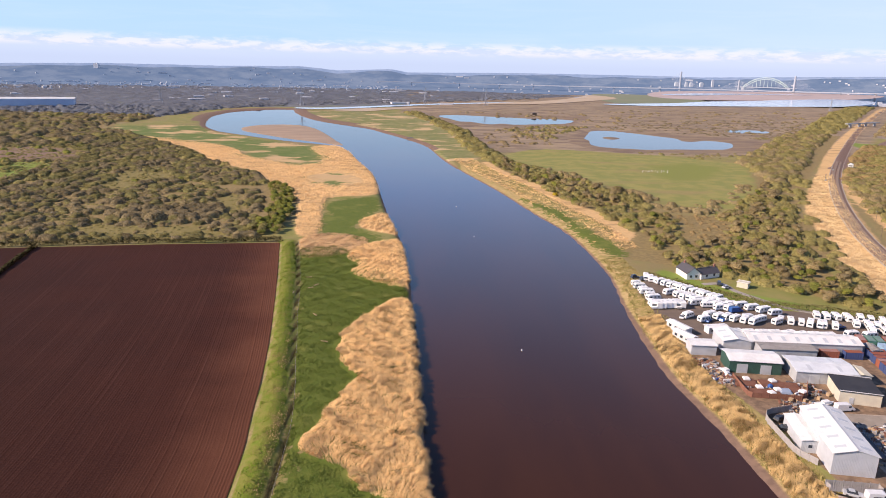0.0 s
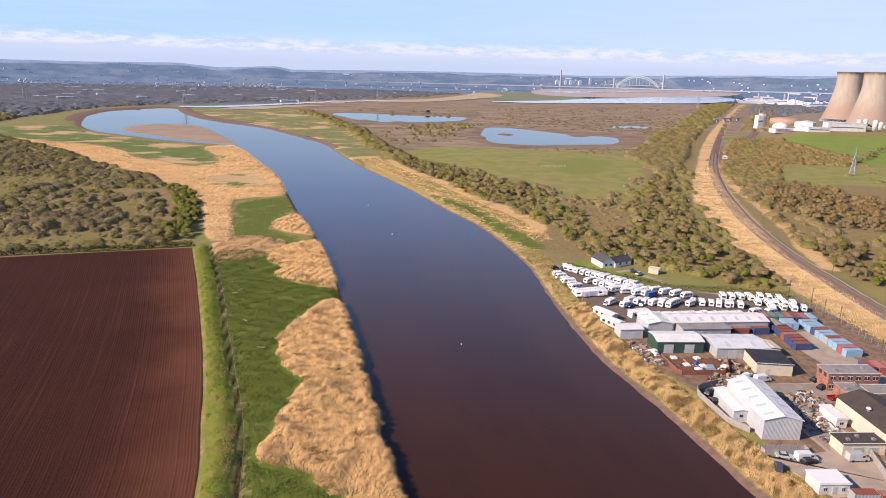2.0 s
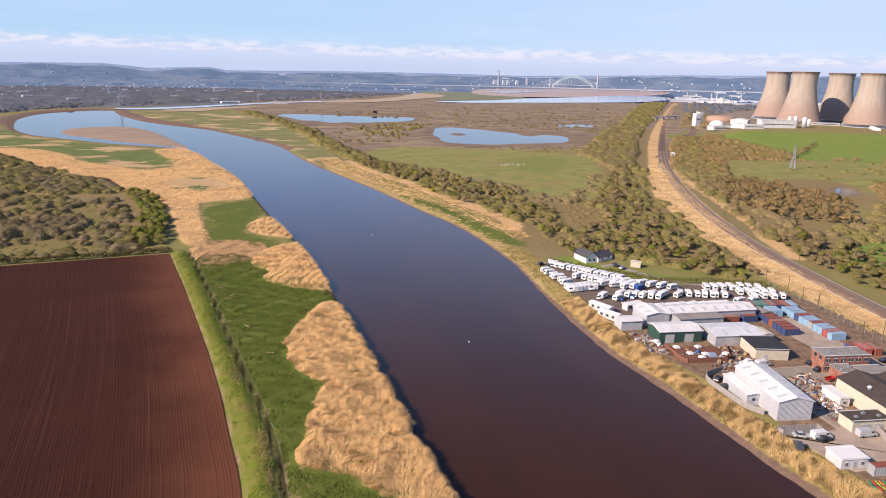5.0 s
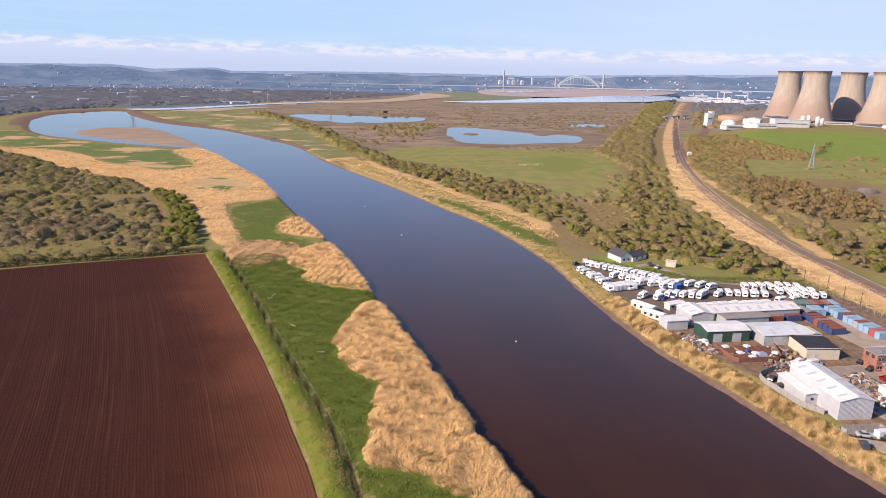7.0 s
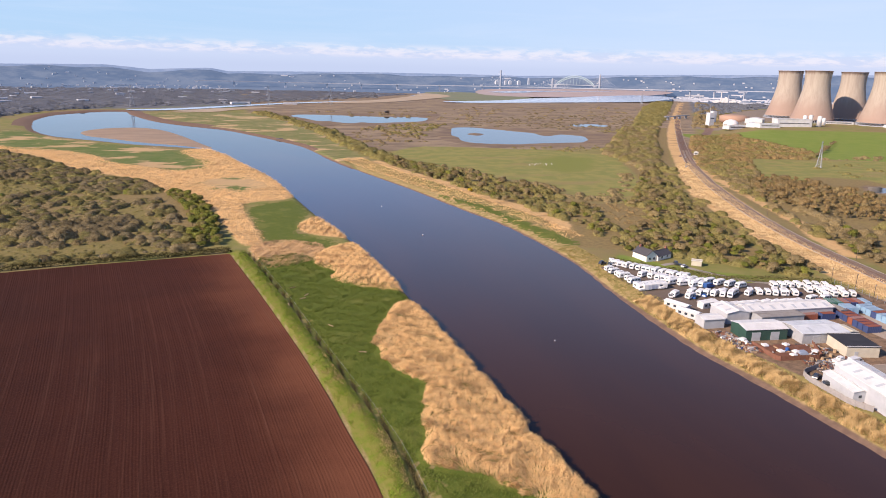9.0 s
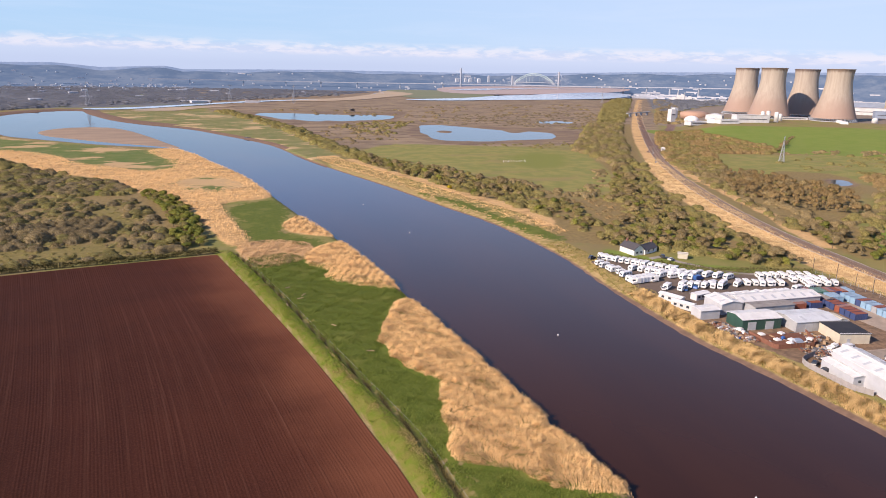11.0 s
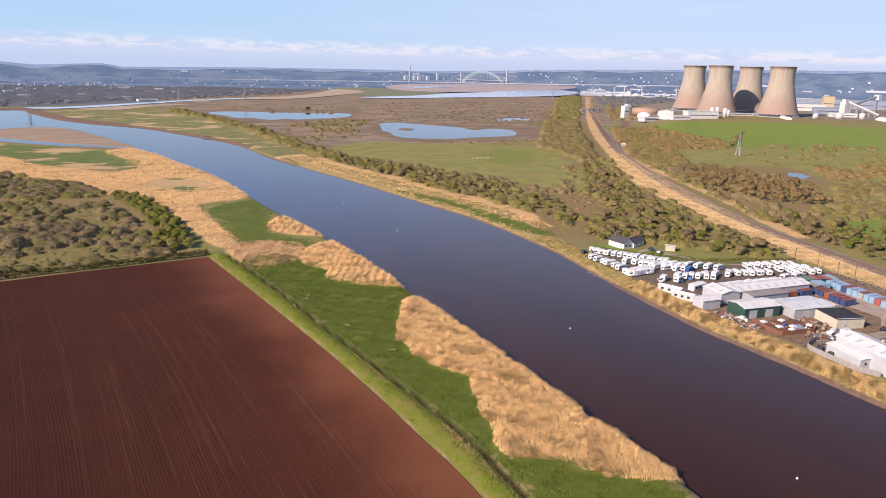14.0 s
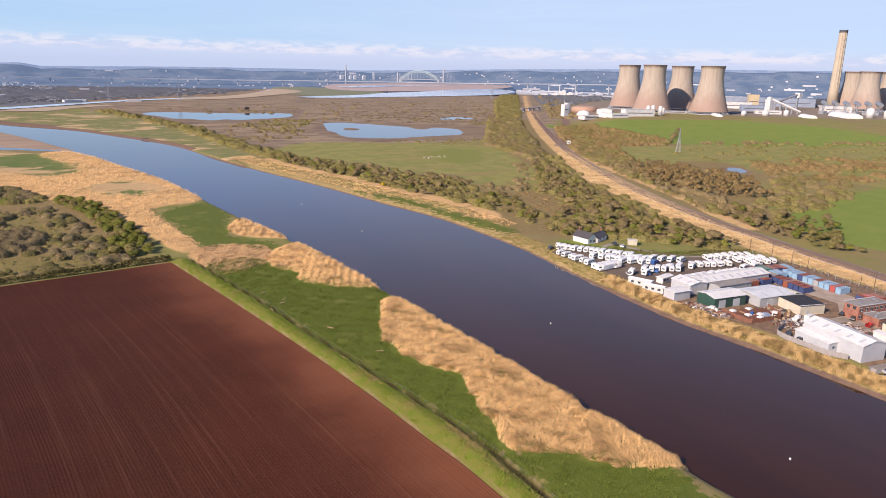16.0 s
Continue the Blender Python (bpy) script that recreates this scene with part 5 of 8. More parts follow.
# belt along the right bank, from the house to the lagoon
plant_belt([(148, 312), (164, 296), (178, 280), (196, 258), (212, 244), (222, 252), (230, 304), (240, 350), (205, 370), (175, 352), (152, 335)], 7.2, (("green", 4), ("scrub", 3), ("bare", 5)), 1, (0.65, 1.25))
plant_belt([(150, 340), (172, 356), (186, 400), (190, 450), (186, 520), (150, 600), (116, 700), (92, 690), (100, 620), (118, 560), (128, 489), (142, 435), (150, 396)], 7.4, (("scrub", 5), ("bare", 5), ("green", 1)), 2, (0.7, 1.25), (40, -0.08), 300)
plant_belt([(206, 375), (238, 352), (262, 400), (296, 490), (330, 560), (322, 572), (262, 480), (222, 430)], 8.0, (("scrub", 3), ("bare", 4), ("green", 1)), 3, (0.7, 1.2), (40, -0.22))
# stands east of the railway
plant_belt([(378, 338), (364, 345), (336, 365), (346, 396), (337, 422), (408, 518), (446, 528), (448, 494), (446, 451), (452, 418)], 6.6, (("rust", 7), ("scrub", 2), ("bare", 2)), 4, (0.75, 1.15), None, 330)
plant_belt([(256, 231), (268, 205), (300, 240), (340, 262), (318, 290), (312, 323), (284, 310), (268, 270)], 6.5, (("scrub", 4), ("green", 2), ("bare", 2)), 6, (0.8, 1.3), (30, -0.25))
plant_belt([(-70, 360), (-92, 374), (-132, 384), (-200, 372), (-300, 345), (-300, 330), (-180, 345), (-118, 354)], 10.0, (("scrub", 3), ("bare", 2)), 18, (0.4, 0.8), (30, -0.05))
# leafy edge of the left wood
plant_belt([(-66, 362), (-60, 372), (-64, 440), (-78, 505), (-92, 530), (-100, 525), (-84, 470), (-76, 410), (-78, 366)], 4.6, (("green", 7), ("scrub", 2)), 7, (0.9, 1.3))


def canopy_mesh(name, x, y, r, tall, mat, rng, seed):
    """The merged canopy of many bushes: uneven domes that run into one another, with sprays of twigs standing out of them."""
    base = terrain(x, y) - 0.15
    step = max(0.9, float(np.mean(r)) * 0.3) * (1.0 if np.median(y) < 760 else 1.7)
    x0, y0 = x.min() - r.max() - 3 * step, y.min() - r.max() - 3 * step
    nx, ny = int((x.max() + r.max() + 3 * step - x0) / step), int((y.max() + r.max() + 3 * step - y0) / step)
    gx, gy = np.meshgrid(x0 + step * np.arange(nx), y0 + step * np.arange(ny), indexing="ij")
    gx, gy = gx + rng.uniform(-0.3, 0.3, gx.shape) * step, gy + rng.uniform(-0.3, 0.3, gy.shape) * step
    high, floor, tone = np.full(gx.shape, -0.6), np.full(gx.shape, -50.0), np.zeros(gx.shape)
    dent = 1 + 0.3 * wave_noise(gx, gy, 3.3, seed + 7) + rng.normal(0, 0.06, gx.shape)
    hue = rng.rand(len(x))
    for k in range(len(x)):
        a, b = int((x[k] - r[k] - x0) / step) - 2, int((x[k] + r[k] - x0) / step) + 3
        c, d = int((y[k] - r[k] - y0) / step) - 2, int((y[k] + r[k] - y0) / step) + 3
        a, c = max(a, 0), max(c, 0)
        far = ((gx[a:b, c:d] - x[k]) ** 2 + (gy[a:b, c:d] - y[k]) ** 2) / (r[k] * dent[a:b, c:d]) ** 2
        dome = np.where(far < 1, tall[k] * (0.42 + 0.48 * np.clip(1 - far, 0, 1) ** 0.8) * dent[a:b, c:d], -0.5)
        top = dome > high[a:b, c:d]
        high[a:b, c:d][top] = dome[top]
        floor[a:b, c:d][top | (floor[a:b, c:d] < -40)] = base[k]
        tone[a:b, c:d][top] = hue[k]
    floor[floor < -40] = base.mean()
    i = np.arange(gx.size).reshape(gx.shape)
    f = np.stack((i[:-1, :-1], i[1:, :-1], i[1:, 1:], i[:-1, 1:]), -1).reshape(-1, 4)
    h = high.ravel()
    f = f[(h[f] > 0.1).any(1)]
    pts = np.stack((gx.ravel(), gy.ravel(), floor.ravel() + h), 1)
    used, f = np.unique(f, return_inverse=True)
    f = f.reshape(-1, 4)
    pts, hues, h = pts[used], tone.ravel()[used], h[used]
    crown = np.nonzero(h > 0.8)[0]
    pick = rng.choice(crown, int(len(crown) * 0.8)) if len(crown) else crown
    at = pts[pick] + rng.uniform(-0.5, 0.5, (len(pick), 3)) * np.array((step, step, 0.2))
    up = np.tile((0.0, 0.0, 1.0), (len(pick), 1))
    v, q, soft = quad_cloud(at, up, np.full(len(pick), 0.42 * step), rng, 0.3)
    me = array_mesh(name, np.concatenate((pts, v)), np.concatenate((f, q + len(pts))), mat, True)
    a = me.attributes.new("bush_tone", "FLOAT", "POINT")
    a.data.foreach_set("value", np.concatenate((hues, np.repeat(hues[pick], 4))).astype(np.float32))
    return me


def wood_stuff(name, label, poly, spacing, mat, seed, size, gaps=None, aspect=0.85, keep_off=()):
    rng = np.random.RandomState(seed)
    x, y = scatter(np.array(poly, float), spacing, rng)
    if gaps is not None:
        keep = wave_noise(x, y, gaps[0], seed) + rng.normal(0, 0.1, len(x)) > gaps[1]
        x, y = x[keep], y[keep]
    for q in keep_off:
        keep = inside(np.array(q, float), x, y) + 6 * wave_noise(x, y, 14, seed + 5) < 0
        x, y = x[keep], y[keep]
    r = size[0] * 0.75 + (size[1] * 1.12 - size[0] * 0.75) * rng.rand(len(x)) ** 1.4
    return tagged(new(name, canopy_mesh(name, x, y, r, r * aspect * rng.uniform(0.75, 1.25, len(x)), mat, rng, seed)), label, "woodland", kind="stuff")


LEFT_WOOD = [(-100, 528), (-126, 590), (-156, 628), (-188, 660), (-226, 735), (-277, 802), (-350, 890), (-440, 965), (-520, 1000), (-540, 900), (-400, 560), (-320, 430), (-300, 340), (-265, 352), (-262, 475), (-162, 525)]
wood_stuff("woodland", "olive-brown scrub woodland in early spring", LEFT_WOOD, 5.2, MAT_THICKET, 51, (1.9, 4.2), (48, -0.10), 0.68, keep_off=WOOD_GLADES)
wood_stuff("woodland", "grey-brown bare scrub woodland", LEFT_WOOD, 5.6, MAT_BRUSH, 52, (1.9, 4.4), (60, -0.06), 0.68, keep_off=WOOD_GLADES)
wood_stuff("woodland", "pale olive willow scrub among the wood", LEFT_WOOD, 7.0, MAT_SCRUB, 154, (1.7, 3.8), (70, -0.02), 0.68, keep_off=WOOD_GLADES[1:])
wood_stuff("woodland", "low olive brush and brambles over the glades", LEFT_WOOD, 3.4, MAT_SCRUB, 254, (0.7, 1.7), (26, -0.22), 0.55)
wood_stuff("woodland", "fresh green bushes scattered in the scrub", LEFT_WOOD, 19.0, MAT_GREENBUSH, 53, (1.8, 3.4), (60, 0.05))
wood_stuff("woodland", "dark thicket bank in front of the clearing", [(-176, 405), (-160, 428), (-116, 440), (-104, 416), (-113, 397), (-148, 392)], 4.6, MAT_BRUSH, 156, (2.6, 4.6), None, 0.95)
wood_stuff("woodland", "grey-green woodland towards the river bend", [(-440, 965), (-430, 1190), (-760, 1230), (-760, 760), (-380, 760), (-350, 890)], 11.0, MAT_BRUSH, 157, (4.0, 7.5), (110, -0.2), 0.8)
wood_stuff("woodland", "pale olive woodland towards the river bend", [(-440, 965), (-430, 1190), (-760, 1230), (-760, 760), (-380, 760), (-350, 890)], 13.0, MAT_SCRUB, 159, (3.5, 7.0), (90, -0.1), 0.8)
wood_stuff("woodland", "tree belt between the meadow and the railway", [(330, 560), (262, 430), (292, 500), (396, 645), (548, 880), (698, 1095), (630, 1095), (480, 880), (372, 725), (362, 670)], 6.0, MAT_SCRUB, 54, (3.2, 5.8), (60, -0.25))
wood_stuff("woodland", "bare brown trees of the belt beside the railway", [(330, 560), (262, 430), (292, 500), (396, 645), (548, 880), (698, 1095), (630, 1095), (480, 880), (372, 725), (362, 670)], 7.0, MAT_BARE, 75, (3.0, 6.0), (50, -0.15))
wood_stuff("woodland", "bushes lining the lagoon shore", [(92, 690), (112, 700), (100, 838), (90, 1030), (62, 1237), (10, 1440), (-15, 1440), (33, 1237), (66, 1027), (77, 838)], 7.0, MAT_SCRUB, 55, (3.6, 6.0), (80, -0.3))
wood_stuff("woodland", "brown scrub by the lagoons", [(117, 1061), (204, 1152), (274, 1188), (306, 1150), (240, 1010), (215, 890), (132, 820), (106, 841)], 12, MAT_BARE, 63, (2.0, 4.0), (50, 0.0), 0.7)
wood_stuff("woodland", "olive scrub by the lagoons", [(200, 900), (225, 985), (290, 1125), (320, 1150), (240, 1180), (150, 1050)], 9, MAT_SCRUB, 64, (2.0, 4.0), (50, 0.0), 0.8)
wood_stuff("woodland", "russet and olive scrub east of the railway", [(416, 600), (450, 560), (535, 665), (600, 645), (665, 690), (675, 740), (690, 850), (720, 915), (650, 930), (547, 794)], 5.6, MAT_RUST, 56, (2.2, 4.2), (70, -0.2))
wood_stuff("woodland", "olive thicket east of the railway", [(416, 600), (450, 560), (535, 665), (600, 645), (665, 690), (675, 740), (690, 850), (720, 915), (650, 930), (547, 794)], 6.0, MAT_SCRUB, 66, (2.2, 4.4), (50, -0.1))
wood_stuff("woodland", "scrub edging the far green fields", [(600, 650), (735, 655), (960, 530), (1300, 700), (1350, 640), (980, 500), (720, 610)], 10, MAT_BARE, 57, (2.2, 4.2), (80, -0.1))
wood_stuff("woodland", "low scrub on the rough pasture", [(500, 540), (560, 600), (720, 610), (980, 500), (1200, 600), (1200, 450), (700, 350), (520, 345), (535, 470)], 11, MAT_SCRUB, 58, (1.6, 3.6), (70, 0.12), 0.75, keep_off=(POND_RIM,))
wood_stuff("woodland", "scattered scrub on the brown moor", [(130, 1400), (330, 1280), (330, 1130), (520, 1020), (560, 900), (700, 1090), (1200, 1760), (1000, 1800), (600, 1700), (100, 1500)], 22, MAT_BARE, 59, (2.0, 4.5), (130, 0.02), 0.55)
wood_stuff("woodland", "tan sedge clumps on the moor", [(380, 815), (470, 845), (550, 950), (520, 1010), (640, 1100), (560, 900), (420, 720), (370, 730), (240, 805)], 8, MAT_SCRUB, 67, (1.4, 3.0), (60, 0.0), 0.6)
wood_stuff("woodland", "trees along the far railway", [(640, 1090), (698, 1090), (1185, 1760), (1550, 2265), (1500, 2290), (1120, 1790)], 11, MAT_SCRUB, 60, (4, 7))
wood_stuff("woodland", "trees along the far railway and works", [(760, 1080), (840, 1050), (900, 1180), (1150, 1480), (1650, 2200), (1620, 2220), (1100, 1520)], 15, MAT_BARE, 61, (4, 7))
wood_stuff("woodland", "tree line beyond the bend of the river", [(-760, 1230), (-430, 1190), (-410, 1330), (-390, 1450), (-310, 1570), (-300, 1640), (-560, 1480), (-760, 1330)], 10, MAT_HAZY_WOOD, 62, (4, 7), None, 0.8)
wood_stuff("woodland", "olive scrub on the east side of the railway", [(312, 323), (318, 290), (420, 300), (520, 360), (500, 420), (378, 338)], 5.6, MAT_SCRUB, 155, (2.0, 4.2), (60, -0.08))
wood_stuff("woodland", "bare scrub on the east side of the railway", [(312, 323), (318, 290), (420, 300), (520, 360), (500, 420), (378, 338)], 6.0, MAT_BARE, 185, (2.0, 4.4), (45, 0.0))
wood_stuff("woodland", "olive bushes along the railway", [(520, 694), (446, 552), (408, 518), (337, 422), (293, 310), (284, 320), (320, 389), (362, 490), (416, 599), (490, 700)], 5.6, MAT_SCRUB, 165, (2.0, 4.2), (60, -0.08))
wood_stuff("woodland", "bare bushes along the railway", [(520, 694), (446, 552), (408, 518), (337, 422), (293, 310), (284, 320), (320, 389), (362, 490), (416, 599), (490, 700)], 6.0, MAT_BARE, 195, (2.0, 4.4), (45, 0.0))
wood_stuff("woodland", "olive scrub behind the field hedge", [(-330, 318), (-260, 329), (-200, 337), (-150, 346), (-120, 350), (-70, 356), (-76, 372), (-80, 430), (-100, 500), (-160, 520), (-330, 470)], 5.2, MAT_THICKET, 158, (1.5, 3.6), (34, -0.04), 0.7, keep_off=WOOD_GLADES[3:])
wood_stuff("woodland", "bare scrub behind the field hedge", [(-330, 318), (-260, 329), (-200, 337), (-150, 346), (-120, 350), (-70, 356), (-76, 372), (-80, 430), (-100, 500), (-160, 520), (-330, 470)], 5.6, MAT_BRUSH, 188, (1.6, 3.8), (38, -0.02), keep_off=WOOD_GLADES[3:])
wood_stuff("woodland", "low olive brush and brambles over the rough ground by the hedge", [(-330, 320), (-260, 332), (-200, 340), (-150, 349), (-120, 353), (-80, 359), (-84, 430), (-104, 500), (-160, 520), (-330, 470)], 3.4, MAT_SCRUB, 258, (0.7, 1.6), (26, -0.15), 0.5)
wood_stuff("woodland", "low russet brush in the gap of the tree belt", [(176, 350), (205, 366), (226, 425), (250, 462), (222, 440), (196, 436), (190, 400)], 3.2, MAT_RUST, 259, (0.7, 1.7), (24, -0.2), 0.6)
wood_stuff("woodland", "low bushes along the railway bank", [(230, 268), (240, 306), (263, 365), (299, 459), (403, 631), (388, 640), (286, 480), (246, 380), (226, 306)], 6.0, MAT_SCRUB, 68, (2.2, 4.2), (35, -0.15))
wood_stuff("woodland", "low bushes between the railway and the pasture", [(264, 268), (296, 306), (328, 376), (364, 466), (402, 542), (456, 650), (474, 645), (418, 525), (380, 445), (342, 365), (306, 296), (277, 258)], 6.0, MAT_BARE, 69, (2.2, 4.2), (35, -0.15))
wood_stuff("woodland", "russet brush across the rough pasture", [(468, 440), (520, 480), (640, 475), (760, 445), (700, 385), (560, 350), (490, 360)], 5.6, MAT_RUST, 70, (2.0, 4.2), (60, 0.02), 1.0, keep_off=(POND_RIM,))
wood_stuff("woodland", "dark sedge lines on the moor", [(330, 1130), (520, 1020), (560, 905), (690, 1090), (900, 1380), (700, 1420), (420, 1330)], 12, MAT_BRUSH, 71, (1.6, 3.4), (55, 0.02), 0.55)
wood_stuff("woodland", "brown brush below the meadow edge", [(196, 440), (226, 438), (258, 470), (300, 545), (316, 566), (300, 575), (262, 500), (216, 470), (196, 530), (172, 575), (165, 625), (135, 660), (120, 700), (150, 600), (186, 520)], 6.0, MAT_BARE, 72, (1.8, 3.6), (40, -0.1))
wood_stuff("woodland", "low brush filling the tree belt by the river", [(152, 345), (172, 356), (186, 400), (188, 450), (182, 520), (148, 600), (116, 700), (94, 690), (102, 620), (120, 560), (130, 489), (144, 435), (152, 396)], 5.0, MAT_SCRUB, 73, (2.0, 4.0), (30, -0.05), 0.8)
wood_stuff("woodland", "low brush filling the tree belt by the caravans", [(150, 314), (166, 298), (180, 282), (198, 260), (212, 247), (222, 254), (231, 306), (240, 350), (262, 400), (296, 490), (322, 562), (262, 480), (222, 430), (205, 372), (175, 354), (153, 336)], 5.0, MAT_SCRUB, 74, (2.0, 4.0), (30, -0.02), 0.8)
rng = np.random.RandomState(9)
for k in range(7):
    u = k / 6
    plant("bare", 640 + 125 * u, 672 + 95 * u, ground_z(640 + 125 * u, 672 + 95 * u), rng.uniform(1.4, 1.9), 50 * k, rng)


def hedge(label, line, width, height, seed, mat=None):
    """A clipped hedge with an uneven leafy face."""
    rng = np.random.RandomState(seed)
    line = spline(line, 8)
    seg = np.hypot(*np.diff(line, axis=0).T)
    cum = np.concatenate(([0], np.cumsum(seg)))
    n = int(cum[-1] * 48)
    u = rng.uniform(0, cum[-1], n)
    x, y = np.interp(u, cum, line[:, 0]), np.interp(u, cum, line[:, 1])
    a = rng.uniform(0, 3.1416, n)
    h = height * 1.25 * (1 + 0.2 * np.sin(u * 0.31) * np.sin(u * 0.11 + 2))
    px, py = x + np.cos(a) * width / 2 * 0.6, y + np.cos(a) * width / 2 * 0.8
    pz = terrain(x, y) + np.abs(np.sin(a)) ** 0.6 * h * rng.uniform(0.5, 1.05, n)
    nrm = np.stack((np.cos(a) * 0.5, np.cos(a) * 0.8, np.sin(a)), 1)
    cloud = quad_cloud(np.stack((px, py, pz), 1), nrm, np.full(n, 0.36), rng)
    return tagged(new("hedge", leaf_mesh("hedge", cloud, mat or MAT_HEDGE)), label, "hedge")


hedge("clipped dark hedge along the ploughed field", [(-55, 349.6), (-118, 342.6), (-180, 332.6), (-300, 312.6), (-420, 293)], 2.6, 2.3, 1)
hedge("low bushy field hedge across the ploughed land", [(-165, 262), (-169, 285), (-178, 331)], 2.6, 1.9, 2)
hedge("dark unclipped hedge behind the caravans", [(128, 291), (135, 285), (142, 278), (153, 267), (171, 251), (192, 244), (212, 236)], 3.4, 2.2, 3, MAT_THICKET)

# ---- reeds ----


def reed_material(name, bright, dull, pale, deep):
    m, t, s, co = material(name)
    pos = N(t, "ShaderNodeNewGeometry").outputs["Position"]
    island = N(t, "ShaderNodeNewGeometry").outputs["Random Per Island"]
    big = noise_of(t, scaled(t, pos, 0.35, 1.0, 1.0, -0.1), 0.05, 6, 0.65)
    sm = noise_of(t, pos, 0.5, 5, 0.65)
    col = mix(t, smooth(t, big, 0.35, 0.65), bright, dull)
    col = mix(t, math_node(t, "MULTIPLY", island, 0.7), col, pale)
    col = mix(t, smooth(t, sm, 0.52, 0.75), col, deep)
    t.links.new(col, s.inputs["Base Color"])
    s.inputs["Roughness"].default_value, s.inputs["Specular IOR Level"].default_value = 0.8, 0.2
    return m


MAT_REED = reed_material("dry_reed", (0.73, 0.455, 0.19), (0.57, 0.35, 0.145), (0.78, 0.53, 0.25), (0.50, 0.30, 0.12))
MAT_PALEGRASS = reed_material("pale_dry_grass", (0.62, 0.45, 0.235), (0.52, 0.375, 0.185), (0.66, 0.50, 0.28), (0.48, 0.34, 0.16))
MAT_STRAW = reed_material("straw_grass", (0.565, 0.38, 0.165), (0.455, 0.30, 0.125), (0.615, 0.44, 0.21), (0.41, 0.27, 0.105))
MAT_REED_BROWN = reed_material("brown_sedge", (0.50, 0.31, 0.155), (0.40, 0.25, 0.125), (0.52, 0.345, 0.185), (0.36, 0.225, 0.11))


def reed_bed(label, poly, density, seed, tall=2.3, lodged=1.15, mat=None, blade=0.04, keep_off=(), ragged=1.0):
    """Dense dry stems, lodged in swirls: a thatch of leaning blades over a matted base."""
    rng = np.random.RandomState(seed)
    lo, hi = poly.min(0) - 1, poly.max(0) + 1
    n = int((hi[0] - lo[0]) * (hi[1] - lo[1]) * density)
    x, y = rng.uniform(lo[0], hi[0], n), rng.uniform(lo[1], hi[1], n)
    edge = inside(poly, x, y) + ragged * (1.3 * wave_noise(x, y, 11, seed) + 0.6 * wave_noise(x, y, 3.7, seed + 1))
    ok = (edge > 0) & (inside(RIVER, x, y) < -0.2)
    for q in keep_off:
        ok &= inside(q, x, y) + 9.0 * wave_noise(x, y, 15, 78) + 5.0 * wave_noise(x, y, 6, 79) < 0
    x, y, edge = x[ok], y[ok], edge[ok]
    z = terrain(x, y)
    swirl = 1.2 * wave_noise(x, y, 18, seed + 2) + 0.8 * wave_noise(x, y, 7, seed + 3) + 0.5
    ang = swirl * 2.2 + rng.normal(0, 0.2, len(x))
    lean = np.clip(lodged + 0.8 * wave_noise(x, y, 5.0, seed + 4) + rng.normal(0, 0.2, len(x)), 0.08, 1.4)
    h = tall * rng.uniform(0.7, 1.15, len(x)) * (0.92 + 0.24 * wave_noise(x, y, 2.4, seed + 5)) * np.clip(0.45 + edge * 0.3, 0.45, 1)
    d = np.stack((np.cos(ang) * np.sin(lean), np.sin(ang) * np.sin(lean), np.cos(lean)), 1) * h[:, None]
    side = np.stack((-np.sin(ang), np.cos(ang), 0 * ang), 1) * (blade * rng.uniform(0.7, 1.5, len(x)) * (1 + 0.25 / density))[:, None]
    base = np.stack((x, y, z - 0.1), 1)
    mid = base + d * 0.55 + np.array((0, 0, 0.28))
    tip = base + d * np.array((1, 1, 0.85))
    v = np.stack((base - side, base + side, mid + side, mid - side, tip + side * 0.5, tip - side * 0.5), 1).reshape(-1, 3)
    i = np.arange(len(x))[:, None] * 6
    f = np.concatenate((i + np.array([[0, 1, 2, 3]]), i + np.array([[3, 2, 4, 5]])))
    return tagged(new("reed_bed", array_mesh("reed_bed", v, f, mat or MAT_REED)), label, "reeds", kind="stuff")


for k, (poly, dens) in enumerate(zip(REEDS, (16.0, 8.0, 5.0, 5.0, 1.4))):
    reed_bed("dry tan reeds, flattened in swirls", poly, dens, 70 + k, keep_off=(LUSH[1], LUSH[2]) if k == 4 else (), mat=MAT_REED_BROWN if k == 3 else None, tall=1.3 if k == 3 else 2.3, ragged=4.0 if k == 4 else 1.0)
edge_r = BANK_RIGHT[(BANK_RIGHT[:, 1] < 240) & (BANK_RIGHT[:, 1] > 60)]
reed_bed("upright golden reeds along the yard's river bank", np.vstack((edge_r + np.array((3.2, 0)), (edge_r + np.array((12.5, 0)))[::-1])), 20.0, 80, 1.7, 0.4, MAT_STRAW, 0.035)
edge_r = BANK_RIGHT[(BANK_RIGHT[:, 1] < 720) & (BANK_RIGHT[:, 1] > 330)]
reed_bed("dry tan reeds along the far bank", np.vstack((edge_r + np.array((7, 3)), (edge_r + np.array((30, 12)))[::-1])), 2.2, 81, 1.1, 1.0, keep_off=(LUSH[3],))
reed_bed("pale dry grass on the railway bank", np.array([(208, 166), (214, 201), (224, 250), (238, 306), (262, 365), (300, 459), (406, 631), (430, 640), (360, 515), (292, 375), (256, 290), (234, 205), (222, 166)], float), 2.4, 82, 1.1, 0.8, MAT_PALEGRASS)

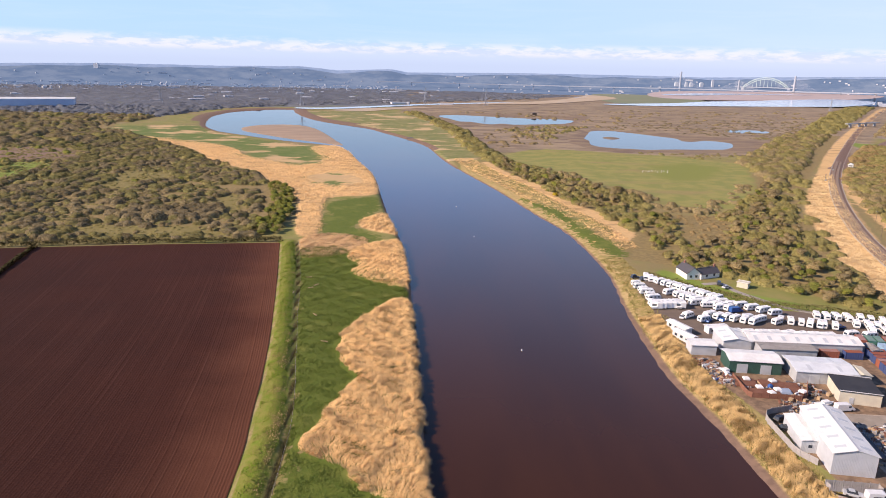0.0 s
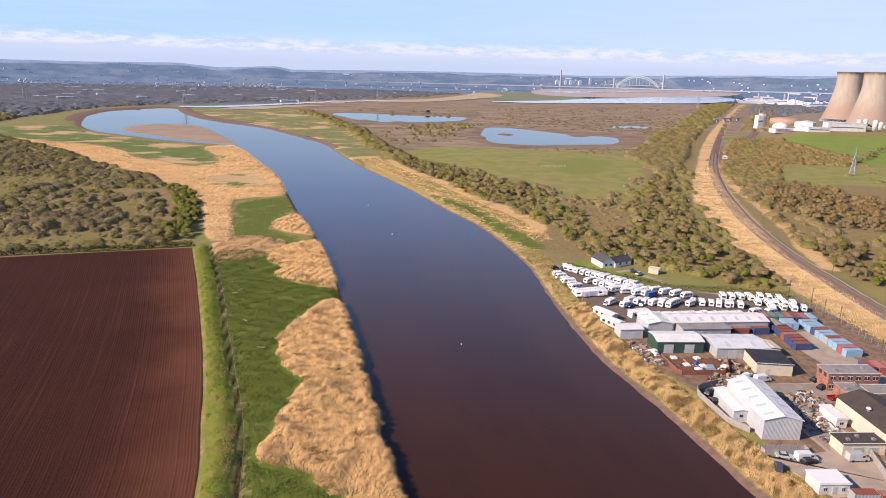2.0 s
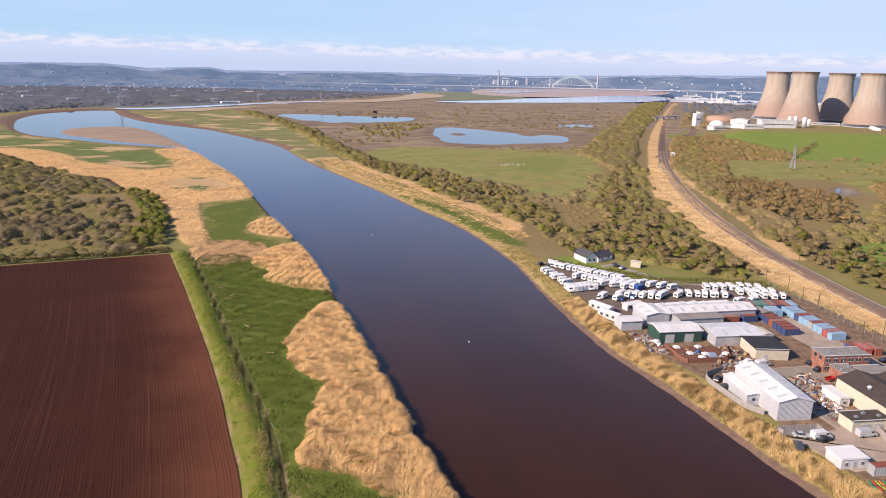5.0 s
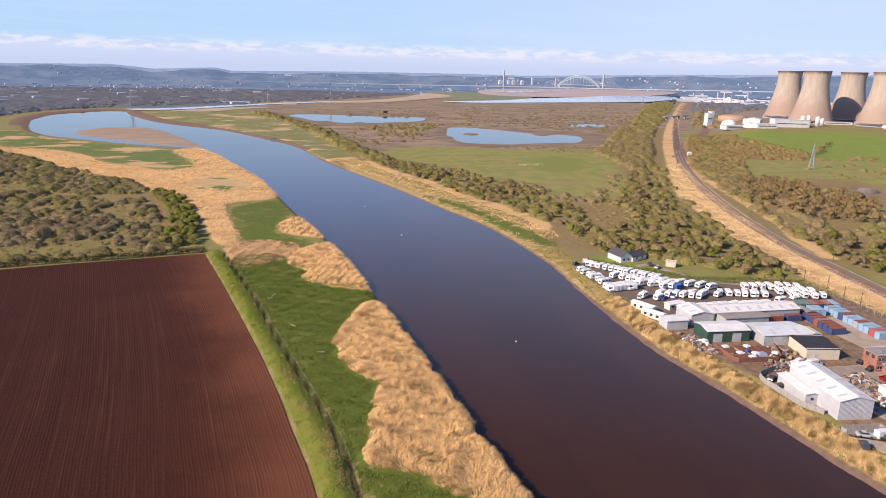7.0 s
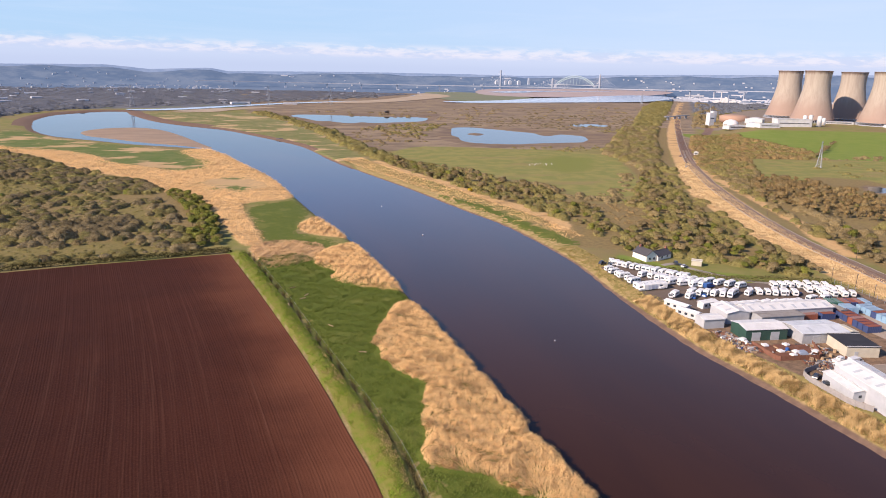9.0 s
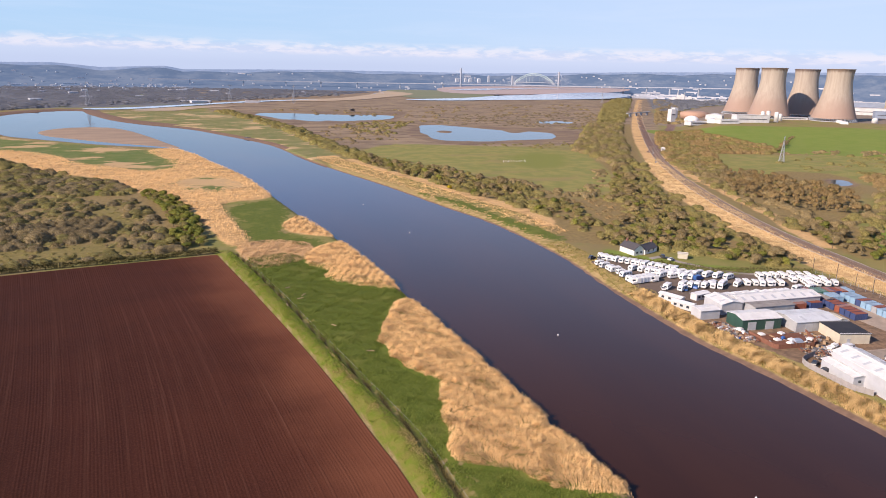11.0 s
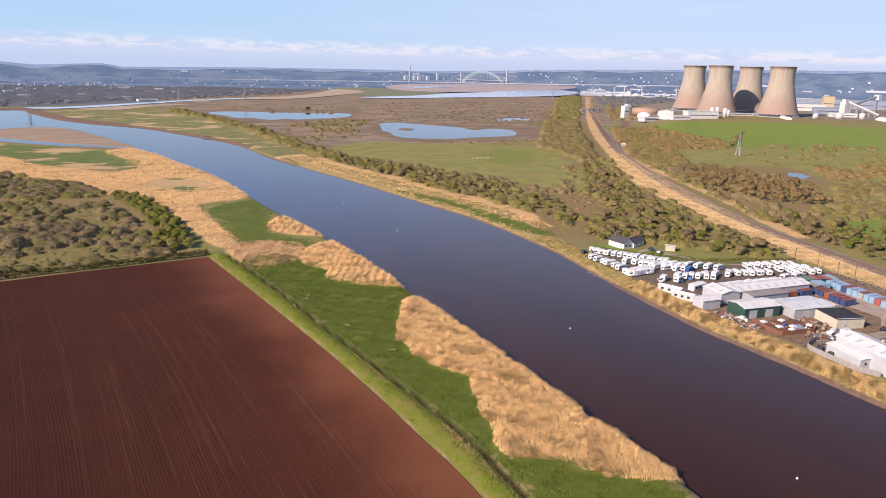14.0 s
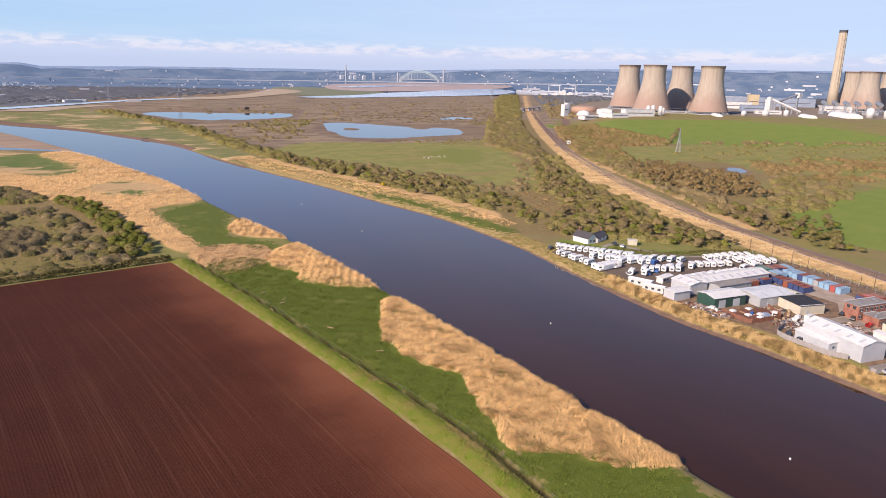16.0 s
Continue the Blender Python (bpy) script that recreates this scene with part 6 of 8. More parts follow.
m, t, s, co = material("marsh_grass")
island = N(t, "ShaderNodeNewGeometry").outputs["Random Per Island"]
pos = N(t, "ShaderNodeNewGeometry").outputs["Position"]
col = mix(t, island, (0.088, 0.130, 0.014), (0.142, 0.174, 0.026))
col = mix(t, smooth(t, noise_of(t, pos, 0.25, 4, 0.6), 0.6, 0.8), col, (0.18, 0.185, 0.045))
t.links.new(col, s.inputs["Base Color"])
s.inputs["Roughness"].default_value, s.inputs["Specular IOR Level"].default_value = 0.7, 0.25
MAT_MARSH = m
m, t, s, co = material("rank_bank_grass")
island = N(t, "ShaderNodeNewGeometry").outputs["Random Per Island"]
pos = N(t, "ShaderNodeNewGeometry").outputs["Position"]
col = mix(t, island, (0.145, 0.215, 0.018), (0.205, 0.255, 0.03))
col = mix(t, smooth(t, noise_of(t, pos, 0.09, 5, 0.65), 0.50, 0.64), col, (0.33, 0.23, 0.10))
t.links.new(col, s.inputs["Base Color"])
s.inputs["Roughness"].default_value, s.inputs["Specular IOR Level"].default_value = 0.8, 0.2
MAT_RANK = m
MAT_ROUGH = reed_material("rough_bank_grass", (0.30, 0.255, 0.085), (0.21, 0.205, 0.055), (0.40, 0.31, 0.13), (0.16, 0.165, 0.045))


def tufts(name, label, poly, density, seed, tall, mat, width=0.2, keep_off=(), ragged=1.0):
    rng = np.random.RandomState(seed)
    lo, hi = poly.min(0), poly.max(0)
    n = int((hi[0] - lo[0]) * (hi[1] - lo[1]) * density)
    x, y = rng.uniform(lo[0], hi[0], n), rng.uniform(lo[1], hi[1], n)
    ok = (inside(poly, x, y) + 2.2 * ragged * wave_noise(x, y, 14, seed) > 0.8 * ragged) & (inside(RIVER, x, y) < -0.8)
    for q in keep_off:
        ok &= inside(q, x, y) < 0
    x, y = x[ok], y[ok]
    z = terrain(x, y)
    a = rng.uniform(0, 6.28, len(x))
    h = tall * rng.uniform(0.5, 1.3, len(x)) * (0.7 + 0.7 * wave_noise(x, y, 9, seed))
    side = np.stack((np.cos(a), np.sin(a), 0 * a), 1) * width * rng.uniform(0.6, 1.5, (len(x), 1))
    out = np.stack((-np.sin(a), np.cos(a), 0 * a), 1) * (h * rng.uniform(0.3, 1.1, len(x)))[:, None]
    base = np.stack((x, y, z - 0.05), 1)
    top = base + out + np.stack((0 * a, 0 * a, h), 1)
    v = np.stack((base - side, base + side, top + side * 0.6, top - side * 0.6), 1).reshape(-1, 3)
    return tagged(new(name, array_mesh(name, v, np.arange(len(v)).reshape(-1, 4), mat)), label, "grass", kind="stuff")


tufts("marsh_grass", "lush green marsh grass", LUSH[0][LUSH[0][:, 1] > 70], 11.0, 90, 0.32, MAT_MARSH, 0.12, (REEDS[0], REEDS[1]))
ditch_n = DITCH[DITCH[:, 1] > 70]
tufts("bank_grass", "rank green and straw-coloured grass on the ditch bank", np.vstack((FIELD_EDGE[(FIELD_EDGE[:, 1] > 70) & (FIELD_EDGE[:, 1] < 344)] + np.array((1.2, 0)), (ditch_n + np.array((-1.2, 0)))[::-1])), 12.0, 92, 0.22, MAT_RANK, 0.12, (), 0.4)
ditch_s = DITCH[(DITCH[:, 1] > 70) & (DITCH[:, 1] < 215)]
tufts("dead_grass", "brown dead stalks on the ditch bank", np.vstack((ditch_s + np.array((-4.2, 0)), (ditch_s + np.array((-0.8, 0)))[::-1])), 5.0, 95, 0.3, MAT_STRAW, 0.10, (), 1.8)
MAT_BRAMBLE = foliage("dark_bramble", (0.08, 0.08, 0.026), (0.11, 0.095, 0.036), (0.12, 0.10, 0.045), 0.0)
tufts("bramble", "dark low bramble and dead stalks along the ditch", np.vstack((ditch_n + np.array((-0.9, 0)), (ditch_n + np.array((0.9, 0)))[::-1])), 16.0, 94, 0.55, MAT_BRAMBLE, 0.10, (), 0.3)
bank_n = BANK_RIGHT[(BANK_RIGHT[:, 1] < 330) & (BANK_RIGHT[:, 1] > 60)]
tufts("bank_grass", "rough straw and green grass on the river bank", np.vstack((bank_n + np.array((2.2, 0)), (bank_n + np.array((15, 0)))[::-1])), 5.0, 93, 0.5, MAT_ROUGH, 0.14)

# ---- railway ----
MAT_RAIL = plain("worn_steel_rail", (0.22, 0.17, 0.14), (0.16, 0.12, 0.10), 0.6, 0.3, 0.8)
MAT_SLEEPER = plain("concrete_sleeper", (0.30, 0.225, 0.18), (0.22, 0.165, 0.13), 0.9, 0, 1.0)


def offset_line(line, by):
    d = np.gradient(line, axis=0)
    n = np.stack((-d[:, 1], d[:, 0]), 1) / np.hypot(d[:, 0], d[:, 1])[:, None]
    return line + n * by


def sweep(line, section, lift):
    """A section of (across, up) drawn along a line on the ground."""
    d = np.gradient(line, axis=0)
    n = np.stack((-d[:, 1], d[:, 0]), 1) / np.hypot(d[:, 0], d[:, 1])[:, None]
    z = terrain(line[:, 0], line[:, 1]) + lift
    return Geo().loft([[(p[0] + q[0] * a, p[1] + q[1] * a, h + u) for a, u in section] for p, q, h in zip(line, n, z)])


def even(line, step):
    seg = np.concatenate(([0], np.cumsum(np.hypot(*np.diff(line, axis=0).T))))
    u = np.arange(0, seg[-1], step)
    return np.stack((np.interp(u, seg, line[:, 0]), np.interp(u, seg, line[:, 1])), 1)


MAT_TROUGH = plain("pale_trough_concrete", (0.42, 0.38, 0.33), (0.32, 0.28, 0.24), 0.9, 0, 0.3)
near_rail = even(RAIL[RAIL[:, 1] < 2000], 6.0)
for track in (-1.8, 1.8):
    ob = thing("railway_track", "pair of worn steel rails on concrete sleepers", "railway", None, "railway tracks")
    for k in (-0.75, 0.75):
        part("rail", sweep(offset_line(near_rail, track + k), [(-0.07, 0), (0.07, 0), (0.07, 0.2), (-0.07, 0.2)], 0.16), MAT_RAIL, ob)
    line = even(offset_line(RAIL[(RAIL[:, 1] < 760) & (RAIL[:, 1] > 120)], track), 0.9)
    d = np.gradient(line, axis=0)
    z = terrain(line[:, 0], line[:, 1])
    g = Geo()
    for p, q, h in zip(line, d, z):
        g.box(p[0], p[1], h - 0.05, 0.3, 2.5, 0.22, math.atan2(q[1], q[0]))
    tagged(part("sleeper_bed", g, MAT_SLEEPER, ob), kind="stuff")

MAT_WOODPOLE = plain("creosoted_pole", (0.16, 0.12, 0.085), (0.1, 0.075, 0.055), 0.9, 0, 1.0)


def pole(x, y, h, arms=True):
    ob = thing("telegraph_pole", "creosoted wooden telegraph pole beside the railway", "pole", pose(x, y, ground_z(x, y) - 0.2, 0, 0, 20), "telegraph poles")
    part("shaft", Geo().rod((0, 0, 0), (0, 0, h), 0.17, 0.12, 7), MAT_WOODPOLE, ob)
    if arms:
        part("cross_arm", Geo().box(0, 0, h - 0.7, 1.6, 0.12, 0.14), MAT_WOODPOLE, ob)
        for k in (-0.7, 0.7):
            part("insulator", Geo().revolve([(0.07, h - 0.56), (0.09, h - 0.46), (0.05, h - 0.36)], 6, k, 0), MAT_PALE, ob)


for px, py, h in ((213, 237, 8), (215.5, 226, 8), (209, 211, 8), (209.5, 203, 8), (201, 173.5, 7), (209, 171.6, 9), (262, 268, 8), (300, 375, 8), (330, 425, 8)):
    pole(px, py, h, h > 7)
ob = thing("footbridge", "flat steel bridge across the railway cutting", "bridge", pose(895, 1315, 0, 0, 0, 30))
part("deck", Geo().box(0, 0, 6, 120, 5, 1.6), MAT_STEEL, ob)
for k in (-45, -12, 12, 45):
    part("pier", Geo().box(k, 0, -1, 3, 4, 7), MAT_BRIDGE, ob)
for px, py in ((452, 664), (407, 600)):
    ob = thing("rail_signal", "dark steel signal post with a ladder beside the track", "signal", pose(px - 6.5, py + 4, ground_z(px - 6.5, py + 4) - 0.2, 0, 0, 35), "railway signals")
    part("post", Geo().rod((0, 0, 0), (0, 0, 6.5), 0.16, 0.12, 6), MAT_DARK, ob)
    part("head", Geo().rounded(0.7, 0.5, 1.6, 0.1, 5.0), MAT_DARK, ob)
    part("ladder", Geo().box(0, 0.35, 0, 0.4, 0.06, 5.2), MAT_STEEL, ob)
    part("cabinet", Geo().rounded(1.4, 0.9, 1.6, 0.08, 0.0, 2.2, 0), MAT_STEEL, ob, "grey relay cabinet at its foot")
siding = even(SPUR, 6.0)
for track in (-2.2, 2.2):
    ob = thing("railway_track", "rusty pair of siding rails beside the main line", "railway", None, "siding tracks")
    for k in (-0.75, 0.75):
        part("rail", sweep(offset_line(siding, track + k), [(-0.07, 0), (0.07, 0), (0.07, 0.2), (-0.07, 0.2)], 0.02), MAT_RAIL, ob)
ob = thing("signal_cabin", "small white lineside signal cabin", "cabin", pose(487, 703, ground_z(487, 703) - 0.2, 0, 0, -35))
part("wall_shell", Geo().box(0, 0, 0, 5, 4, 3.4), MAT_PALE, ob)
part("roof", Geo().prism([(-2.9, 3.4), (2.9, 3.4), (0, 4.6)], -2.3, 2.3), MAT_PALE, ob)
part("window", Geo().box(0, -2.02, 1.4, 3.6, 0.1, 1.2), MAT_DARK, ob)
part("door", Geo().box(-2.52, 0.6, 0, 0.1, 1.0, 2.1), MAT_DARK, ob)
ob = thing("chemical_works", "hazy white chemical works with a tall stack", "works", pose(1830, 2303, ground_z(1830, 2303) - 1, 0, 0, -38))
for px, w, d, h in ((-42, 30, 24, 10), (-10, 24, 20, 22), (18, 26, 22, 14), (44, 20, 20, 9)):
    part("block", Geo().box(px, 0, 0, w, d, h).box(px + 3, 2, h, w * 0.4, d * 0.4, 5), MAT_PALE, ob)
part("stack", Geo().rod((-24, 6, 0), (-24, 6, 46), 2.2, 1.6, 8), MAT_PALE, ob)
part("frame", Geo().box(2, -4, 0, 3, 3, 34).box(30, 4, 0, 2, 2, 30), MAT_STEEL, ob)
for side in (-5.2, 5.2):
    solid("cable_trough", sweep(offset_line(near_rail, side), [(-0.28, -0.2), (0.28, -0.2), (0.28, 0.16), (-0.28, 0.16)], 0.02), MAT_TROUGH, "pale concrete cable trough beside the railway", "cable trough", None, "cable troughs")

# ---- the works yard ----
TURN = -8.0
MAT_WHITE_ROOF = ribbed("white_roof_sheet", (0.76, 0.76, 0.74), (0.64, 0.63, 0.61), 0.5, 0.45)
MAT_WHITE_WALL = ribbed("white_wall_sheet", (0.48, 0.50, 0.53), (0.41, 0.43, 0.46), 0.35, 0.5)
MAT_GREY_WALL = ribbed("grey_wall_sheet", (0.40, 0.42, 0.44), (0.30, 0.31, 0.33), 0.35, 0.5)
MAT_GREY_ROOF = ribbed("grey_asbestos_roof", (0.30, 0.28, 0.26), (0.21, 0.19, 0.18), 0.3, 0.8)
MAT_METAL_ROOF = ribbed("dull_metal_roof", (0.66, 0.69, 0.71), (0.54, 0.57, 0.59), 0.4, 0.5, 0.0)
MAT_BROWN_ROOF = ribbed("mossy_brown_roof", (0.075, 0.058, 0.048), (0.048, 0.038, 0.034), 0.35, 0.9)
MAT_BLACK_ROOF = plain("black_felt_roof", (0.02, 0.021, 0.028), (0.035, 0.035, 0.04), 0.8, 0, 0.3)
MAT_CREAM = plain("cream_render", (0.60, 0.56, 0.44), (0.50, 0.46, 0.37), 0.8, 0, 0.4, 0.01)
MAT_GREEN_WALL = ribbed("dark_green_sheet", (0.03, 0.085, 0.065), (0.025, 0.06, 0.05), 0.35, 0.5)
MAT_BLUE_SHEET = ribbed("pale_blue_sheet", (0.50, 0.60, 0.70), (0.42, 0.52, 0.62), 0.4, 0.4)
MAT_GLASS = plain("dark_window_glass", (0.035, 0.045, 0.06), (0.05, 0.06, 0.075), 0.08, 0, 0.5)
MAT_SKYLIGHT = plain("grey_roof_light", (0.52, 0.55, 0.58), (0.45, 0.48, 0.51), 0.3, 0, 0.5)
MAT_DOOR = ribbed("roller_door", (0.46, 0.48, 0.50), (0.38, 0.40, 0.42), 0.3, 0.45, 0.0, "z")
m, t, s, co = material("red_brick")
br = N(t, "ShaderNodeTexBrick", Scale=1.0)
br.inputs["Color1"].default_value, br.inputs["Color2"].default_value, br.inputs["Mortar"].default_value = (0.36, 0.115, 0.07, 1), (0.28, 0.09, 0.06, 1), (0.32, 0.25, 0.2, 1)
br.inputs["Brick Width"].default_value, br.inputs["Row Height"].default_value, br.inputs["Mortar Size"].default_value = 0.225, 0.075, 0.01
sep = N(t, "ShaderNodeSeparateXYZ", Vector=co)
comb = N(t, "ShaderNodeCombineXYZ", X=math_node(t, "ADD", sep.outputs[0], sep.outputs[1]), Y=sep.outputs[2])
t.links.new(comb.outputs[0], br.inputs["Vector"])
t.links.new(mix(t, smooth(t, noise_of(t, co, 0.5, 5), 0.4, 0.7), br.outputs[0], (0.24, 0.09, 0.065)), s.inputs["Base Color"])
s.inputs["Roughness"].default_value = 0.9
MAT_BRICK = m
G0 = 0.25


def shed(label, x, y, w, d, eave, ridge, roof, wall, turn=TURN, ridge_along="y", lights=0, doors=(), windows=(), name="industrial_shed", group="sheds in the yard"):
    """A sheeted shed with its near left corner at x, y: walls, two roof slopes with eaves, ridge cap, roof lights, doors."""
    ob = thing(name, label, "shed", pose(x, y, G0 - 0.1, 0, 0, turn), group)
    e, r = eave, ridge
    g = Geo()
    if ridge_along == "y":
        g.prism([(0, 0), (w, 0), (w, e), (w / 2, r), (0, e)], 0, d)
    else:
        g.loft([[(k, 0, 0), (k, 0, e), (k, d / 2, r), (k, d, e), (k, d, 0)] for k in (0, w)])
    part("wall_shell", g, wall, ob)
    for s0 in (0, 1):
        g = Geo()
        o, th = 0.35, 0.16
        if ridge_along == "y":
            p0, p1 = ((-o, e - o * (r - e) / (w / 2)), (w / 2, r)) if s0 == 0 else ((w / 2, r), (w + o, e - o * (r - e) / (w / 2)))
            g.loft([[(p0[0], k, p0[1] + 0.03), (p1[0], k, p1[1] + 0.03), (p1[0], k, p1[1] + th), (p0[0], k, p0[1] + th)] for k in (-o, d + o)])
        else:
            p0, p1 = ((-o, e - o * (r - e) / (d / 2)), (d / 2, r)) if s0 == 0 else ((d / 2, r), (d + o, e - o * (r - e) / (d / 2)))
            g.loft([[(k, p0[0], p0[1] + 0.03), (k, p1[0], p1[1] + 0.03), (k, p1[0], p1[1] + th), (k, p0[0], p0[1] + th)] for k in (-o, w + o)])
        slope = part("roof_slope", g, roof, ob)
        for k in range(lights):
            u = (k + 0.5) / lights
            g = Geo()
            if ridge_along == "y":
                f0, f1 = (0.22, 0.7) if s0 == 0 else (0.3, 0.78)
                pts = [(p0[0] + (p1[0] - p0[0]) * f, p0[1] + (p1[1] - p0[1]) * f + th + 0.02) for f in (f0, f1)]
                g.loft([[(q[0], u * d + b, q[1] + h) for b, h in ((-0.5, 0), (0.5, 0), (0.5, 0.06), (-0.5, 0.06))] for q in pts])
            else:
                f0, f1 = (0.2, 0.7) if s0 == 0 else (0.3, 0.8)
                pts = [(p0[0] + (p1[0] - p0[0]) * f, p0[1] + (p1[1] - p0[1]) * f + th + 0.02) for f in (f0, f1)]
                g.loft([[(u * w + b, q[0], q[1] + h) for b, h in ((-0.6, 0), (0.6, 0), (0.6, 0.06), (-0.6, 0.06))] for q in pts])
            part("roof_light", g, MAT_SKYLIGHT, slope)
    if ridge_along == "y":
        part("ridge_cap", Geo().box(w / 2, d / 2, r + 0.12, 0.5, d + 0.6, 0.12), roof, ob)
    else:
        part("ridge_cap", Geo().box(w / 2, d / 2, r + 0.12, w + 0.6, 0.5, 0.12), roof, ob)
    for u, dw, dh in doors:
        part("roller_door", Geo().box(u * w, -0.05, 0.05, dw, 0.14, dh), MAT_DOOR, ob)
    for u, z, ww, wh in windows:
        part("window", Geo().box(u * w, -0.05, z, ww, 0.12, wh), MAT_GLASS, ob)
    return ob


def flat_building(label, x, y, w, d, h, wall, roof, turn=TURN, windows=(), doors=(), name="flat_roofed_building", vents=0, side=()):
    ob = thing(name, label, "building", pose(x, y, G0 - 0.1, 0, 0, turn), "flat-roofed buildings in the yard")
    part("wall_shell", Geo().box(w / 2, d / 2, 0, w, d, h), wall, ob)
    part("roof", Geo().box(w / 2, d / 2, h, w + 0.5, d + 0.5, 0.22), roof, ob)
    part("parapet", Geo().box(w / 2, -0.12, h + 0.2, w + 0.5, 0.2, 0.18), MAT_PALE, ob)
    part("parapet", Geo().box(w / 2, d + 0.12, h + 0.2, w + 0.5, 0.2, 0.18), MAT_PALE, ob)
    for u, z, ww, wh in windows:
        win = part("window", Geo().box(u * w, -0.03, z, ww, 0.1, wh), MAT_GLASS, ob)
        part("frame", Geo().box(u * w, -0.05, z - 0.1, ww + 0.2, 0.14, 0.1).box(u * w, -0.05, z + wh, ww + 0.2, 0.14, 0.1).box(u * w, -0.06, z, 0.08, 0.12, wh), MAT_PALE, win)
    for v, z, ww, wh in side:
        part("window", Geo().box(-0.03, v * d, z, 0.1, ww, wh), MAT_GLASS, ob)
    for u, dw, dh in doors:
        part("door", Geo().box(u * w, -0.05, 0, dw, 0.12, dh), MAT_DOOR, ob)
    for k in range(vents):
        part("roof_vent", Geo().box(w * (0.2 + 0.6 * k / max(vents - 1, 1)), d * (0.35 + 0.3 * (k % 2)), h + 0.2, 0.9, 0.9, 0.5), MAT_STEEL, ob)
    return ob


shed("white sheeted portal shed with a ribbed roof", 121.7, 129.2, 10.3, 23.8, 5.9, 7.2, MAT_WHITE_ROOF, MAT_WHITE_WALL, -11, lights=5)
shed("white lean-to annex of the portal shed", 119.6, 139.0, 4.9, 14.0, 3.5, 3.9, MAT_WHITE_ROOF, MAT_WHITE_WALL, -11, windows=((0.45, 1.6, 0.9, 0.8),))
flat_building("cream block with a black felt roof", 146.3, 166.2, 11.4, 12.0, 3.9, MAT_CREAM, MAT_BLACK_ROOF, -16, windows=(), doors=((0.3, 1.2, 2.1),))
wins = [((k + 0.5) / 6, z, 1.5, 1.2) for k in range(6) for z in (1.0, 3.8)]
flat_building("two-storey red brick office with white windows", 161.2, 152.3, 16.4, 6.4, 5.8, MAT_BRICK, MAT_GREY_ROOF, -9, wins, name="brick_office", vents=2, side=((0.3, 4.2, 1.3, 1.2), (0.7, 4.2, 1.3, 1.2)))
flat_building("low brick extension of the office", 161.2, 144.6, 6.5, 6.4, 3.3, MAT_BRICK, MAT_GREY_ROOF, -9, ((0.3, 1.0, 1.4, 1.1), (0.75, 1.0, 1.4, 1.1)), vents=2)
flat_building("low cream office roof link", 169.0, 143.0, 9.0, 6.0, 3.0, MAT_CREAM, MAT_GREY_ROOF, -9)
shed("dark brown-roofed warehouse bay with cream walls", 149.6, 116.5, 13.0, 23.0, 5.4, 7.4, MAT_BROWN_ROOF, MAT_CREAM, lights=0)
shed("dark brown-roofed cream warehouse bay", 162.8, 114.6, 13.0, 23.0, 5.4, 7.4, MAT_BROWN_ROOF, MAT_CREAM)
shed("pale blue sheeted warehouse end", 147.6, 103.2, 13.0, 13.0, 5.8, 8.0, MAT_BLUE_SHEET, MAT_CREAM, doors=((0.35, 3.4, 3.6),), windows=((0.75, 1.8, 3.0, 0.8),))
shed("dark-roofed end of the cream warehouse", 161.0, 101.4, 13.0, 13.0, 5.8, 8.0, MAT_BROWN_ROOF, MAT_CREAM)
flat_building("low cream garage with a mossy flat roof", 137.6, 118.8, 11.6, 5.4, 3.3, MAT_CREAM, MAT_BROWN_ROOF, TURN, (), ((0.35, 2.6, 2.4), (0.7, 2.6, 2.4)), vents=3)
flat_building("white flat-roofed portable cabin", 119.3, 105.0, 7.4, 5.6, 2.7, MAT_PALE, MAT_TENT, TURN, ((0.2, 1.0, 0.7, 0.9), (0.8, 1.0, 0.7, 0.9)), ((0.5, 1.0, 2.0),), name="portable_cabin")
flat_building("white site cabin beside the warehouse", 146.6, 131.5, 3.2, 8.0, 2.8, MAT_PALE, MAT_TENT, TURN, ((0.5, 1.0, 1.0, 0.9),), name="portable_cabin")
shed("long white-roofed shed behind the yard", 136.6, 203.0, 38.5, 9.6, 4.4, 5.5, MAT_WHITE_ROOF, MAT_GREY_WALL, -5, "x", 8)
shed("white gabled shed joined to the long shed", 127.0, 203.0, 9.6, 11.0, 4.4, 5.4, MAT_WHITE_ROOF, MAT_WHITE_WALL, -5, "y", 2)
shed("grey asbestos-roofed store beside the long shed", 137.4, 196.4, 18.5, 6.0, 4.3, 4.6, MAT_GREY_ROOF, MAT_GREY_WALL, -5, "x", 0, ((0.35, 3.2, 3.2),))
shed("small white sheeted store shed", 114.8, 200.6, 8.6, 6.0, 3.7, 4.1, MAT_WHITE_ROOF, MAT_WHITE_WALL, -5, "x")
shed("white-roofed shed with green walls", 122.0, 186.8, 16.5, 9.5, 4.3, 5.1, MAT_WHITE_ROOF, MAT_GREEN_WALL, -8, "x", 0, ((0.25, 3.4, 3.2), (0.7, 3.4, 3.2)))
shed("dull metal-roofed workshop with grey walls", 140.5, 179.6, 18.5, 12.5, 3.9, 4.7, MAT_METAL_ROOF, MAT_GREY_WALL, -8, "x", 2, ((0.3, 3.0, 3.0),))
shed("cream-roofed outhouse of the workshop", 158.5, 178.0, 5.0, 7.0, 3.4, 3.8, MAT_CREAM, MAT_GREY_WALL, -8, "y")
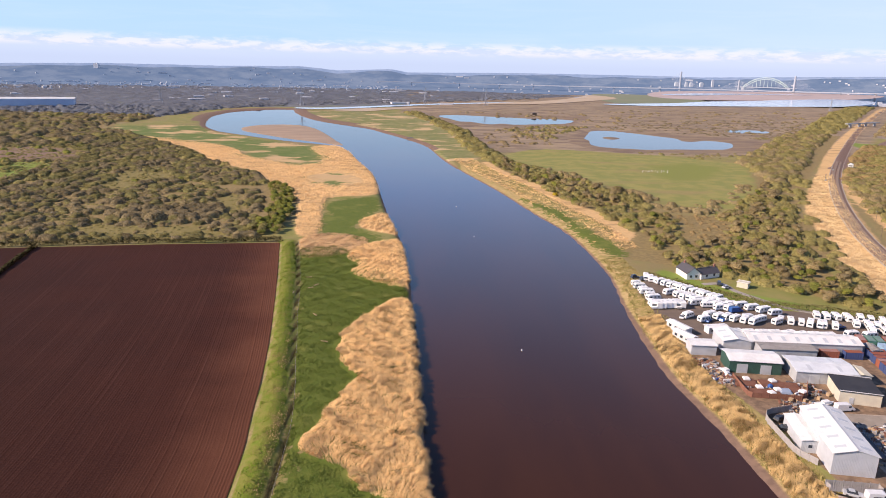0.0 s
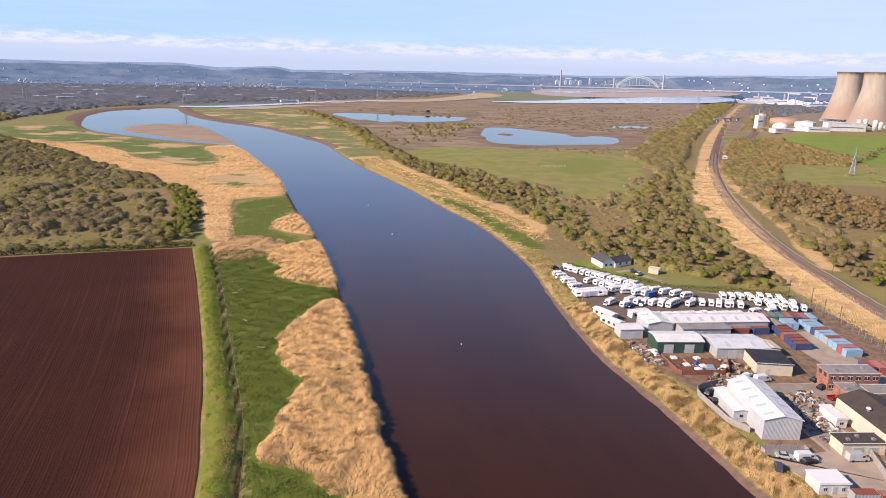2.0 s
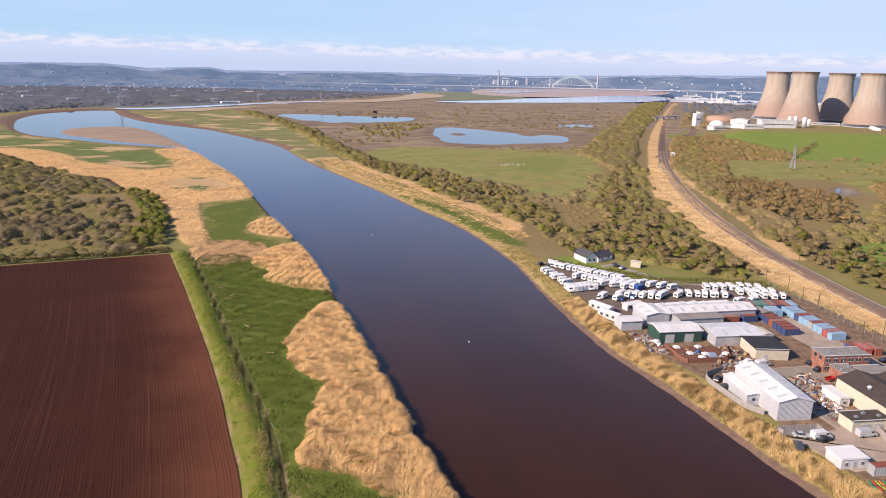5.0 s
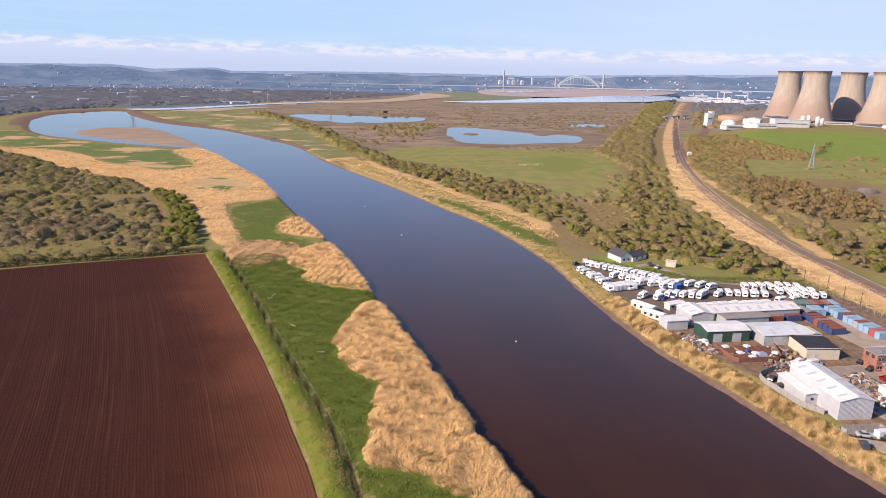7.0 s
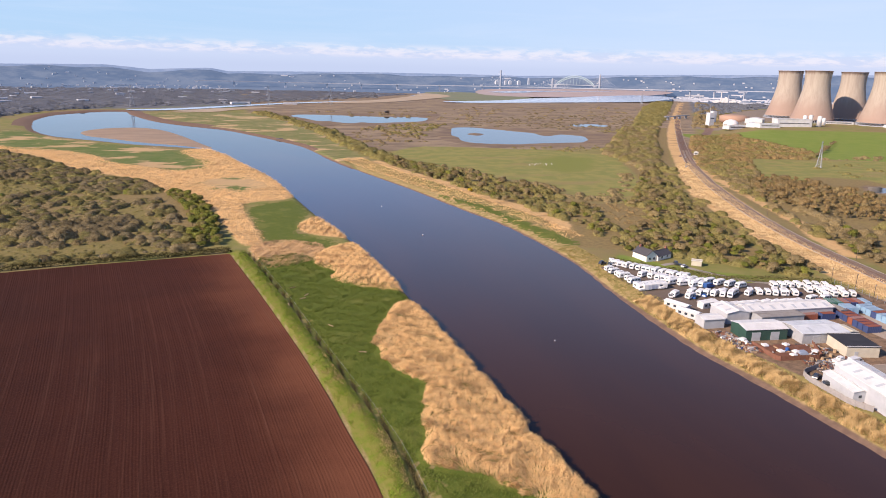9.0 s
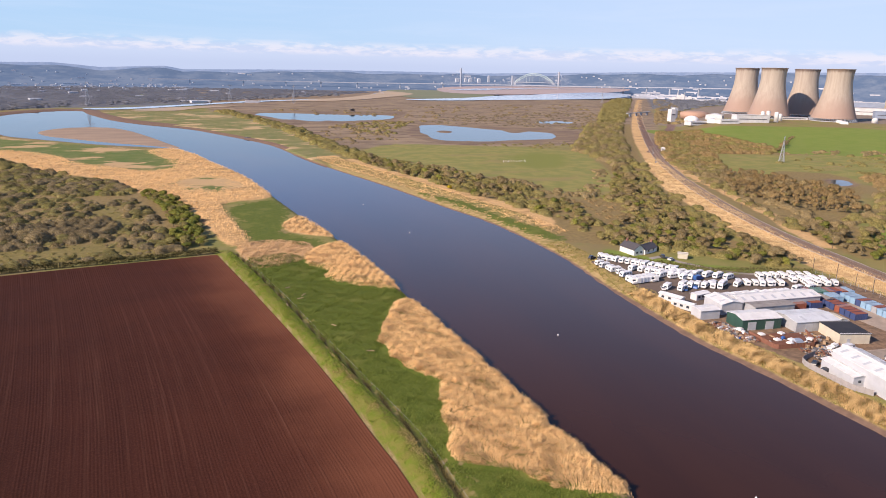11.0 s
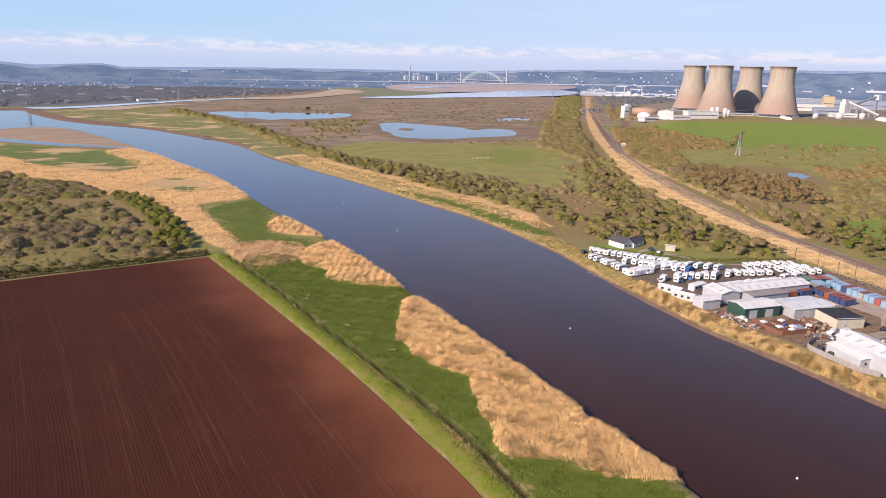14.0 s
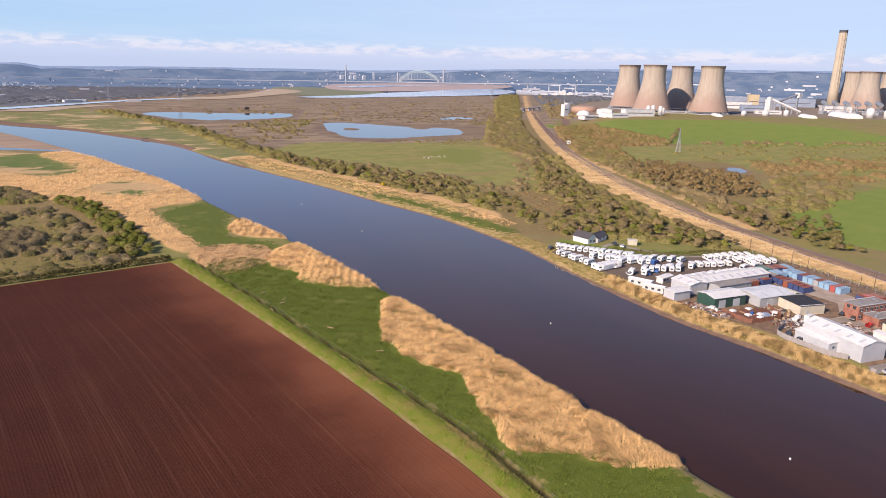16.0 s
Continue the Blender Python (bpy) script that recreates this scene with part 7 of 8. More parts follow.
shed("small pale cabin by the containers", 178.0, 199.0, 3.4, 6.0, 2.9, 3.3, MAT_GREY_ROOF, MAT_PALE, -5, "y", windows=((0.5, 1.0, 1.0, 0.9),))

# the riverside house
MAT_SLATE = plain("dark_slate", (0.085, 0.08, 0.085), (0.06, 0.055, 0.06), 0.6, 0, 0.8, 0.02)
MAT_LIME = plain("white_limewash", (0.80, 0.78, 0.73), (0.70, 0.68, 0.63), 0.85, 0, 0.5)


def house(label, x, y, w, d, e, r, turn, along, chimneys):
    ob = shed(label, x, y, w, d, e, r, MAT_SLATE, MAT_LIME, turn, along, 0, (), ((0.25, 1.0, 1.0, 1.2), (0.7, 1.0, 1.0, 1.2), (0.25, 3.4, 0.9, 1.0), (0.7, 3.4, 0.9, 1.0)) if e > 4 else ((0.3, 1.0, 1.1, 1.1), (0.7, 1.0, 1.1, 1.1)), "house", "house by the river")
    ob["category"] = "house"
    for cx, cy in chimneys:
        stack = part("chimney_stack", Geo().box(cx, cy, r - 0.6, 0.9, 0.7, 1.9), MAT_BRICK, ob)
        part("chimney_pot", Geo().revolve([(0.16, r + 1.3), (0.13, r + 1.75)], 8, cx, cy), MAT_BRICK, stack)


house("white gable-fronted house with a dark slate roof", 147.0, 288.0, 6.8, 11.0, 3.1, 5.6, 6, "y", ((3.4, 9.5),))
house("low white wing of the house, dark slate roof", 154.0, 288.2, 11.5, 6.0, 2.5, 4.6, 22, "x", ((10.5, 3.0),))
flat_building("small cream garage beside the lane", 166.4, 277.8, 4.8, 3.4, 2.4, MAT_CREAM, MAT_CREAM, -40)
MAT_LANE = plain("pale_lane", (0.34, 0.31, 0.27), (0.27, 0.24, 0.21), 0.95, 0, 0.4)
lane = even(spline([(152, 281), (161.5, 282), (163.5, 272), (170, 260), (176, 249), (190, 240)], 6), 1.5)
solid("path_lane", sweep(lane, [(-1.5, -0.2), (1.5, -0.2), (1.5, 0.06), (-1.5, 0.06)], 0.02), MAT_LANE, "pale gravel lane to the house", "lane", kind="structure")
MAT_TARMAC = plain("worn_tarmac", (0.33, 0.28, 0.23), (0.21, 0.18, 0.145), 0.9, 0, 0.25, 0.01)
MAT_CONCRETE = plain("stained_concrete", (0.44, 0.355, 0.28), (0.30, 0.24, 0.19), 0.9, 0, 0.2, 0.01)


def slab(label, pts, mat, lift):
    bm = bmesh.new()
    f = bm.faces.new([bm.verts.new((px, py, G0 + lift)) for px, py in pts])
    ext = bmesh.ops.extrude_face_region(bm, geom=[f])
    for v in [v for v in ext["geom"] if isinstance(v, bmesh.types.BMVert)]:
        v.co.z -= 0.4
    bmesh.ops.recalc_face_normals(bm, faces=bm.faces)
    me = bpy.data.meshes.new("pavement")
    bm.to_mesh(me)
    bm.free()
    me.materials.append(mat)
    return tagged(new("pavement_yard", me), label, "yard", kind="structure")


slab("worn dark ground of the caravan park", [(119, 284), (126, 287), (134, 280), (150, 263), (172, 246), (194, 243), (212, 232), (210, 214), (176, 211), (126, 214), (116, 232)], plain("caravan_hardstanding", (0.17, 0.125, 0.095), (0.11, 0.085, 0.068), 0.95, 0, 0.2, 0.01), 0.03)
slab("stained concrete yard between the sheds", [(164, 199), (176, 198), (175, 168), (160, 158), (138, 160), (136, 130), (135, 121), (118, 121), (119, 100), (150, 100), (154, 142), (160, 158), (186, 158), (190, 172), (176, 172), (177, 200)][:8] + [(118, 122), (122, 103), (146, 103), (149, 141), (162, 144), (188, 146), (192, 198)], MAT_CONCRETE, 0.04)
slab("pale concrete lane past the portal shed", [(136.2, 121), (150, 139), (160, 143), (161, 157), (139.5, 160), (136.6, 128)], MAT_TARMAC, 0.07)

# ---- caravans ----
MAT_CARAVAN = plain("white_caravan_skin", (0.82, 0.82, 0.80), (0.72, 0.72, 0.70), 0.4, 0, 0.5, 0, 0.08)
MAT_TYRE = plain("tyre_rubber", (0.02, 0.02, 0.02), (0.03, 0.03, 0.03), 0.8, 0, 2.0)
MAT_TRIM = plain("grey_trim", (0.35, 0.37, 0.40), (0.28, 0.30, 0.33), 0.5, 0, 1.0)


def caravan(label, length, width=2.25, tall=2.6, blunt=0.25):
    ob = thing("caravan", label, "caravan", None, "caravans stored in the yard")
    L, W = length / 2, width / 2
    rings = []
    for y, k in ((-W, 0.93), (-W + 0.12, 1.0), (W - 0.12, 1.0), (W, 0.93)):
        zc = 1.5
        sec = [(-L + 0.1, 0.55), (L - 0.1, 0.55), (L, 1.1), (L - blunt, 2.05), (L - blunt - 0.45, tall), (-L + blunt + 0.35, tall), (-L + blunt * 0.6, 2.15), (-L, 1.1)]
        rings.append([(px * (0.985 if k < 1 else 1), y, zc + (pz - zc) * k) for px, pz in sec])
    part("body", Geo().loft(rings), MAT_CARAVAN, ob)
    for sgn in (-1, 1):
        for u in (-0.55, 0.05, 0.55):
            part("window", Geo().box(u * L, sgn * (W + 0.01), 1.45, 0.9, 0.05, 0.6), MAT_GLASS, ob)
    part("front_window", Geo().add([(L - 0.02, -W * 0.75, 1.25), (L - 0.02, W * 0.75, 1.25), (L - blunt + 0.03, W * 0.75, 1.95), (L - blunt + 0.03, -W * 0.75, 1.95)], [(0, 1, 2, 3)]), MAT_GLASS, ob)
    part("rear_window", Geo().add([(-L - 0.01, -W * 0.6, 1.3), (-L - 0.01, W * 0.6, 1.3), (-L + blunt * 0.5, W * 0.6, 1.95), (-L + blunt * 0.5, -W * 0.6, 1.95)], [(3, 2, 1, 0)]), MAT_GLASS, ob)
    part("roof_light", Geo().rounded(0.7, 0.7, 0.14, 0.05, tall, 0.1), MAT_SKYLIGHT, ob)
    part("skirt", Geo().box(0, 0, 0.4, length * 0.94, width * 0.96, 0.18), MAT_TRIM, ob)
    for sgn in (-1, 1):
        part("wheel", Geo().rod((0.1, sgn * (W - 0.2), 0.34), (0.1, sgn * W, 0.34), 0.34, 0.34, 10), MAT_TYRE, ob)
    part("drawbar", Geo().rod((L - 0.2, -0.5, 0.5), (L + 1.1, 0, 0.48), 0.05, 0.05, 4).rod((L - 0.2, 0.5, 0.5), (L + 1.1, 0, 0.48), 0.05, 0.05, 4).rod((L + 0.9, 0, 0), (L + 0.9, 0, 0.6), 0.04, 0.04, 4), MAT_STEEL, ob)
    return ob


def motorhome(label):
    ob = thing("motorhome", label, "motorhome", None, "motorhomes stored in the yard")
    rings = [[(-3.0, y, 0.5), (3.1, y, 0.5), (3.2, y, 1.2), (2.4, y, 1.5), (2.0, y, 2.0), (2.35, y, 2.3), (1.9, y, 2.95), (-2.8, y, 2.95), (-3.0, y, 2.7)] for y in (-1.12, 1.12)]
    part("body", Geo().loft(rings), MAT_CARAVAN, ob)
    part("windscreen", Geo().add([(2.42, -0.95, 1.5), (2.42, 0.95, 1.5), (2.06, 0.95, 1.97), (2.06, -0.95, 1.97)], [(0, 1, 2, 3)]), MAT_GLASS, ob)
    for sgn in (-1, 1):
        part("window", Geo().box(-1.2, sgn * 1.13, 1.5, 1.3, 0.05, 0.6), MAT_GLASS, ob)
        for u in (-1.8, 2.3):
            part("wheel", Geo().rod((u, sgn * 0.9, 0.36), (u, sgn * 1.13, 0.36), 0.36, 0.36, 10), MAT_TYRE, ob)
    part("roof_light", Geo().rounded(0.8, 0.8, 0.15, 0.05, 2.95, -0.8), MAT_SKYLIGHT, ob)
    return ob


CARAVANS = [caravan("white touring caravan with dark windows", 5.4), caravan("long white twin-window touring caravan", 6.4, 2.3, 2.65, 0.3), caravan("short white blunt-fronted caravan", 4.6, 2.1, 2.5, 0.15)]
MOTORHOME = motorhome("white motorhome with a cab-over bed")
used = set()
rng_c = np.random.RandomState(77)


def put_copy(proto, m):
    if proto.name in used:
        return copy_thing(proto, m)
    used.add(proto.name)
    proto.matrix_world = m
    return proto


def row(ax, ay, bx, by, n, heading, what=None, wobble=10):
    for k in range(n):
        u = k / max(n - 1, 1)
        x, y = ax + (bx - ax) * u + rng_c.uniform(-0.25, 0.25), ay + (by - ay) * u + rng_c.uniform(-0.4, 0.4)
        proto = what or CARAVANS[rng_c.choice(3, p=(0.5, 0.3, 0.2))]
        put_copy(proto, pose(x, y, G0 + 0.02, 0, 0, heading + rng_c.uniform(-wobble, wobble) + (180 if rng_c.rand() < 0.3 else 0)))


row(127.0, 287.5, 130.2, 283.0, 3, 80)
row(132.0, 281.0, 149.0, 258.0, 11, 32)
row(155.0, 249.6, 165.5, 240.6, 4, 20)
row(133.5, 262.0, 148.5, 246.5, 9, 30)
row(130.5, 266.0, 137.0, 259.5, 3, 25)
row(146.0, 255.5, 151.5, 250.5, 3, 10)
row(137.0, 252.0, 144.5, 246.0, 3, 5)
row(119.6, 277.5, 121.0, 257.5, 6, 8)
row(117.5, 248.5, 130.0, 249.5, 7, 88, MOTORHOME, 3)
row(127.5, 237.0, 132.5, 232.8, 2, 30)
row(137.0, 237.6, 151.3, 230.6, 6, 40)
row(155.4, 233.0, 161.0, 230.5, 2, 35)
row(163.5, 232.5, 176.5, 227.5, 5, 60)
row(178.0, 228.0, 181.5, 226.5, 2, 70)
row(180.5, 238.0, 192.1, 235.6, 4, 78)
row(197.0, 235.6, 204.5, 232.8, 3, 70)
row(191.5, 228.5, 206.0, 225.5, 5, 68)
row(193.5, 222.0, 206.5, 219.5, 4, 66)
row(139.0, 219.0, 172.0, 215.4, 8, 8)
row(183.0, 218.0, 189.0, 217.0, 2, 10)
for k, (px, py, l, turn) in enumerate(((115.6, 227.0, 10.0, -68), (114.4, 217.5, 9.0, -66), (129.0, 219.5, 8.0, 10))):
    ob = shed("pale static caravan with a shallow roof", px, py, l, 3.2, 2.6, 2.9, MAT_TENT, MAT_PALE, turn, "x", 0, (), ((0.2, 1.1, 1.2, 0.9), (0.5, 1.1, 1.2, 0.9), (0.8, 1.1, 1.2, 0.9)), "static_caravan", "static caravans")
    ob["category"] = "caravan"

# ---- vehicles ----


def car(label, paint, length=4.3, tall=1.45, name="car", estate=False):
    ob = thing(name, label, "car", None, "cars parked in the yard")
    L = length / 2
    tail = -L + (0.25 if estate else 0.75)
    low = [(-L, 0.35), (L, 0.35), (L + 0.03, 0.62), (L - 0.1, 0.8), (L * 0.45, 0.93), (-L + 0.1, 0.95), (-L - 0.02, 0.7)]
    part("body", Geo().loft([[(px * k, y, pz) for px, pz in low] for y, k in ((-0.87, 0.97), (-0.8, 1), (0.8, 1), (0.87, 0.97))]), paint, ob)
    cab = [(tail, 0.93), (L * 0.48, 0.91), (L * 0.12, tall), (tail + 0.35, tall - 0.02)]
    part("glasshouse", Geo().loft([[(px, y * (0.86 if pz > 1.1 else 1), pz) for px, pz in cab] for y in (-0.78, 0.78)]), MAT_GLASS, ob)
    part("roof", Geo().rounded(L * 0.12 - tail - 0.3, 1.36, 0.07, 0.03, tall - 0.03, (L * 0.12 + tail + 0.35) / 2), paint, ob)
    for u in (-0.62, 0.62):
        for sgn in (-1, 1):
            part("wheel", Geo().rod((u * L, sgn * 0.68, 0.32), (u * L, sgn * 0.89, 0.32), 0.32, 0.32, 10), MAT_TYRE, ob)
    for sgn in (-1, 1):
        part("headlight", Geo().box(L - 0.02, sgn * 0.62, 0.62, 0.1, 0.34, 0.14), MAT_PALE, ob)
    return ob


def van(label, paint, length=5.6, tall=2.3):
    ob = thing("van", label, "van", None, "vans parked in the yard")
    L = length / 2
    sec = [(-L, 0.4), (L, 0.4), (L + 0.02, 0.85), (L - 0.25, 1.15), (L - 0.95, 1.3), (L - 1.5, tall - 0.1), (L - 1.9, tall), (-L + 0.1, tall), (-L, tall - 0.2)]
    part("body", Geo().loft([[(px, y * (0.94 if pz > tall - 0.3 else 1), pz) for px, pz in sec] for y in (-0.98, 0.98)]), paint, ob)
    part("windscreen", Geo().add([(L - 0.94, -0.8, 1.33), (L - 0.94, 0.8, 1.33), (L - 1.46, 0.75, tall - 0.2), (L - 1.46, -0.75, tall - 0.2)], [(0, 1, 2, 3)]), MAT_GLASS, ob)
    for sgn in (-1, 1):
        part("window", Geo().box(L - 1.75, sgn * 0.965, 1.3, 0.8, 0.06, 0.55), MAT_GLASS, ob)
        for u in (-0.6, 0.66):
            part("wheel", Geo().rod((u * L, sgn * 0.8, 0.35), (u * L, sgn * 1.0, 0.35), 0.35, 0.35, 10), MAT_TYRE, ob)
    part("bumper", Geo().box(L, 0, 0.38, 0.14, 1.8, 0.28), MAT_TRIM, ob)
    return ob


def paint(name, c):
    return plain(name, c, tuple(k * 0.85 for k in c), 0.25, 0.1, 1.0)


P_WHITE, P_SILVER, P_BLACK, P_BLUE, P_RED, P_DARK = (paint(n, c) for n, c in (("white_paint", (0.8, 0.8, 0.79)), ("silver_paint", (0.5, 0.52, 0.54)), ("black_paint", (0.02, 0.02, 0.024)),
                                                                                 ("blue_paint", (0.04, 0.12, 0.35)), ("red_paint", (0.4, 0.03, 0.03)), ("dark_grey_paint", (0.07, 0.075, 0.085))))
car_white, car_silver, car_black, car_blue, car_dark = car("white hatchback parked in the yard", P_WHITE), car("silver saloon parked in the yard", P_SILVER), car("black estate car parked in the yard", P_BLACK, 4.5, 1.5, estate=True), car("blue hatchback parked in the yard", P_BLUE, 4.0), car("dark grey parked off-road car", P_DARK, 4.4, 1.8, estate=True)
van_white, van_silver, van_blue = van("white panel van parked in the yard", P_WHITE), van("silver panel van parked in the yard", P_SILVER), van("blue box van parked in the yard", P_BLUE)
for proto, places in ((car_white, ((125.4, 236.5, 60), (183, 131, 60), (196, 140, 20), (122.3, 271, 20))), (car_silver, ((121.8, 120.2, -25), (186, 139, 20), (199, 147, 60), (160.5, 275.5, 30))),
                      (car_black, ((162.8, 158.6, 10), (161.0, 153.6, 15), (122.8, 155.4, 30), (122.0, 149.8, -10), (190, 154, 0), (126.5, 117.0, 5))), (car_blue, ((134.4, 232.6, 45), (184.0, 227.0, 20), (197, 152, 50))),
                      (car_dark, ((116.8, 116.0, 60), (122.5, 289.0, 20), (125.5, 286.0, 30), (159.5, 281.0, 70))), (van_white, ((126.6, 118.4, -4), (200.2, 152.4, 80), (152, 235.5, 10), (145, 164.2 - 3.0, 5))),
                      (van_silver, ((139.8, 116.2, -6),)), (van_blue, ((189.6, 148.6, 70), (150.5, 243.8, 15)))):
    for px, py, turn in places:
        put_copy(proto, pose(px, py, G0 + 0.05, 0, 0, turn))

# ---- containers ----
CONTAINER_TONES = {"navy": (0.04, 0.07, 0.19), "light_blue": (0.25, 0.42, 0.58), "rust": (0.30, 0.09, 0.05), "green": (0.05, 0.17, 0.13), "orange": (0.62, 0.13, 0.03), "grey": (0.36, 0.38, 0.40), "red": (0.42, 0.09, 0.08)}


def container(tone, top=None, label=""):
    c = CONTAINER_TONES[tone]
    skin = plain(tone + "_container_paint", c, tuple(k * 0.75 + 0.02 for k in c), 0.55, 0, 0.4)
    ob = thing("shipping_container", label or tone.replace("_", " ") + " painted corrugated steel shipping container", "container", None, "shipping containers in the yard")
    g = Geo()
    zig = [(-2.95 + k * 0.2 + (0.06 if k % 2 else 0), 1.18 if k % 4 < 2 else 1.13) for k in range(30)]
    g.loft([[(p, q, z) for p, q in zig] + [(p, -q, z) for p, q in reversed(zig)] for z in (0.12, 2.48)])
    part("body", g, skin, ob)
    c2 = CONTAINER_TONES[top] if top else tuple(k * 0.8 + 0.12 for k in c)
    part("roof", Geo().box(0, 0, 2.48, 5.95, 2.38, 0.06), plain(tone + "_container_roof", c2, tuple(k * 0.7 for k in c2), 0.7, 0, 0.5), ob, "faded rusty roof")
    f = Geo()
    for i in (-1, 1):
        for j in (-1, 1):
            f.box(i * 2.97, j * 1.16, 0, 0.14, 0.12, 2.59)
        f.box(i * 2.97, 0, 0, 0.12, 2.3, 0.16).box(i * 2.97, 0, 2.45, 0.12, 2.3, 0.14).box(0, i * 1.17, 0, 5.8, 0.1, 0.16)
    part("corner_frame", f, skin, ob)
    for j in (-0.58, 0.58):
        part("door", Geo().box(3.0, j, 0.16, 0.06, 1.1, 2.28), skin, ob)
    return ob


BOXES = {"navy": container("navy", "rust", "navy blue shipping container with a rusty roof"), "light_blue": container("light_blue"), "rust": container("rust"), "green": container("green"), "orange": container("orange"), "grey": container("grey", "rust"), "red": container("red")}


def boxes(ax, ay, bx, by, tones, heading, z=0.0):
    for k, tone in enumerate(tones):
        u = k / max(len(tones) - 1, 1)
        put_copy(BOXES[tone], pose(ax + (bx - ax) * u, ay + (by - ay) * u, G0 + 0.06 + z, 0, 0, heading + rng_c.uniform(-1, 1)))


boxes(182.0, 211.5, 200.0, 207.5, ("rust", "green", "green", "rust", "navy", "rust", "light_blue"), 75)
boxes(185.5, 203.5, 188.1, 202.9, ("light_blue", "light_blue"), 75)
boxes(180.0, 200.0, 176.6, 183.0, ("navy", "navy", "navy", "rust", "navy", "navy", "navy"), -6)
boxes(195.0, 203.0, 190.5, 175.0, ("light_blue", "light_blue", "light_blue", "navy", "light_blue", "light_blue", "grey", "light_blue", "light_blue", "red", "light_blue"), -5)
boxes(163.0, 199.5, 171.0, 198.6, ("rust", "navy"), -6)
boxes(186.0, 163.5, 193.0, 161.8, ("navy", "red", "rust"), 80)
boxes(127.8, 101.0, 133.8, 99.4, ("grey", "rust"), -10)
boxes(134.0, 96.2, 139.5, 94.6, ("green", "green"), 78)
boxes(134.0, 96.2, 139.5, 94.6, ("orange", "orange"), 78, 2.62)
boxes(142.0, 94.0, 145.0, 93.4, ("grey", "green"), 78)

# ---- fences, decks, boats, stacks ----
MAT_FENCE = plain("grey_board_fence", (0.36, 0.34, 0.33), (0.27, 0.25, 0.24), 0.85, 0, 0.8)
MAT_TIMBER = plain("red_brown_timber", (0.24, 0.105, 0.065), (0.17, 0.075, 0.05), 0.85, 0, 0.7)
MAT_PALLET = plain("pallet_wood", (0.46, 0.33, 0.20), (0.34, 0.24, 0.15), 0.9, 0, 1.0)


def fence(label, line, h, mat, step=2.4, boards=True):
    ob = thing("fence", label, "fence", pose(line[0][0], line[0][1], G0), "fences round the yard")
    o = np.array(line[0])
    pts = even(np.array(line, float), step)
    for a, b in zip(pts[:-1], pts[1:]):
        a, b = a - o, b - o
        turn = math.atan2(b[1] - a[1], b[0] - a[0])
        part("post", Geo().box(a[0], a[1], -0.3, 0.14, 0.14, h + 0.5), mat, ob)
        if boards:
            dx, dy = (b[0] - a[0]) / step, (b[1] - a[1]) / step
            zig = [(a[0] + dx * q - dy * off, a[1] + dy * q + dx * off) for q, off in [(k * step / 8, 0.03 if k % 2 else -0.03) for k in range(9)]]
            ring = zig + [(px - dy * 0.05, py + dx * 0.05) for px, py in reversed(zig)]
            g = Geo().loft([[(px, py, h0) for px, py in ring] for h0 in (0.05, h)])
            part("panel", g, mat, ob)
        else:
            part("rail", Geo().rod((a[0], a[1], h * 0.85), (b[0], b[1], h * 0.85), 0.03, 0.03, 4).rod((a[0], a[1], h * 0.45), (b[0], b[1], h * 0.45), 0.03, 0.03, 4), mat, ob)
    return ob


fence("grey board fence round the shed compound", [(129, 161.0), (120.5, 158.6), (118.4, 155), (117.8, 138.0), (121.5, 131.0)], 1.9, MAT_FENCE)
fence("grey corrugated fence round the loading bay", [(145.6, 119.0), (139.6, 105.8), (147.0, 104.2)], 2.0, MAT_FENCE)
fence("weathered timber compound fence", [(121.4, 182.6), (120.4, 169.2), (137.0, 166.9), (143.8, 178.6)], 1.7, MAT_TIMBER)
fence("steel mesh fence along the railway side", [(214, 236), (212, 206), (206, 178), (204, 158), (196, 130)], 2.0, MAT_STEEL, 4.0, False)
fence("white-walled block fence by the portal shed", [(117.6, 124.4), (129.6, 122.6), (129.2, 120.6), (117.2, 122.2), (117.6, 124.4)], 1.6, MAT_FENCE, 2.0)
ditch_fence = even(DITCH[DITCH[:, 1] > 95] + np.array((0.9, 0)), 3.6)
ob = thing("fence", "old post and wire fence along the ditch", "fence", pose(ditch_fence[0][0], ditch_fence[0][1], 0))
zf = terrain(ditch_fence[:, 0], ditch_fence[:, 1])
for k, p in enumerate(ditch_fence):
    q = p - ditch_fence[0]
    part("post", Geo().rod((q[0], q[1], zf[k] - 0.4), (q[0] + rng_c.uniform(-0.12, 0.12), q[1], zf[k] + 1.15), 0.08, 0.07, 6), MAT_WOODPOLE, ob)
    if k:
        r = ditch_fence[k - 1] - ditch_fence[0]
        part("wire", Geo().rod((r[0], r[1], zf[k - 1] + 1.0), (q[0], q[1], zf[k] + 1.0), 0.02, 0.02, 3), MAT_STEEL, ob)

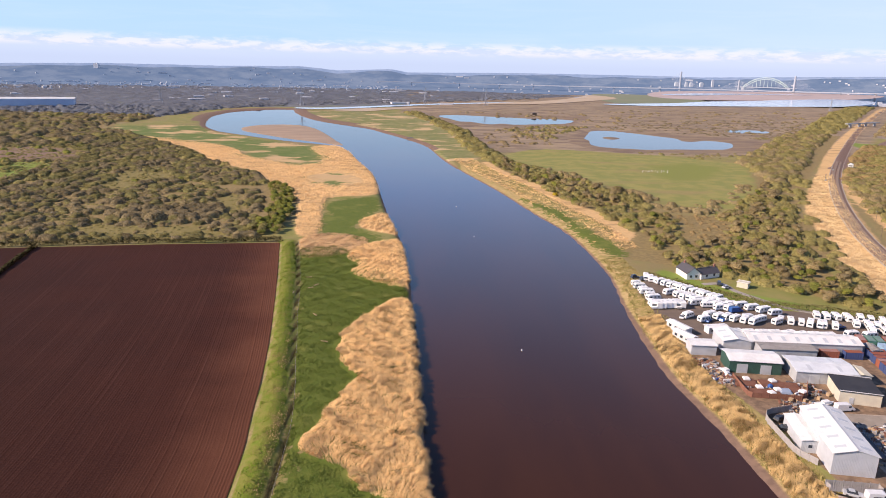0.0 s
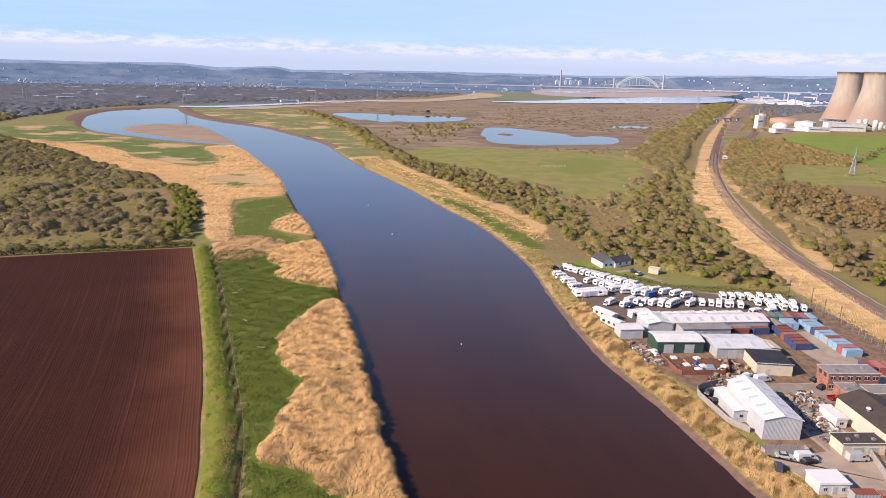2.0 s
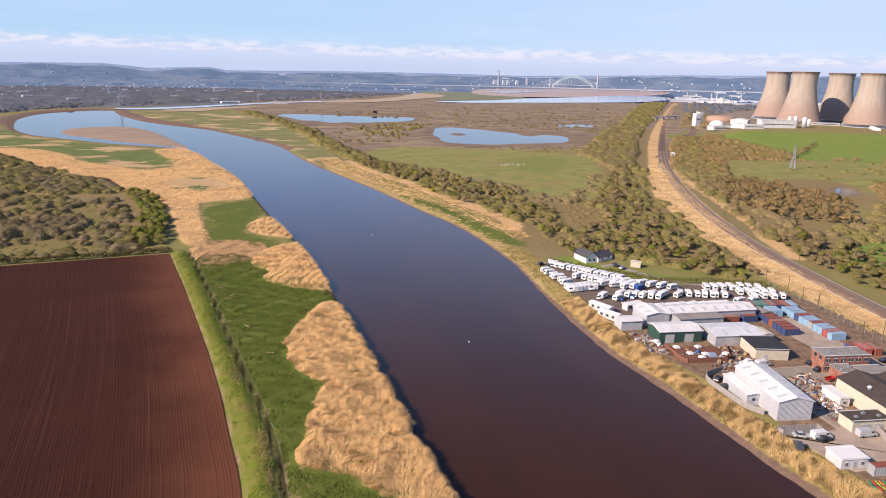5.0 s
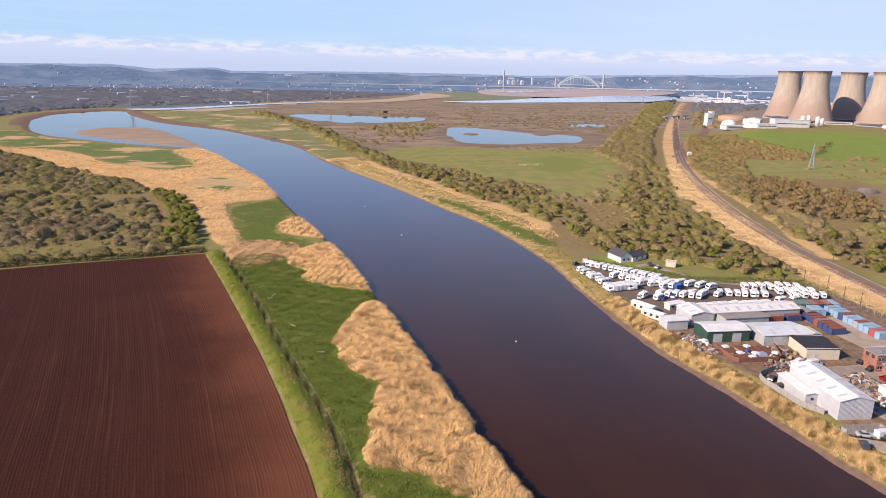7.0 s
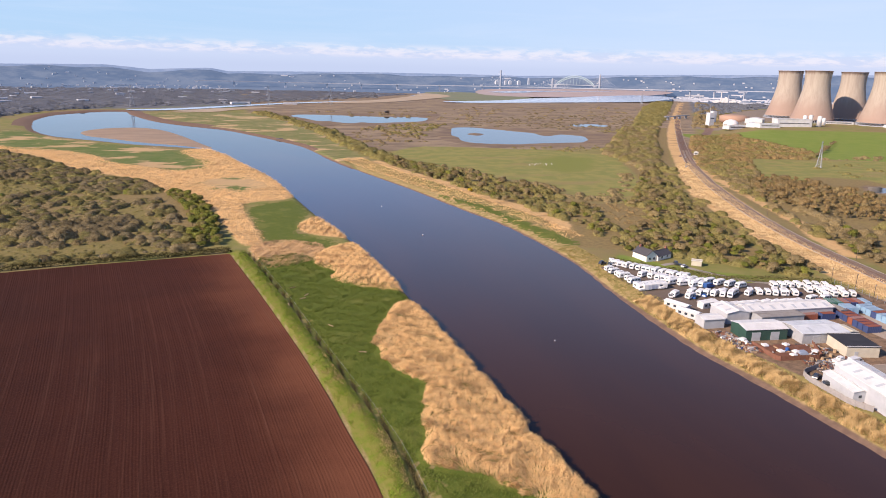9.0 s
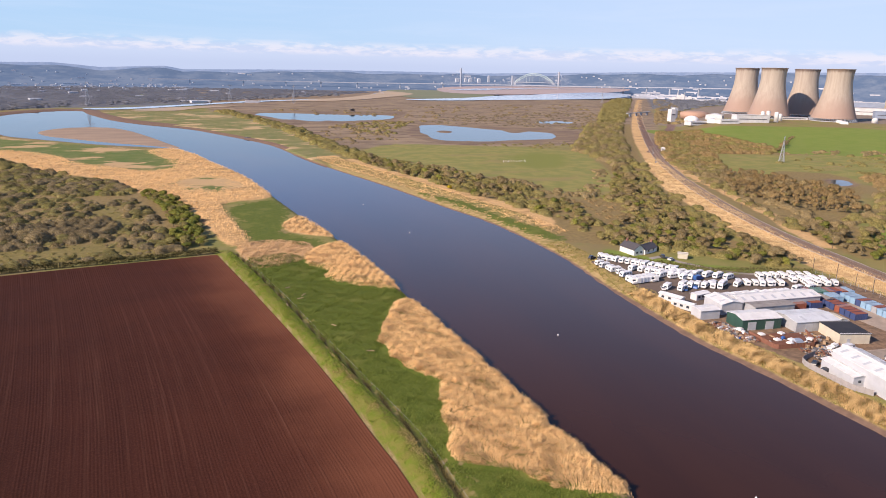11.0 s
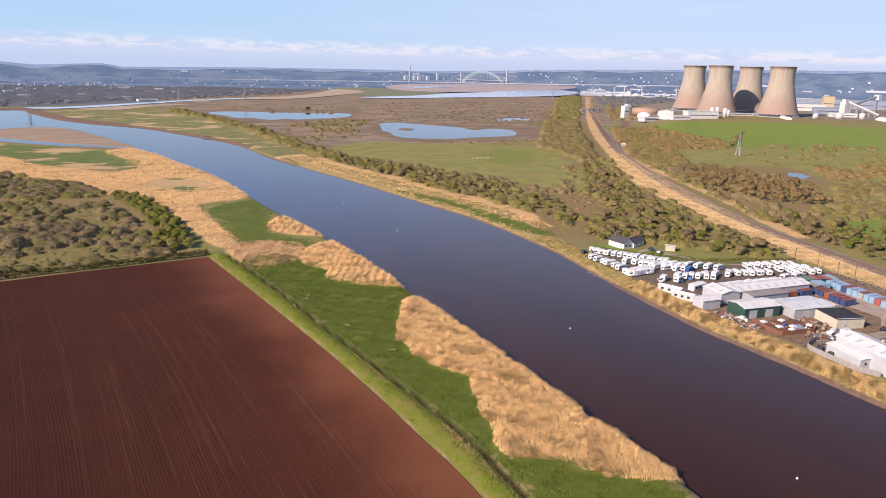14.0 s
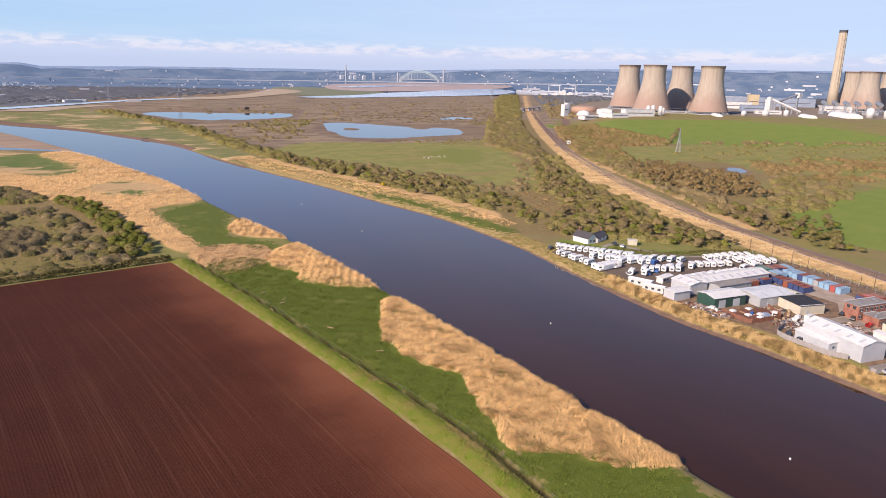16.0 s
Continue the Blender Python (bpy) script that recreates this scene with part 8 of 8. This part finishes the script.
for k, (px, py, w, d) in enumerate(((123.5, 178.5, 6.5, 5), (131.5, 177.5, 7, 4.5), (126, 171.8, 10, 3.2), (136.5, 174.5, 5, 7), (121.5, 181.8, 4, 3))):
    ob = thing("timber_deck", "stacked red-brown timber decking sections", "deck", pose(px, py, G0, 0, 0, TURN), "timber decking in the compound")
    for j in range(int(d / 0.45)):
        part("board", Geo().box(0, -d / 2 + 0.45 * j + 0.2, 0.05, w, 0.4, 0.65 + 0.1 * ((j * 7 + k) % 3)), MAT_TIMBER, ob)
for k, (px, py) in enumerate(((124.6, 180.0), (126.0, 174.2), (131.0, 172.6), (132.4, 178.6), (128.0, 170.4), (120.8, 186.6), (138.2, 171.2))):
    ob = thing("hot_tub", "white square moulded tub shell on the deck", "tub", pose(px, py, G0 + 0.75, 0, 0, TURN + 5 * k), "white tub shells")
    part("shell", Geo().rounded(2.1, 2.1, 0.6, 0.15), P_WHITE, ob)
    part("cover", Geo().rounded(1.7, 1.7, 0.1, 0.04, 0.6), MAT_TENT, ob)


def pallet_stack(tone, n):
    ob = thing("pallet_stack", "stack of weathered wooden pallets", "pallets", None, "pallet stacks in the yard")
    for k in range(n):
        # deck and three bearers in one comb-shaped section
        comb = [(-0.6, 0.13), (-0.6, 0.0), (-0.48, 0.0), (-0.48, 0.1), (-0.06, 0.1), (-0.06, 0.0), (0.06, 0.0), (0.06, 0.1), (0.48, 0.1), (0.48, 0.0), (0.6, 0.0), (0.6, 0.13)]
        g = Geo().loft([[(p, y, 0.15 * k + q) for p, q in comb] for y in (0.5, -0.5)])
        part("pallet", g, tone, ob)
    return ob


def scrap(label, tones, seed):
    """A heap of tipped panels, tubes and crates."""
    r = np.random.RandomState(seed)
    ob = thing("scrap_heap", label, "scrap", None, "scrap heaps in the yard")
    for k in range(12):
        a, d = r.uniform(0, 6.28), r.uniform(0, 1.5)
        part(("panel", "tube", "crate")[k % 3], Geo().box(math.cos(a) * d, math.sin(a) * d, 0, (r.uniform(1.2, 3.2), r.uniform(0.8, 2.4), r.uniform(0.5, 1.0))[k % 3], (r.uniform(0.1, 0.4), r.uniform(0.08, 0.2), r.uniform(0.4, 0.9))[k % 3], r.uniform(0.15, 0.9), r.choice((0.3, 1.45, 1.6, 2.0)) + r.uniform(-0.15, 0.15)), tones[k % len(tones)], ob)
    return ob


stack = pallet_stack(MAT_PALLET, 7)
heaps = [scrap("heap of mixed scrap panels and crates", (MAT_FENCE, MAT_PALLET, MAT_TIMBER, MAT_TRIM), 1), scrap("heap of broken dark scrap and pale boards", (MAT_DARK, MAT_TIMBER, MAT_FENCE, P_WHITE), 2), scrap("heap of rusty scrap with blue drums", (MAT_TIMBER, MAT_DARK, MAT_TRIM, MAT_PALLET), 3)]
for k in range(64):
    zone_k = k % 4
    if zone_k == 0:
        x, y = rng_c.uniform(140, 147), rng_c.uniform(128, 150)
    elif zone_k == 1:
        x, y = rng_c.uniform(147.5, 153), rng_c.uniform(141, 152)
    elif zone_k == 2:
        x, y = rng_c.uniform(116.0, 121.5), rng_c.uniform(178, 196)
    else:
        x, y = rng_c.uniform(131, 146), rng_c.uniform(161, 168) if rng_c.rand() < 0.5 else rng_c.uniform(169, 179)
    put_copy(heaps[k % 3] if rng_c.rand() < 0.75 else stack, pose(x, y, G0 + 0.1, 0, 0, rng_c.uniform(0, 360)))
ob = thing("trailer", "long flat steel trailer beside the portal shed", "trailer", pose(139.2, 140.5, G0, 0, 0, 82))
part("bed", Geo().box(0, 0, 1.0, 12.5, 2.4, 0.25), MAT_DARK, ob)
for k in range(12):
    part("stake", Geo().box(-5.8 + k * 1.05, -1.15, 1.25, 0.1, 0.1, 1.0).box(-5.8 + k * 1.05, 1.15, 1.25, 0.1, 0.1, 1.0), MAT_STEEL, ob)
for k in (-4.5, -3.4, 4.2):
    part("wheel", Geo().rod((k, -1.1, 0.5), (k, 1.1, 0.5), 0.5, 0.5, 12), MAT_TYRE, ob)


def kayak(tone, c):
    ob = thing("kayak", tone + " plastic kayak lying on the bank", "kayak", None, "kayaks on the bank")
    mat = plain(tone + "_kayak_plastic", c, tuple(k * 0.8 for k in c), 0.35, 0, 1.0)
    rings = []
    for k in range(9):
        u = -1 + k / 4
        w = max(0.03, 0.36 * (1 - abs(u) ** 2.2))
        z = 0.22 * abs(u) ** 3
        rings.append([(u * 2.1, -w, 0.22 + z), (u * 2.1, -w * 0.6, 0.02 + z), (u * 2.1, w * 0.6, 0.02 + z), (u * 2.1, w, 0.22 + z), (u * 2.1, 0, 0.36 + z)])
    part("hull", Geo().loft(rings), mat, ob)
    part("cockpit", Geo().revolve([(0.3, 0.3), (0.3, 0.42), (0.22, 0.42)], 10), MAT_DARK, ob)
    return ob


KAYAKS = [kayak("green", (0.03, 0.3, 0.12)), kayak("red", (0.55, 0.03, 0.03)), kayak("yellow-green", (0.35, 0.5, 0.05)), kayak("orange", (0.7, 0.2, 0.03))]
for k in range(9):
    put_copy(KAYAKS[k % 4], pose(120.8 + 0.95 * k, 97.0 - 0.3 * k, G0 + 0.1, 0, 0, 80 + rng_c.uniform(-10, 10)))
for k in range(4):
    ob = thing("dinghy", "white dinghy under a blue cover", "boat", pose(128.6 + 2.3 * k, 92.4 - 0.5 * k, G0 + 0.1, 0, 0, 78), "dinghies on the bank")
    rings = []
    for j in range(7):
        u = -1 + j / 3
        w = 0.8 * (1 - max(u, 0) ** 2.5 * 0.92)
        rings.append([(u * 2.1, -w, 0.75), (u * 2.1, -w * 0.7, 0.15), (u * 2.1, w * 0.7, 0.15), (u * 2.1, w, 0.75)])
    part("hull", Geo().loft(rings), P_WHITE, ob)
    part("cover", Geo().loft([[(q[0][0], q[0][1] * 0.92, 0.76), (q[0][0], 0, 0.98), (q[0][0], -q[0][1] * 0.92, 0.76)] for q in rings]), P_BLUE, ob)

# river marks and bank works
for px, py in ((57, 208), (51, 107), (47, 463), (53, 375)):
    ob = thing("buoy", "small white mooring buoy on the river", "buoy", pose(px, py, WATER - 0.15), "mooring buoys")
    part("float", Geo().revolve([(0.06, 0), (0.24, 0.1), (0.3, 0.3), (0.22, 0.5), (0.06, 0.6)], 10), P_WHITE, ob, smooth_shade=True)
    part("ring", Geo().rod((0, 0, 0.55), (0, 0, 0.8), 0.04, 0.04, 5), MAT_STEEL, ob)
ob = thing("groyne", "dark stone groyne stub on the far bank", "groyne", pose(9, 924, -2.2))
part("stones", Geo().rounded(6, 5, 2.6, 0.8).rounded(4, 4, 2, 0.7, 0, -4, 1), MAT_DARK, ob)
for k, (px, py) in enumerate(((-27, 269), (-25, 273), (-33, 262), (-20, 236), (-13, 210), (-30, 285))):
    ob = thing("driftwood", "bleached driftwood log on the marsh grass", "log", pose(px, py, ground_z(px, py) + 0.25, 0, 0, 40 * k), "driftwood on the marsh")
    part("log", Geo().rod((-1.2, 0, 0), (1.3, 0.3, 0.1), 0.22, 0.14, 7).rod((0.3, 0.1, 0.05), (0.9, 0.8, 0.35), 0.1, 0.05, 5), MAT_PALLET, ob)


def litter(label, poly, n, seed, mat, size=(0.3, 1.3), tall=0.6):
    """Loose boards, crates and sheets lying about a patch of the yard."""
    r = np.random.RandomState(seed)
    x, y = scatter(np.array(poly, float), 1.0, r)
    pick = r.permutation(len(x))[:n]
    g = Geo()
    for k in pick:
        g.box(x[k], y[k], G0 + 0.08, r.uniform(*size) * (2.0 if k % 2 else 1.0), r.uniform(0.12, 0.5) if k % 2 else r.uniform(size[0], size[1] * 0.6), r.uniform(0.1, tall), r.choice((0.2, 1.4, 1.7, 2.9)) + r.uniform(-0.3, 0.3))
    return solid("yard_litter", g, mat, label, "scrap", kind="stuff")


LITTER = {"east of the portal shed": [(136, 126), (145, 124), (147, 131), (149, 141), (158, 144), (156, 152), (142, 154), (138, 148)], "in the timber compound": [(121.5, 170.5), (136.5, 168), (142, 178), (122.5, 181.5)],
          "on the river side of the yard": [(114.5, 178), (120, 176), (121.5, 196), (114.5, 198)], "north of the portal shed": [(128, 156), (142, 157), (145, 165), (128, 167)]}
for k, (where, patch) in enumerate(LITTER.items()):
    for j, (tone, mat, n) in enumerate((("grey steel", MAT_FENCE, 40), ("brown timber", MAT_TIMBER, 55), ("pale wood", MAT_PALLET, 35), ("dark rubber and felt", MAT_DARK, 45), ("white plastic", P_WHITE, 6), ("blue plastic", P_BLUE, 2))):
        litter(tone + " scrap lying " + where, patch, n, 300 + 10 * k + j, mat)

# tree guards on the meadow and a hide on the lagoon's far shore
rng = np.random.RandomState(61)
for k in range(16):
    px, py = 238 + 1.8 * k + rng.uniform(-0.6, 0.6), 641 + rng.uniform(-5, 9)
    ob = thing("tree_guard", "pale tube guard round a newly planted sapling", "tree guard", pose(px, py, ground_z(px, py) - 0.1, 0, 0, 30 * k), "tree guards on the meadow")
    part("tube", Geo().revolve([(0.2, 0), (0.22, 1.2), (0.17, 1.2)], 8), MAT_TENT, ob)
    part("stake", Geo().box(0.24, 0, -0.2, 0.08, 0.08, 1.6), MAT_PALLET, ob)
ob = thing("bird_hide", "weathered timber hide on stilts by the lagoon", "hide", pose(259, 1417, ground_z(259, 1417) - 0.3, 0, 0, 12))
part("cabin", Geo().box(0, 0, 3, 9, 5, 3.2), MAT_WOODPOLE, ob)
part("roof", Geo().prism([(-5.2, 6.2), (5.2, 6.2), (5.2, 6.5), (0, 7.6), (-5.2, 6.5)], -3.2, 3.2), MAT_DARK, ob)
for i in (-1, 1):
    for j in (-1, 1):
        part("stilt", Geo().box(i * 4, j * 2.2, 0, 0.5, 0.5, 3), MAT_WOODPOLE, ob)
part("ramp", Geo().add([(-4.5, -1, 3), (-4.5, 1, 3), (-13, 1, 0.3), (-13, -1, 0.3), (-4.5, -1, 2.7), (-4.5, 1, 2.7), (-13, 1, 0.0), (-13, -1, 0.0)], [(0, 1, 2, 3), (7, 6, 5, 4), (0, 4, 5, 1), (1, 5, 6, 2), (2, 6, 7, 3), (3, 7, 4, 0)]), MAT_WOODPOLE, ob)

# roof vents on the dark warehouse roofs
for k, (px, py, pz) in enumerate(((153.0, 121.0, 6.6), (153.8, 129.0, 6.6), (166.0, 119.0, 6.6), (167.2, 128.0, 6.6), (158.0, 117.4, 6.9), (171.0, 123.0, 6.9), (165.0, 106.5, 7.2), (169.5, 110.0, 7.4))):
    ob = thing("roof_cowl", "pale domed ventilation cowl on a dark warehouse roof", "vent", pose(px, py, G0 + pz - 0.9, 0, 0, 20 * k), "roof cowls")
    part("collar", Geo().revolve([(0.5, 0), (0.5, 1.0)], 10), MAT_STEEL, ob)
    part("hood", Geo().revolve([(0.75, 1.0), (0.7, 1.25), (0.4, 1.5), (0.05, 1.58)], 10), MAT_PALE, ob, smooth_shade=True)
tufts("verge_grass", "rough green grass along the yard's mesh fence", np.array([(206, 150), (208, 170), (212, 190), (216, 215), (217, 238), (224, 238), (221, 210), (216, 185), (213, 165), (211, 150)], float), 7.0, 97, 0.4, MAT_ROUGH, 0.14)
tufts("verge_grass", "rough green grass above the river bank", np.array([(117, 98), (119, 112), (120, 124), (118, 140), (116.5, 124), (115, 110), (114, 98)], float), 9.0, 98, 0.35, MAT_RANK, 0.13)
# a small cabin boat laid up beside the cream block
ob = thing("cabin_boat", "small white cabin cruiser laid up on the yard", "boat", pose(140.5, 163.5, G0 + 0.1, 0, 0, 12))
rings = []
for j in range(8):
    u = -1 + j / 3.5
    w = 1.05 * (1 - max(u, 0) ** 2.4 * 0.93)
    rings.append([(u * 2.9, -w, 1.15 + 0.2 * max(u, 0)), (u * 2.9, -w * 0.62, 0.25), (u * 2.9, w * 0.62, 0.25), (u * 2.9, w, 1.15 + 0.2 * max(u, 0))])
part("hull", Geo().loft(rings), P_WHITE, ob)
part("cabin", Geo().rounded(2.3, 1.5, 0.85, 0.18, 1.1, 0.2), MAT_TENT, ob)
part("windscreen", Geo().box(-0.9, 0, 1.45, 0.08, 1.3, 0.45), MAT_GLASS, ob)
for k in (-1.6, 1.4):
    part("chock", Geo().box(k, 0, 0, 0.4, 1.4, 0.3), MAT_PALLET, ob)
# tarpaulins and skips about the yard
CARAVAN_GREEN = plain("green_tarpaulin", (0.03, 0.11, 0.07), (0.025, 0.08, 0.055), 0.5, 0, 0.6)
for k, (px, py, w, d, mat, what) in enumerate(((133.0, 172.0, 4.2, 3.0, MAT_GREYBLUE, "slate-blue"), (130.2, 175.6, 1.8, 1.4, P_BLUE, "bright blue"), (152.6, 199.2, 2.6, 2.0, P_BLUE, "blue"), (155.2, 233.8, 5.0, 2.4, CARAVAN_GREEN, "green"), (120.4, 184.4, 2.4, 1.6, MAT_TENT, "white"), (140.5, 233.6, 3.0, 2.4, P_BLUE, "blue"))):
    ob = thing("tarpaulin", what + " tarpaulin drawn over stored goods", "tarpaulin", pose(px, py, G0 + 0.05, 0, 0, TURN + 9 * k), "tarpaulins in the yard")
    part("cover", Geo().rounded(w, d, 1.3, 0.35, 0, 0, 0, 0.8), mat, ob)
for k, (px, py, turn) in enumerate(((147.6, 107.8, 80), (149.2, 112.2, 70), (158.4, 146.4, 5))):
    ob = thing("skip", "red painted steel rubbish skip", "skip", pose(px, py, G0 + 0.06, 0, 0, turn), "skips in the yard")
    part("tub", Geo().loft([[(-1.1, -0.8, 0.1), (1.1, -0.8, 0.1), (1.1, 0.8, 0.1), (-1.1, 0.8, 0.1)], [(-1.8, -0.9, 1.3), (1.8, -0.9, 1.3), (1.8, 0.9, 1.3), (-1.8, 0.9, 1.3)], [(-1.7, -0.8, 1.3), (1.7, -0.8, 1.3), (1.7, 0.8, 1.3), (-1.7, 0.8, 1.3)], [(-1.2, -0.7, 0.6), (1.2, -0.7, 0.6), (1.2, 0.7, 0.6), (-1.2, 0.7, 0.6)]]), P_RED, ob)
    part("lifting_lug", Geo().box(-1.2, -0.98, 0.8, 0.2, 0.14, 0.2).box(1.2, -0.98, 0.8, 0.2, 0.14, 0.2).box(-1.2, 0.98, 0.8, 0.2, 0.14, 0.2).box(1.2, 0.98, 0.8, 0.2, 0.14, 0.2), MAT_STEEL, ob)
